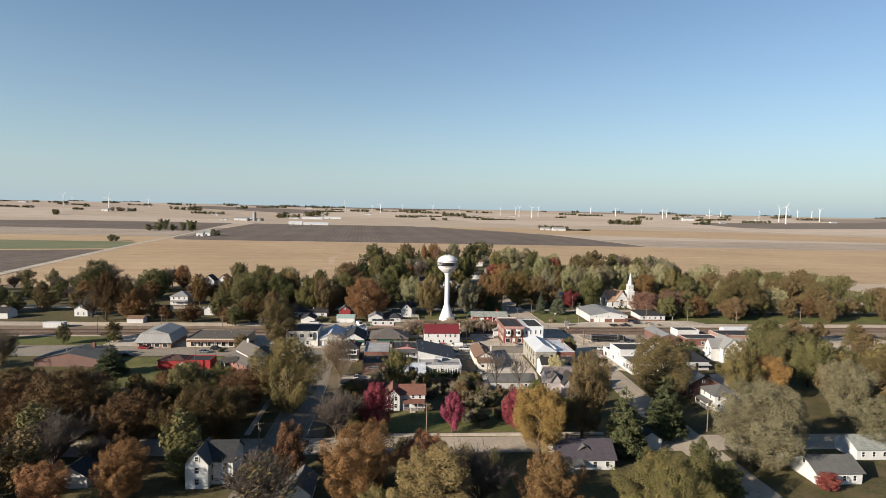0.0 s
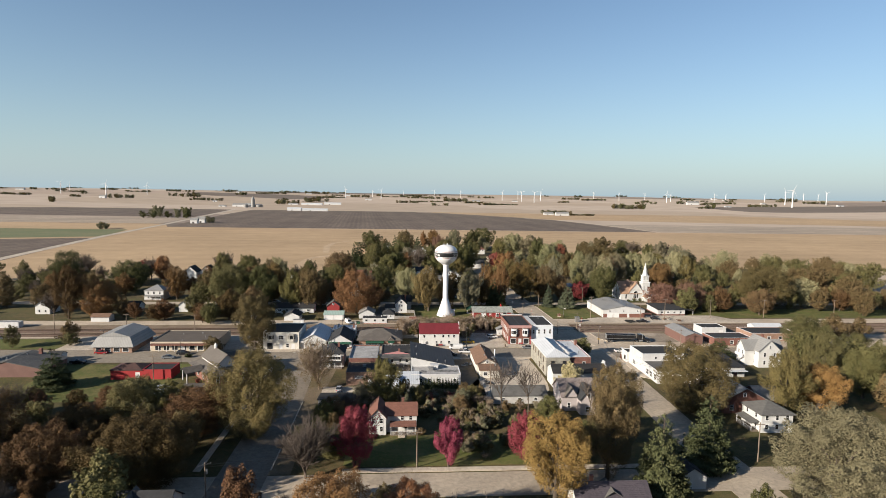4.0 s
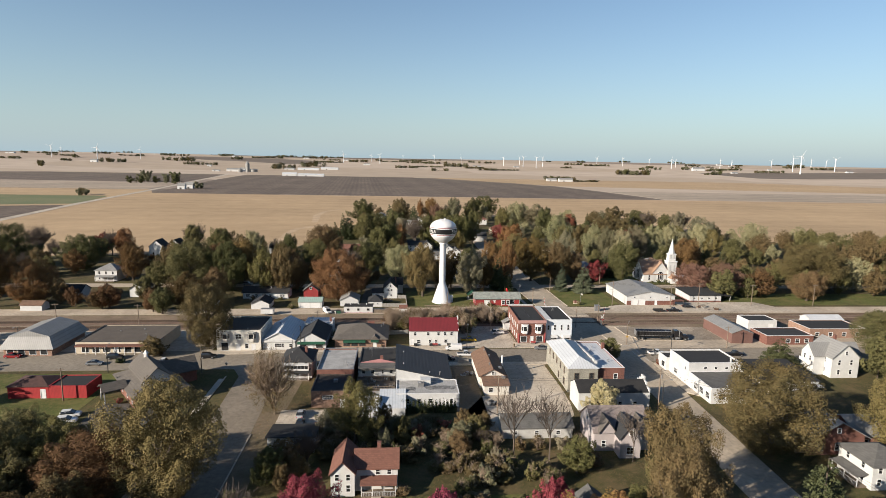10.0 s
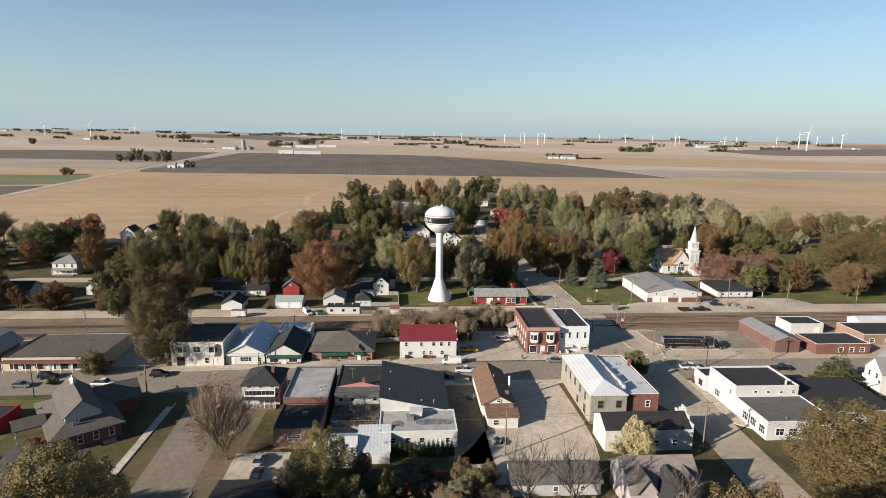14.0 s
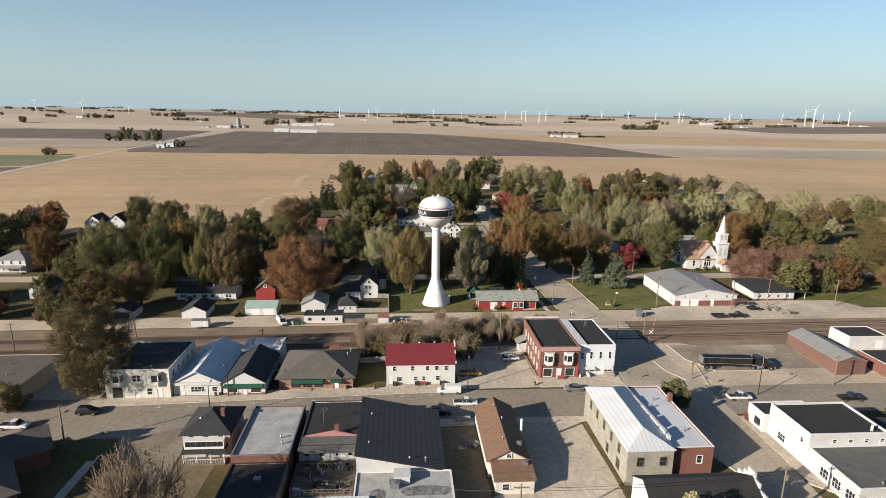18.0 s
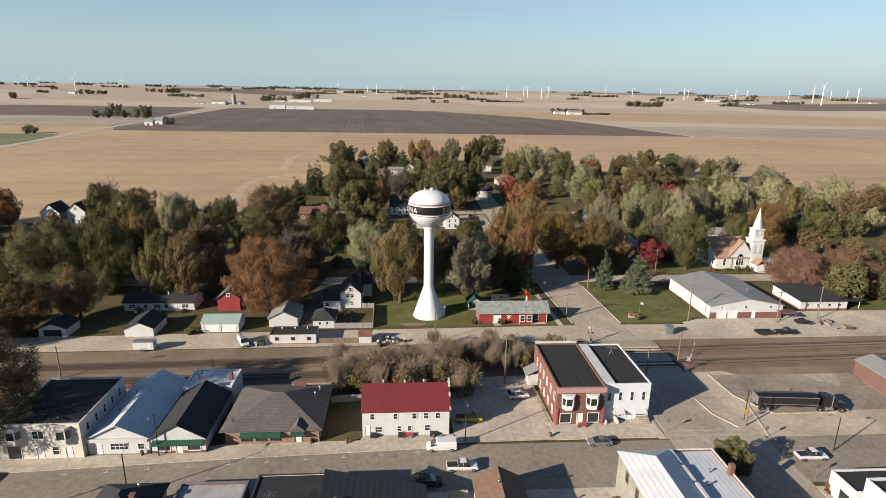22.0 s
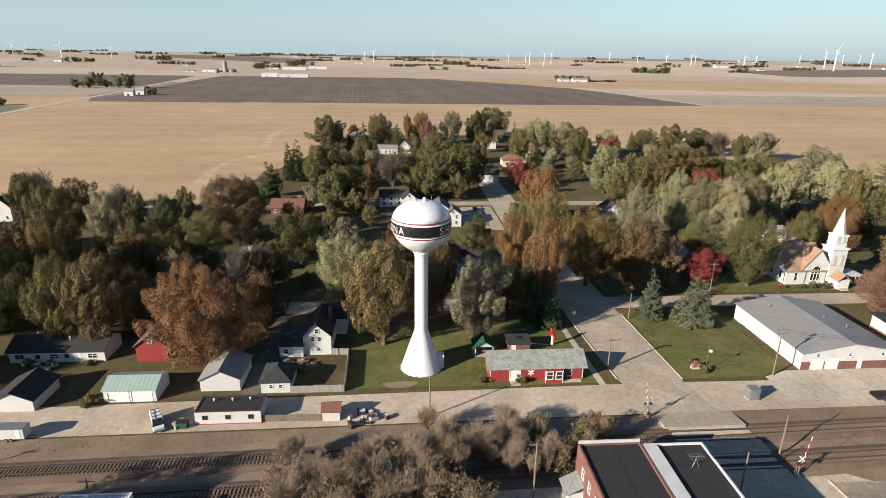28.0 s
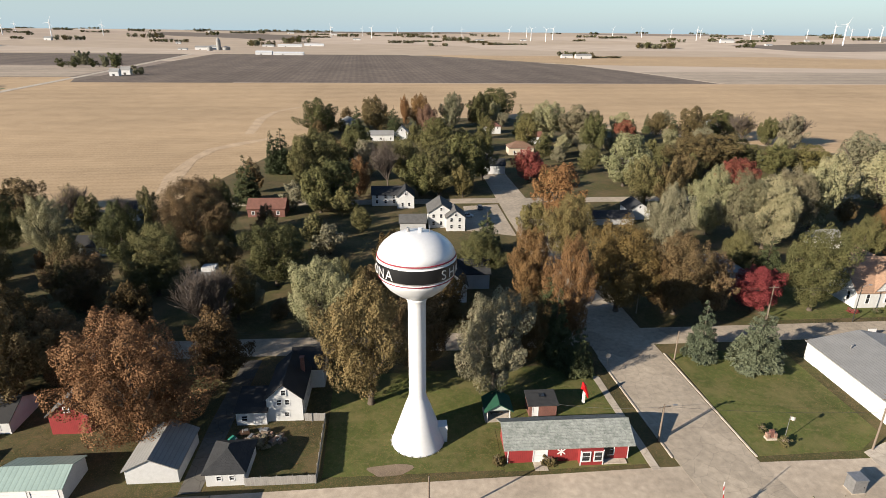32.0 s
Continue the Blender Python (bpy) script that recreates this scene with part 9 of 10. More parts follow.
for u, v, h, turn in ((-27.1, 262.5, 8.6, -90), (97.4, 258.6, 7.2, 170), (28.4, 264.6, 8.6, -90), (-27.8, 252.0, 8.0, 90), (-116.4, 263.5, 8, -90), (74.6, 215.6, 7.5, 0), (86.4, 269.5, 7.0, 60), (64.9, 325.5, 6.8, 0), (-79.5, 244, 8, 90), (130.0, 364.5, 9.5, 0)):
    street_lamp(u, v, h, turn)
cable((64.8, 325.1, 7.2), (99.9, 321.0, 7.6))
cable((64.8, 325.1, 7.1), (49, 333, 2.6))
for k in (0, 0.5):
    cable((99.9, 321.0, 11 - k), (126, 319.5, 9.4 - k))
    cable((126, 319.5, 9.4 - k), (165, 321.5, 9.4 - k))
    cable((165, 321.5, 9.4 - k), (195, 322, 9.4 - k))
    cable((195, 322, 9.4 - k), (235, 322.5, 9.4 - k))
    cable((73.3, 215.1, 10.4 - k), (88.5, 205, 9.4 - k))
    cable((-46.6, 354.1, 7.9 - k), (10, 353.8, 8.4 - k), 1.0)
    cable((-46.6, 354.1, 7.9 - k), (-115, 353.5, 8.4 - k), 1.0)
    cable((79.3, 371.8, 7.8 - k), (110, 367, 8.4 - k))
    cable((110, 367, 8.4 - k), (170, 368, 8.4 - k), 0.9)
    cable((10, 353.8, 8.4 - k), (79.3, 371.8, 7.8 - k), 0.9)
    cable((-38.1, 146.2, 8.4 - k), (5.2, 160.4, 8.4 - k), 0.8)
    cable((30.7, 214.0, 9.3 - k), (73.3, 215.1, 10.2 - k), 0.8)
    cable((88.5, 205, 9.4 - k), (88, 160, 9.4 - k), 0.8)
cable((30.7, 214.0, 9.2), (20, 221, 4.5), 0.4)
cable((39.7, 286.5, 11), (25.4, 271, 6), 0.5)


# ---- railway crossing ----
def crossing_signal(u, v, turn=0.0):
    t = thing("crossing_signal", at(u, v, 0, turn), "railway crossing signal with raised striped gate arm", "crossing signal", "crossing signals")
    part("mast", tube(bmesh.new(), (0, 0, 0), (0, 0, 4.2), 0.08, 0.07, 8), STEEL, t)
    part("base", bmb((-0.35, -0.35, 0, 0.35, 0.35, 0.5)), CONC, t)
    for a in (45, -45):
        bm = bmesh.new()
        box(bm, -0.75, -0.16, -0.1, 0.75, -0.12, 0.1, Matrix.Translation((0, 0, 3.7)) @ Matrix.Rotation(radians(a), 4, "Y"))
        part("crossbuck_board", bm, TRIM, t)
    for x in (-0.5, 0.5):
        part("signal_light", tube(bmesh.new(), (x, -0.1, 2.8), (x, -0.3, 2.8), 0.28, 0.3, 12), DSTEEL, t)
        part("lens", tube(bmesh.new(), (x, -0.31, 2.8), (x, -0.33, 2.8), 0.14, 0.14, 10), REDP, t)
        part("light_arm", bmb((min(0, x), -0.1, 2.76, max(0, x), -0.04, 2.84)), STEEL, t)
    part("counterweight", bmb((-0.2, 0.1, 0.7, 0.2, 0.5, 1.3)), DSTEEL, t)
    for i in range(9):
        part("gate_arm", bmb((0.16 + i * 0.1, 0.12, 1.2 + i * 0.72, 0.26 + i * 0.1, 0.18, 1.92 + i * 0.72)), REDP if i % 2 else TRIM, t)
    part("ladder", bmb((-0.3, 0.14, 0.5, -0.25, 0.18, 2.5), (-0.55, 0.14, 0.5, -0.5, 0.18, 2.5), *[(-0.5, 0.15, 0.7 + i * 0.35, -0.3, 0.17, 0.74 + i * 0.35) for i in range(5)]), STEEL, t)


crossing_signal(66.4, 307.6, 180)
crossing_signal(84.4, 290.2, 0)
t = thing("signal_cabinet", at(90.1, 312.6), "grey metal signal cabinet beside the track", "cabinet")
part("body", bmb((-1.0, -0.9, 0.15, 1.0, 0.9, 2.5)), STEEL, t)
part("lid", bmb((-1.1, -1.0, 2.5, 1.1, 1.0, 2.62)), STEEL, t)
part("plinth", bmb((-1.1, -1.0, 0.05, 1.1, 1.0, 0.15)), CONC, t)
part("cabinet_door", bmb((-0.7, -0.95, 0.3, 0.7, -0.904, 2.3)), STEEL, t)
part("latch", bmb((0.5, -0.99, 1.2, 0.58, -0.955, 1.4)), DSTEEL, t)

# ---- round the station ----
t = thing("picnic_shelter", at(38.5, 334.0), "small open shelter with a green gable roof", "shelter")
FOOT.append((34, 330, 44, 338))
part("roof", roof_mesh("gy", 4.4, 4.0, 2.4, 1.4, 0.4), AWNING, t)
bm = bmesh.new()
for y in (-2.0, 2.0):
    bm.faces.new([bm.verts.new(p) for p in ((-2.2, y, 2.4), (2.2, y, 2.4), (0, y, 3.7))])
part("gable", bm, mat("pale green boards", (0.5, 0.56, 0.5), (0.42, 0.48, 0.42)), t)
for x in (-2.0, 2.0):
    for y in (-1.8, 1.8):
        part("post", bmb((x - 0.08, y - 0.08, 0.05, x + 0.08, y + 0.08, 2.4)), TRIM, t)
part("floor", bmb((-2.4, -2.2, 0.05, 2.4, 2.2, 0.14)), CONC, t)
part("bench", bmb((-1.2, -0.2, 0.5, 1.2, 0.2, 0.56), (-1.0, -0.1, 0.14, -0.9, 0.1, 0.5), (0.9, -0.1, 0.14, 1.0, 0.1, 0.5)), WOOD, t)
t = house("brick_shed", 44.2, 333.0, 5.0, 3.6, 2.4, "shedS", 0.5, BRICK, R_DARK, "small brick shed with a dark roof and skylight", "shed", over=0.3, S=[(1.1, 0.05, 0.95, 2.0, "d")])
part("skylight", bmb((-0.4, 0.0, 2.9, 0.6, 0.9, 3.08)), GLASS, t)
t = thing("red_sculpture", at(55.3, 336.5), "bright red leaning sculpture on a white post", "sculpture")
part("post", bmb((-0.3, -0.2, 0.05, 0.15, 0.2, 2.6)), TRIM, t)
bm = bmesh.new()
for p, q, r0, r1 in (((-0.3, 0, 3.9), (0.5, 0, 2.0), 0.45, 0.32), ((-0.3, 0, 3.9), (-0.5, 0, 4.6), 0.4, 0.15), ((0.5, 0, 2.0), (0.75, 0, 1.2), 0.3, 0.12), ((-0.6, 0, 3.4), (0.1, 0.1, 3.0), 0.3, 0.3)):
    tube(bm, p, q, r0, r1, 8)
part("figure", bm, REDP, t)
t = thing("round_sign", at(63.4, 347.3), "round dark sign on a steel post", "sign")
part("post", tube(bmesh.new(), (0, 0, 0), (0, 0, 3.2), 0.05, 0.05, 6), STEEL, t)
part("disc", tube(bmesh.new(), (0, -0.06, 3.4), (0, -0.1, 3.4), 0.55, 0.55, 16), STEEL, t)
t = thing("monument", at(84.3, 324.6), "small brick and stone monument on the green", "monument")
part("base", bmb((-0.9, -0.5, 0.08, 0.9, 0.5, 0.45)), CONC, t)
for x, z0, z1 in ((-0.65, 0.45, 1.3), (0.65, 0.45, 1.3)):
    part("pillar", bmb((x - 0.25, -0.35, z0, x + 0.25, 0.35, z1)), BRICKT, t)
part("tablet", bmb((-0.4, -0.2, 0.45, 0.4, 0.2, 1.9)), BRICK, t)
t = thing("flagpole", at(86.3, 323.9), "white flagpole with a small pale flag", "flagpole")
part("pole", tube(bmesh.new(), (0, 0, 0), (0, 0, 5.2), 0.06, 0.04, 8), STEEL, t)
bm = bmesh.new()
vs = [[bm.verts.new((0.05 + i * 0.2, 0.06 * math.sin(i * 1.4), z - i * 0.05)) for z in (4.4, 5.1)] for i in range(6)]
for p, q in zip(vs, vs[1:]):
    bm.faces.new((p[0], q[0], q[1], p[1]))
part("flag", bm, CREAM, t)
t = thing("white_board_sign", at(128.5, 357), "white board sign on two posts", "sign")
part("board", bmb((-1.0, -0.05, 1.2, 1.0, 0.05, 2.3)), TRIM, t)
for x in (-0.9, 0.9):
    part("post", bmb((x - 0.06, -0.05, 0.05, x + 0.06, 0.05, 1.2)), TRIM, t)
t = thing("mud_patch", at(19.5, 320.9), "bare brown earth patch in the grass", "ground patch", "", "structure")
bm = bmesh.new()
ring = [bm.verts.new((math.cos(a) * (3.4 + 0.7 * math.sin(3 * a)), math.sin(a) * (1.5 + 0.3 * math.sin(2 * a + 1)), 0.13)) for a in (2 * math.pi * i / 24 for i in range(24))]
bm.faces.new(ring)
part("earth", bm, BEDSOIL, t)


def fence(points, h, material, label, step=2.4, boards=True):
    t = thing("board_fence", at(0, 0), label, "fence", "fences")
    for p, q in zip(points, points[1:]):
        a, b = Vector((*p, 0)), Vector((*q, 0))
        d = (b - a).normalized()
        L = (b - a).length
        m = Matrix.Translation(a) @ Matrix.Rotation(math.atan2(d.y, d.x), 4, "Z")
        for i in range(int(L / step) + 1):
            bm = bmesh.new()
            box(bm, i * step - 0.06, 0.02, 0, i * step + 0.06, 0.14, h + 0.1, m)
            part("post", bm, material, t)
        if boards:
            n = int(L / 0.32)
            for i in range(n):
                bm = bmesh.new()
                box(bm, i * L / n + 0.01, -0.03, 0.1, (i + 1) * L / n - 0.01, 0.0, h + 0.05 * math.sin(i * 5.1), m)
                part("board", bm, material, t)
        for z in (0.5, h - 0.3):
            bm = bmesh.new()
            box(bm, 0, 0.0, z - 0.05, L, 0.02, z + 0.05, m)
            part("rail", bm, material, t)
    return t


GREYW = mat("silver grey boards", (0.36, 0.34, 0.31), (0.25, 0.235, 0.215), 0.9, 1.5, 9, stretch=(2, 2, 0.2))
fence([(-2.4, 318.9), (8.3, 318.9), (7.9, 334.0), (4.2, 334.1)], 1.7, GREYW, "silver grey wooden board fence round a yard")
fence([(-5.8, 309.6), (5.0, 309.4)], 1.5, WOOD, "brown wooden board fence beside the lane")
fence([(1.4, 279.6), (8.6, 280.2)], 1.7, GREYW, "grey board fence behind the lawn")
fence([(24.0, 249.2), (27.2, 249.2)], 1.5, GREYW, "short grey board fence beside a shop")

# ---- odds and ends ----
JUNK = random.Random(5)


def junk(u, v, n, spread, mats, label, name="scrap_piece", cat="scrap"):
    for i in range(n):
        a, b, c = JUNK.uniform(0.25, 0.9), JUNK.uniform(0.25, 0.7), JUNK.uniform(0.2, 0.9)
        t = thing(name, at(u + JUNK.uniform(-spread, spread), v + JUNK.uniform(-spread, spread) * 0.6, 0.08, JUNK.uniform(0, 180)), label, cat, "scrap heap")
        m = JUNK.choice(mats)
        part("body", bmb((-a, -b, 0, a, b, c)), m, t)
        part("top", bmb((-a * 0.6, -b * 0.7, c, a * 0.7, b * 0.5, c + JUNK.uniform(0.05, 0.3))), JUNK.choice(mats), t)


junk(-4.5, 330.2, 12, 3.0, [WOOD, STEEL, WHITEP, GREYW, RUST], "piece of clutter in a back yard", "yard_clutter", "clutter")
junk(0.5, 329.5, 6, 1.6, [CREAM, BRICKT, WOOD], "rubble lying in a back yard", "rubble", "rubble")
junk(-7.5, 328.6, 3, 0.8, [mat("green tarp", (0.05, 0.35, 0.25))], "green tarpaulin heap in a yard", "tarpaulin", "tarpaulin")
junk(13.5, 309.6, 12, 4.0, [DSTEEL, STEEL, WOOD, RUST, WHITEP], "scrap machinery beside the lane")
junk(-20.6, 309.4, 5, 1.2, [WOOD, GREYW], "stacked wooden pallets beside the lane", "pallet_stack", "pallets")
junk(30.6, 218.9, 4, 0.9, [DSTEEL, RUST, STEEL], "dark bins behind the building", "waste_bin", "bin")
junk(142, 316.5, 9, 5, [WOOD, RUST, GREYW], "old timbers stacked beside the track", "timber_stack", "timber")
junk(26.0, 240, 7, 1.6, [WOOD, STEEL, GREYW, WHITEP], "clutter piled along a wall", "yard_clutter", "clutter")
junk(-58, 331.2, 8, 3.5, [WOOD, GREYW, CREAM], "porch clutter beside the house", "yard_clutter", "clutter")
t = thing("waste_container", at(-19.8, 308.7), "dark green waste container on the gravel", "container")
part("body", bmb((-0.9, -0.6, 0.1, 0.9, 0.6, 1.2)), AWNING, t)
part("lid", bmb((-0.95, -0.65, 1.2, 0.95, 0.65, 1.3)), DSTEEL, t)
for u, v in ((6.1, 264.9), (22.5, 265.4), (-0.6, 265.2), (44.9, 265.4), (-30.2, 262.9)):
    t = thing("planter_barrel", at(u, v, 0.2), "dark planter barrel with dry flowers", "planter", "planters")
    part("tub", lathe(bmesh.new(), [(0.28, 0), (0.36, 0.3), (0.3, 0.6)], 12), WOOD, t)
    part("dry_plant", lathe(bmesh.new(), [(0.2, 0.58), (0.34, 0.8), (0.1, 1.0)], 9), LEAVES["brown"], t)
for u, v in ((17.6, 266.2), (52.2, 268.2)):
    t = thing("street_bench", at(u, v, 0.2), "wooden street bench before a shop", "bench", "benches")
    part("seat", bmb((-0.9, -0.25, 0.42, 0.9, 0.2, 0.48)), BRICKP, t)
    part("backrest", bmb((-0.9, 0.16, 0.5, 0.9, 0.22, 0.95)), BRICKP, t)
    for x in (-0.75, 0.75):
        part("leg", bmb((x - 0.05, -0.2, 0, x + 0.05, 0.2, 0.42)), DSTEEL, t)
for u, v, c in ((85.9, 268.6, YELLOW), (68.6, 266.2, STEEL), (88.5, 251.2, STEEL), (-45.5, 244, STEEL), (86.6, 262.8, STEEL)):
    t = thing("road_sign", at(u, v), "road sign on a thin steel post", "sign", "road signs")
    part("post", tube(bmesh.new(), (0, 0, 0), (0, 0, 2.6), 0.04, 0.04, 6), STEEL, t)
    bm = bmesh.new()
    box(bm, -0.4, -0.06, -0.4, 0.4, -0.03, 0.4, Matrix.Translation((0, 0, 2.6)) @ Matrix.Rotation(radians(45), 4, "Y"))
    part("panel", bm, c, t)
# painted lines on the street
for p, q in (((69.5, 250.2), (69.5, 262.5)), ((71.5, 250.2), (71.5, 262.5)), ((86.3, 250.2), (86.3, 262.5)), ((84.5, 250.2), (84.5, 262.5)), ((69.5, 264.6), (86, 264.6)), ((69.5, 266.2), (86.2, 266.2))):
    bm = bmesh.new()
    a, b = Vector((*p, 0)), Vector((*q, 0))
    d = (b - a).normalized() * 1
    s = Vector((-d.y, d.x, 0)) * 0.09
    bm.faces.new([bm.verts.new(w + Vector((0, 0, 0.115))) for w in (a - s, b - s, b + s, a + s)])
    ob = new("road_marking", mesh_of("road_marking", bm, mat("worn white road paint", (0.6, 0.58, 0.54), (0.4, 0.37, 0.33), 0.8, 0.8, 4)))
    ob.matrix_world = at(0, 0)
    tagged(ob, "worn white line painted on the street", "road marking", "", "structure")


# small white ticks that mark the parking bays
TICK = mat("worn white tick paint", (0.7, 0.68, 0.64), (0.5, 0.47, 0.43), 0.8, 0.8, 4)
for i in range(11):
    u = -41.0 + i * 6.7
    ob = new("parking_tick", mesh_of("parking_tick", bmb((-0.5, -0.06, 0.1, 0.5, 0.06, 0.118), (-0.06, 0.06, 0.1, 0.06, 0.75, 0.118)), TICK))
    ob.matrix_world = at(u, 257.95 + (u + 41) * 0.058)
    tagged(ob, "white tick painted on the street for parking", "road marking", "", "structure")


# ---- vehicles ----
def hull(bm, stations, width, lift=0.0):
    """A closed body from side outline stations (x, bottom, top, half width at the top as a share)."""
    rows = []
    for x, z0, z1, k in stations:
        w = width / 2
        rows.append([bm.verts.new(p) for p in ((x, -w * 0.94, z0), (x, -w, z0 + (z1 - z0) * 0.45), (x, -w * k, z1), (x, w * k, z1), (x, w, z0 + (z1 - z0) * 0.45), (x, w * 0.94, z0))])
    for a, b in zip(rows, rows[1:]):
        for i in range(6):
            j = (i + 1) % 6
            bm.faces.new((a[i], a[j], b[j], b[i]))
    bm.faces.new(rows[0])
    bm.faces.new(rows[-1][::-1])
    return bm


PAINT = {c: mat("car paint " + c, v, tuple(k * 0.9 for k in v), 0.25, 2, 9, spec=0.6) for c, v in
         {"white": (0.75, 0.75, 0.74), "grey": (0.17, 0.18, 0.19), "black": (0.015, 0.015, 0.017), "silver": (0.42, 0.43, 0.44), "yellow": (0.55, 0.33, 0.02), "red": (0.3, 0.02, 0.02), "tan": (0.3, 0.24, 0.17)}.items()}
BODIES = {
    "sedan": ([(-2.35, 0.35, 0.75, 0.8), (-2.2, 0.25, 0.95, 0.86), (-0.8, 0.22, 0.98, 0.9), (0.9, 0.22, 0.98, 0.9), (2.1, 0.25, 0.8, 0.86), (2.35, 0.35, 0.62, 0.78)],
              [(-1.75, 0.9, 1.0, 0.85), (-1.0, 0.9, 1.42, 0.72), (0.3, 0.9, 1.44, 0.72), (1.1, 0.9, 1.0, 0.84)], 1.8),
    "suv": ([(-2.3, 0.4, 0.9, 0.85), (-2.2, 0.3, 1.1, 0.9), (0.9, 0.28, 1.12, 0.92), (2.1, 0.3, 0.98, 0.88), (2.3, 0.4, 0.75, 0.8)],
            [(-2.15, 1.0, 1.2, 0.85), (-1.85, 1.0, 1.7, 0.76), (0.2, 1.0, 1.74, 0.76), (1.1, 1.0, 1.15, 0.86)], 1.9),
    "pickup": ([(-2.8, 0.5, 1.05, 0.94), (-0.5, 0.42, 1.08, 0.94), (0.9, 0.4, 1.1, 0.92), (2.5, 0.42, 1.02, 0.9), (2.75, 0.5, 0.8, 0.82)],
               [(-0.75, 1.0, 1.15, 0.88), (-0.5, 1.0, 1.8, 0.78), (0.7, 1.0, 1.82, 0.78), (1.4, 1.0, 1.12, 0.88)], 1.95),
    "van": ([(-2.75, 0.4, 1.9, 0.86), (-2.7, 0.35, 2.05, 0.84), (0.8, 0.35, 2.08, 0.84), (1.0, 0.35, 2.0, 0.86), (1.9, 0.38, 1.15, 0.88), (2.65, 0.42, 1.0, 0.84), (2.75, 0.5, 0.8, 0.8)],
            [(0.95, 1.05, 1.98, 0.83), (1.1, 1.05, 1.96, 0.83), (1.95, 1.05, 1.2, 0.88)], 2.0),
}
CARS = {}


def wheel_mesh(r=0.33, w=0.22):
    tyre, rim = bmesh.new(), bmesh.new()
    tube(tyre, (0, -w / 2, 0), (0, w / 2, 0), r, r, 16)
    tube(rim, (0, -w / 2 - 0.01, 0), (0, w / 2 + 0.01, 0), r * 0.6, r * 0.6, 10)
    return mesh_of("tyre", tyre, RUBBER), mesh_of("rim", rim, STEEL)


WHEEL, BIGWHEEL = wheel_mesh(), wheel_mesh(0.5, 0.55)


def wheel(t, x, y, big=False):
    tm, rm = BIGWHEEL if big else WHEEL
    o = new("wheel", tm)
    o.parent, o.matrix_local = t, Matrix.Translation((x, y, 0.5 if big else 0.33))
    q = new("rim", rm)
    q.parent = o


def car(u, v, turn, kind, colour, label):
    t = thing({"sedan": "car", "suv": "suv", "pickup": "pickup_truck", "van": "van"}[kind], at(u, v, 0.1, turn), label, "vehicle", "parked vehicles")
    if kind not in CARS:
        lower, upper, w = BODIES[kind]
        CARS[kind] = (mesh_of("body", hull(bmesh.new(), lower, w), PAINT["white"]), mesh_of("cabin", hull(bmesh.new(), upper, w * 0.97), GLASS))
    bmesh_body, cabin = CARS[kind]
    w = BODIES[kind][2]
    b = new("body", bmesh_body)
    b.parent = t
    b.material_slots[0].link = "OBJECT"
    b.material_slots[0].material = PAINT[colour]
    c = new("cabin_glass", cabin)
    c.parent = t
    up = BODIES[kind][1]
    if kind != "van":
        part("car_roof", bmb((up[1][0] + 0.05, -w * 0.34, up[1][2] - 0.03, up[2][0] - 0.02, w * 0.34, up[2][2] + 0.05)), PAINT[colour], t)
        for x in ((up[1][0] + up[2][0]) / 2,):
            part("pillar", bmb((x - 0.05, -w * 0.47, 1.0, x + 0.05, w * 0.47, up[1][2] - 0.1)), PAINT[colour], t)
    L = BODIES[kind][0]
    if kind == "pickup":
        part("load_bed", bmb((-2.65, -0.75, 0.95, -0.85, 0.75, 1.1)), DSTEEL, t)
    for x in (L[0][0] + 0.85, L[-1][0] - 0.85):
        for y in (-w / 2 + 0.06, w / 2 - 0.06):
            wheel(t, x, y)
    for y in (-w * 0.34, w * 0.34):
        part("headlight", bmb((L[-1][0] - 0.12, y - 0.16, 0.62, L[-1][0] - 0.0, y + 0.16, 0.76)), TRIM, t)
        part("tail_light", bmb((L[0][0] - 0.02, y - 0.12, 0.66, L[0][0] + 0.06, y + 0.12, 0.84)), REDP, t)
    return t


car(23.7, 262.4, 180, "van", "white", "white delivery van parked at the kerb")
car(27.0, 256.4, 0, "pickup", "white", "white pickup truck driving along the main street")
car(21.0, 252.6, 0, "suv", "black", "black car parked in the shade of the hall")
car(53.7, 262.6, 180, "sedan", "grey", "grey sedan parked at the kerb")
car(41.6, 280.2, 8, "suv", "white", "white car parked beside the brick building")
car(29.8, 271.6, 0, "pickup", "yellow", "small yellow utility truck on the lot")
car(-66.5, 250.6, 0, "pickup", "white", "white pickup truck on the main street")
car(-83.0, 255.6, 0, "suv", "black", "dark car parked before the shop")
car(-18.6, 213.4, 90, "sedan", "silver", "silver car on the concrete pad")
car(-17.9, 208.4, 90, "sedan", "black", "black car on the concrete pad")
car(-73.9, 214.6, 12, "suv", "white", "white car in the asphalt lot")
car(-73.0, 211.2, 12, "suv", "white", "white car in the asphalt lot")
car(-72.4, 207.8, 12, "sedan", "black", "dark car in the asphalt lot")
car(-54.8, 256.0, 0, "suv", "black", "dark car on the main street")
car(-86.5, 250.4, 0, "sedan", "grey", "grey sedan on the main street")
car(133.5, 318.4, -8, "sedan", "black", "black car parked before the fire hall")
car(91.5, 256.6, 0, "pickup", "white", "white pickup truck on the main street")
car(117.9, 255.2, 0, "pickup", "black", "black pickup truck parked on the street")
car(-114.4, 257.2, 0, "sedan", "red", "dark red car at the kerb")
car(-116, 244.6, 0, "pickup", "black", "black pickup truck on the street")
car(123.5, 311.4, 0, "pickup", "black", "black pickup truck towing a flat trailer")
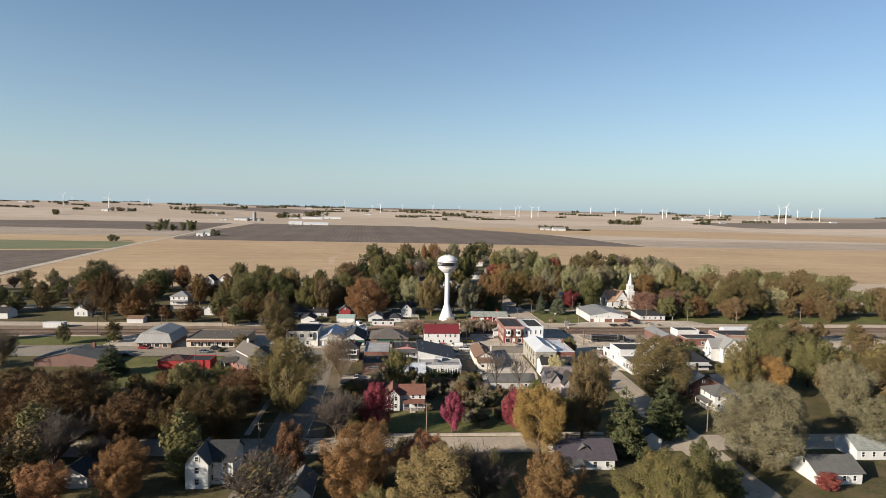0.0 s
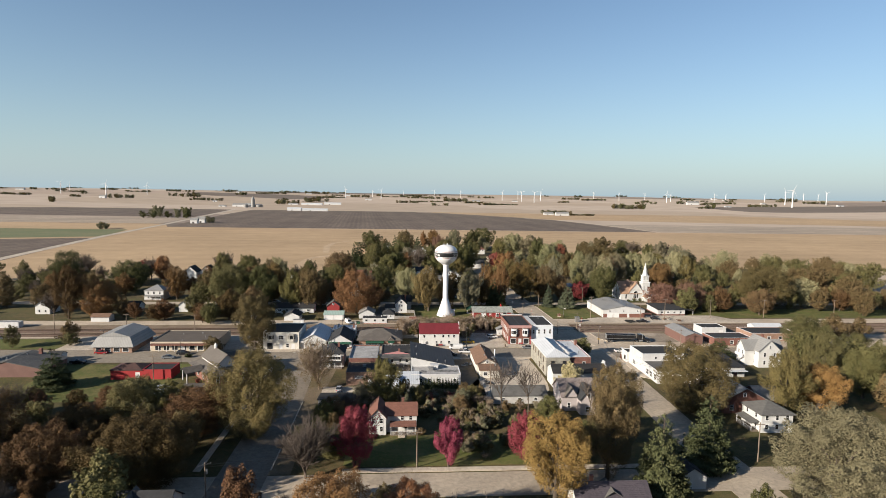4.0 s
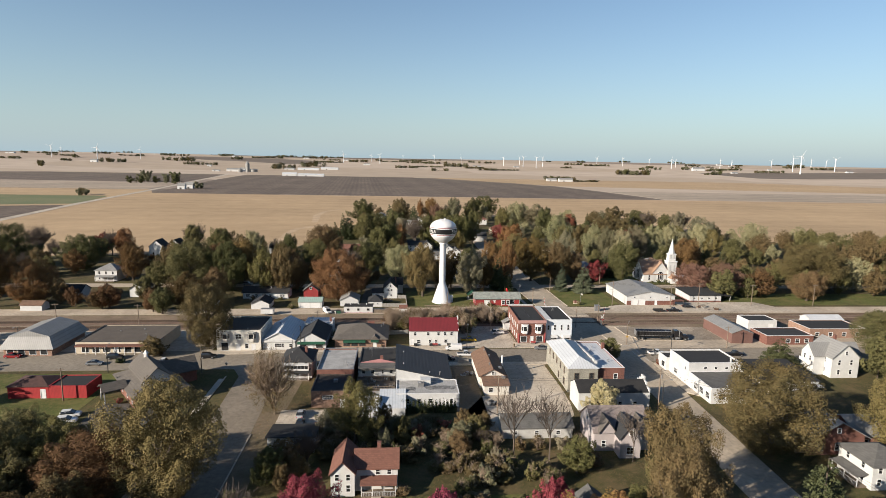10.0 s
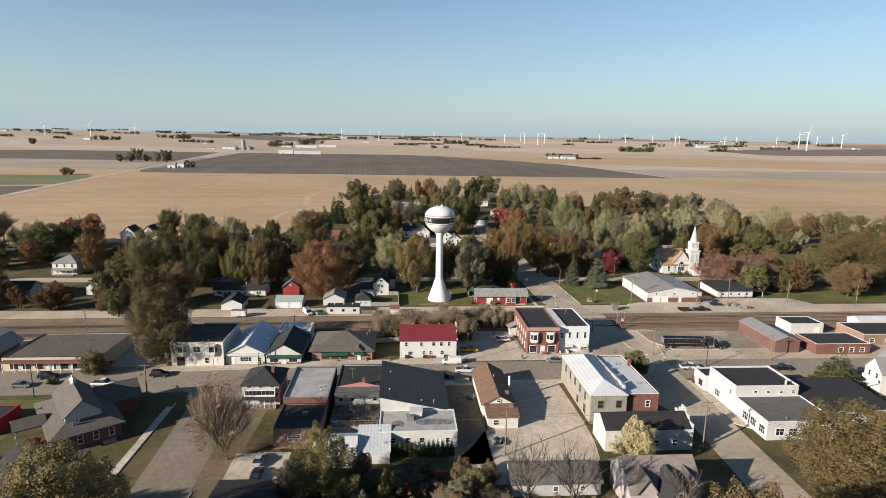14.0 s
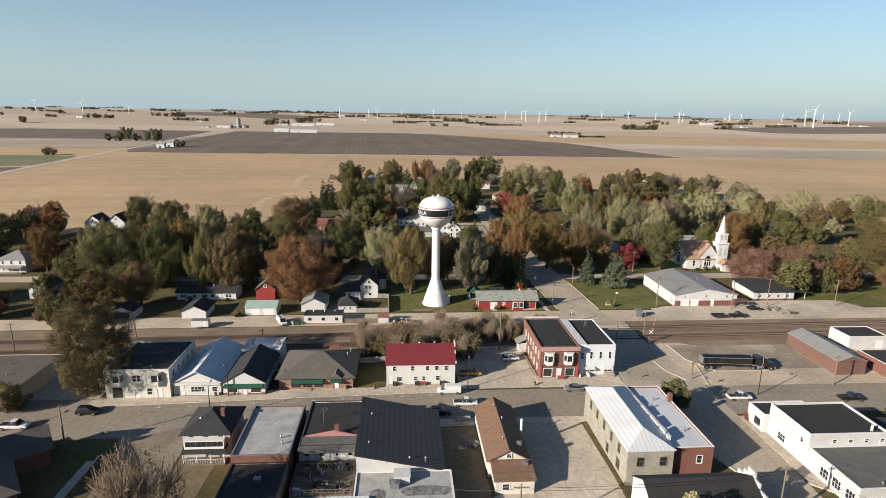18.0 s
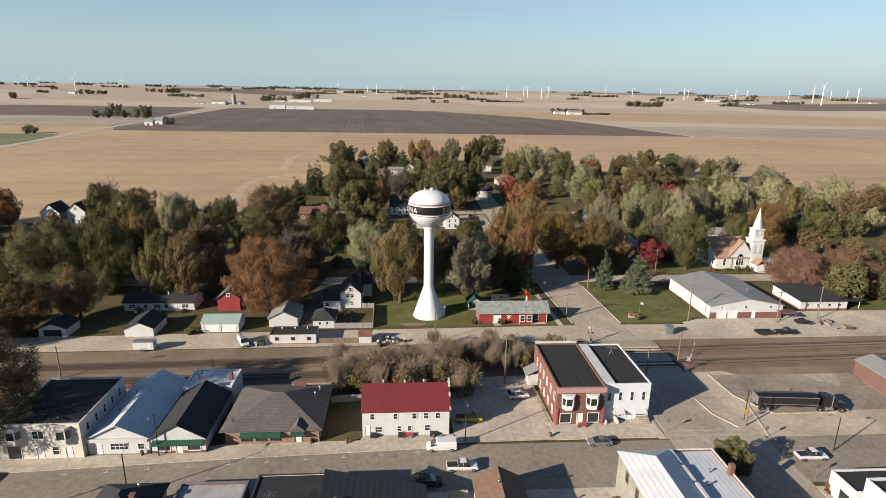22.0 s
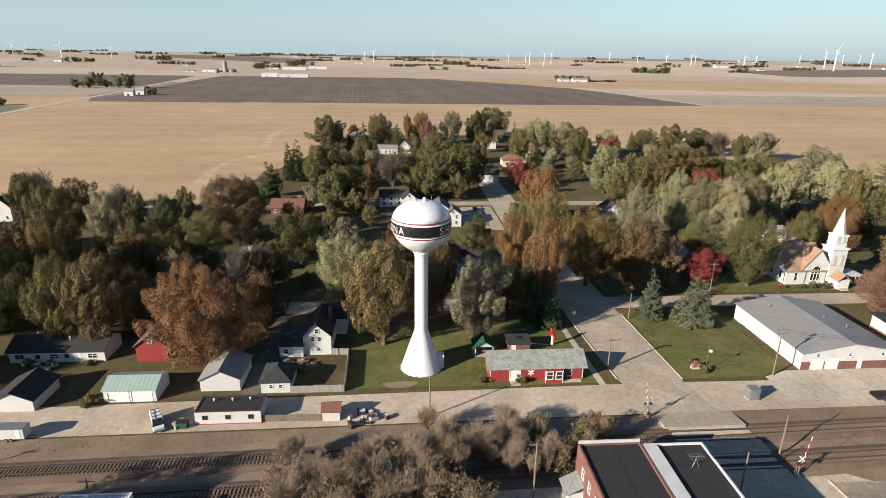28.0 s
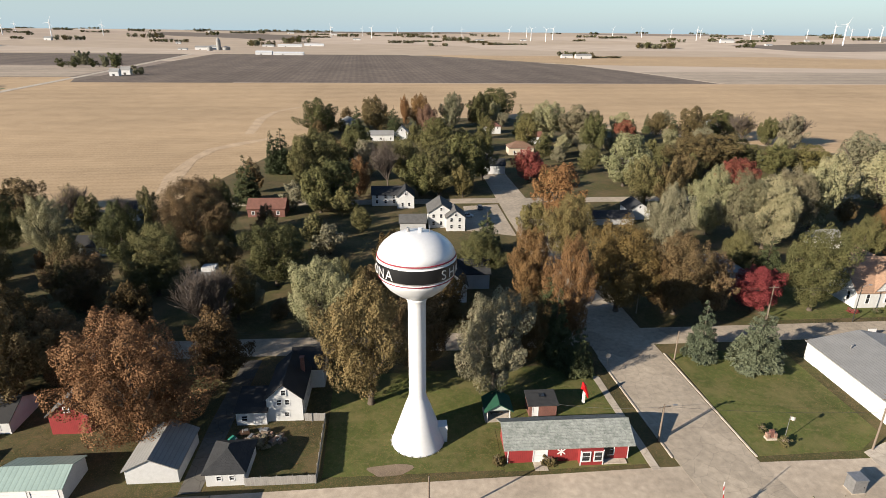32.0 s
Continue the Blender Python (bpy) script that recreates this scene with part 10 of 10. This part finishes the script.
car(104, 392, 90, "sedan", "silver", "silver car beside a house")
car(64.5, 400, 90, "sedan", "grey", "grey car on the north street")
car(52, 462, 90, "suv", "grey", "grey car in a drive")
car(-70, 361, 0, "suv", "silver", "silver car on the residential street")
car(46, 452, 0, "sedan", "white", "white car near the far houses")
t = thing("flat_trailer", at(117.2, 311.3), "black flat trailer behind a pickup", "trailer")
part("bed", bmb((-2.4, -1.1, 0.55, 2.2, 1.1, 0.75)), DSTEEL, t)
for y in (-1.1, 1.04):
    part("side_rail", bmb((-2.4, y, 0.75, 2.2, y + 0.06, 1.25)), DSTEEL, t)
part("drawbar", bmb((2.2, -0.08, 0.5, 3.6, 0.08, 0.62)), DSTEEL, t)
for y in (-1.0, 1.0):
    wheel(t, -0.4, y)
t = thing("cargo_trailer", at(-48.0, 306.9, 0.08), "white enclosed cargo trailer on the gravel lane", "trailer")
part("body", bmb((-2.5, -1.05, 0.5, 2.5, 1.05, 2.5)), WHITEP, t)
part("edge_trim", bmb((-2.54, -1.09, 2.44, 2.54, 1.09, 2.56)), STEEL, t)
part("drawbar", bmb((2.5, -0.06, 0.5, 3.7, 0.06, 0.6)), DSTEEL, t)
part("side_door", bmb((1.2, -1.09, 0.7, 2.0, -1.054, 2.3)), TRIM, t)
for x in (-0.6, 0.2):
    for y in (-1.02, 1.02):
        wheel(t, x, y)
t = car(-24.5, 309.4, -62, "van", "white", "white service van with a roof rack on the lane")
for y in (-0.7, 0.7):
    part("rack_rail", bmb((-2.4, y - 0.04, 2.25, 1.4, y + 0.04, 2.33)), STEEL, t)
for x in (-2.2, -1.0, 0.2, 1.2):
    part("rack_bar", bmb((x - 0.04, -0.75, 2.12, x + 0.04, 0.75, 2.25)), STEEL, t)


def semi():
    t = thing("grain_truck", at(101.0, 273.2, 0.1, -5), "black articulated grain truck parked in the yard", "truck")
    BLK = PAINT["black"]
    bm = bmesh.new()
    prof = [(-9.8, 1.5, 3.3), (-8.6, 1.1, 3.35), (-6.2, 0.75, 3.35), (-3.8, 1.3, 3.35), (-1.4, 0.75, 3.35), (1.4, 1.3, 3.35), (2.9, 1.7, 3.3)]
    rows = []
    for x, z0, z1 in prof:
        rows.append([bm.verts.new(p) for p in ((x, -0.7, z0), (x, -1.28, 1.75), (x, -1.28, z1), (x, 0, z1 + 0.3), (x, 1.28, z1), (x, 1.28, 1.75), (x, 0.7, z0))])
    for a, b in zip(rows, rows[1:]):
        for i in range(7):
            j = (i + 1) % 7
            bm.faces.new((a[i], a[j], b[j], b[i]))
    bm.faces.new(rows[0])
    bm.faces.new(rows[-1][::-1])
    part("hopper_trailer", bm, BLK, t, "black hopper trailer with a tarpaulin top")
    for y in (-1.31, 1.31):
        part("side_rail", bmb((-9.8, y - 0.03, 3.2, 2.9, y + 0.03, 3.36)), STEEL, t)
        part("side_rail", bmb((-9.8, y - 0.03, 1.6, 2.9, y + 0.03, 1.72)), STEEL, t)
        for i in range(12):
            part("rib", bmb((-9.4 + i * 1.08, y - 0.02, 1.75, -9.34 + i * 1.08, y + 0.02, 3.2)), DSTEEL, t)
    part("tail_frame", bmb((-9.9, -1.28, 1.5, -9.8, 1.28, 3.3)), STEEL, t)
    part("chassis", bmb((-9.6, -0.5, 0.85, 9.0, 0.5, 1.1)), DSTEEL, t)
    part("sleeper", bmb((4.0, -1.2, 1.1, 5.6, 1.2, 3.5)), BLK, t)
    part("cab", hull(bmesh.new(), [(5.6, 1.1, 3.2, 0.9), (6.6, 1.1, 3.1, 0.9), (7.0, 1.1, 2.2, 0.92)], 2.3), BLK, t)
    part("windscreen", bmb((6.5, -0.95, 2.1, 6.95, 0.95, 2.85)), GLASS, t)
    part("bonnet", hull(bmesh.new(), [(7.0, 0.8, 2.1, 0.8), (8.9, 0.8, 1.85, 0.75), (9.1, 0.85, 1.6, 0.7)], 2.0), BLK, t)
    part("grille", bmb((9.1, -0.6, 0.9, 9.16, 0.6, 1.7)), STEEL, t)
    part("bumper", bmb((9.05, -1.15, 0.5, 9.3, 1.15, 0.85)), STEEL, t)
    for y in (-1.25, 1.15):
        part("exhaust_stack", tube(bmesh.new(), (5.7, y, 1.2), (5.7, y, 4.0), 0.1, 0.1, 8), STEEL, t)
        part("fuel_tank", tube(bmesh.new(), (4.4, y * 0.9, 0.85), (6.0, y * 0.9, 0.85), 0.35, 0.35, 10), STEEL, t)
    for x in (-8.8, -7.5, 3.4, 4.7):
        for y in (-0.95, 0.95):
            wheel(t, x, y, True)
    for y in (-1.0, 1.0):
        wheel(t, 8.0, y, True)


semi()
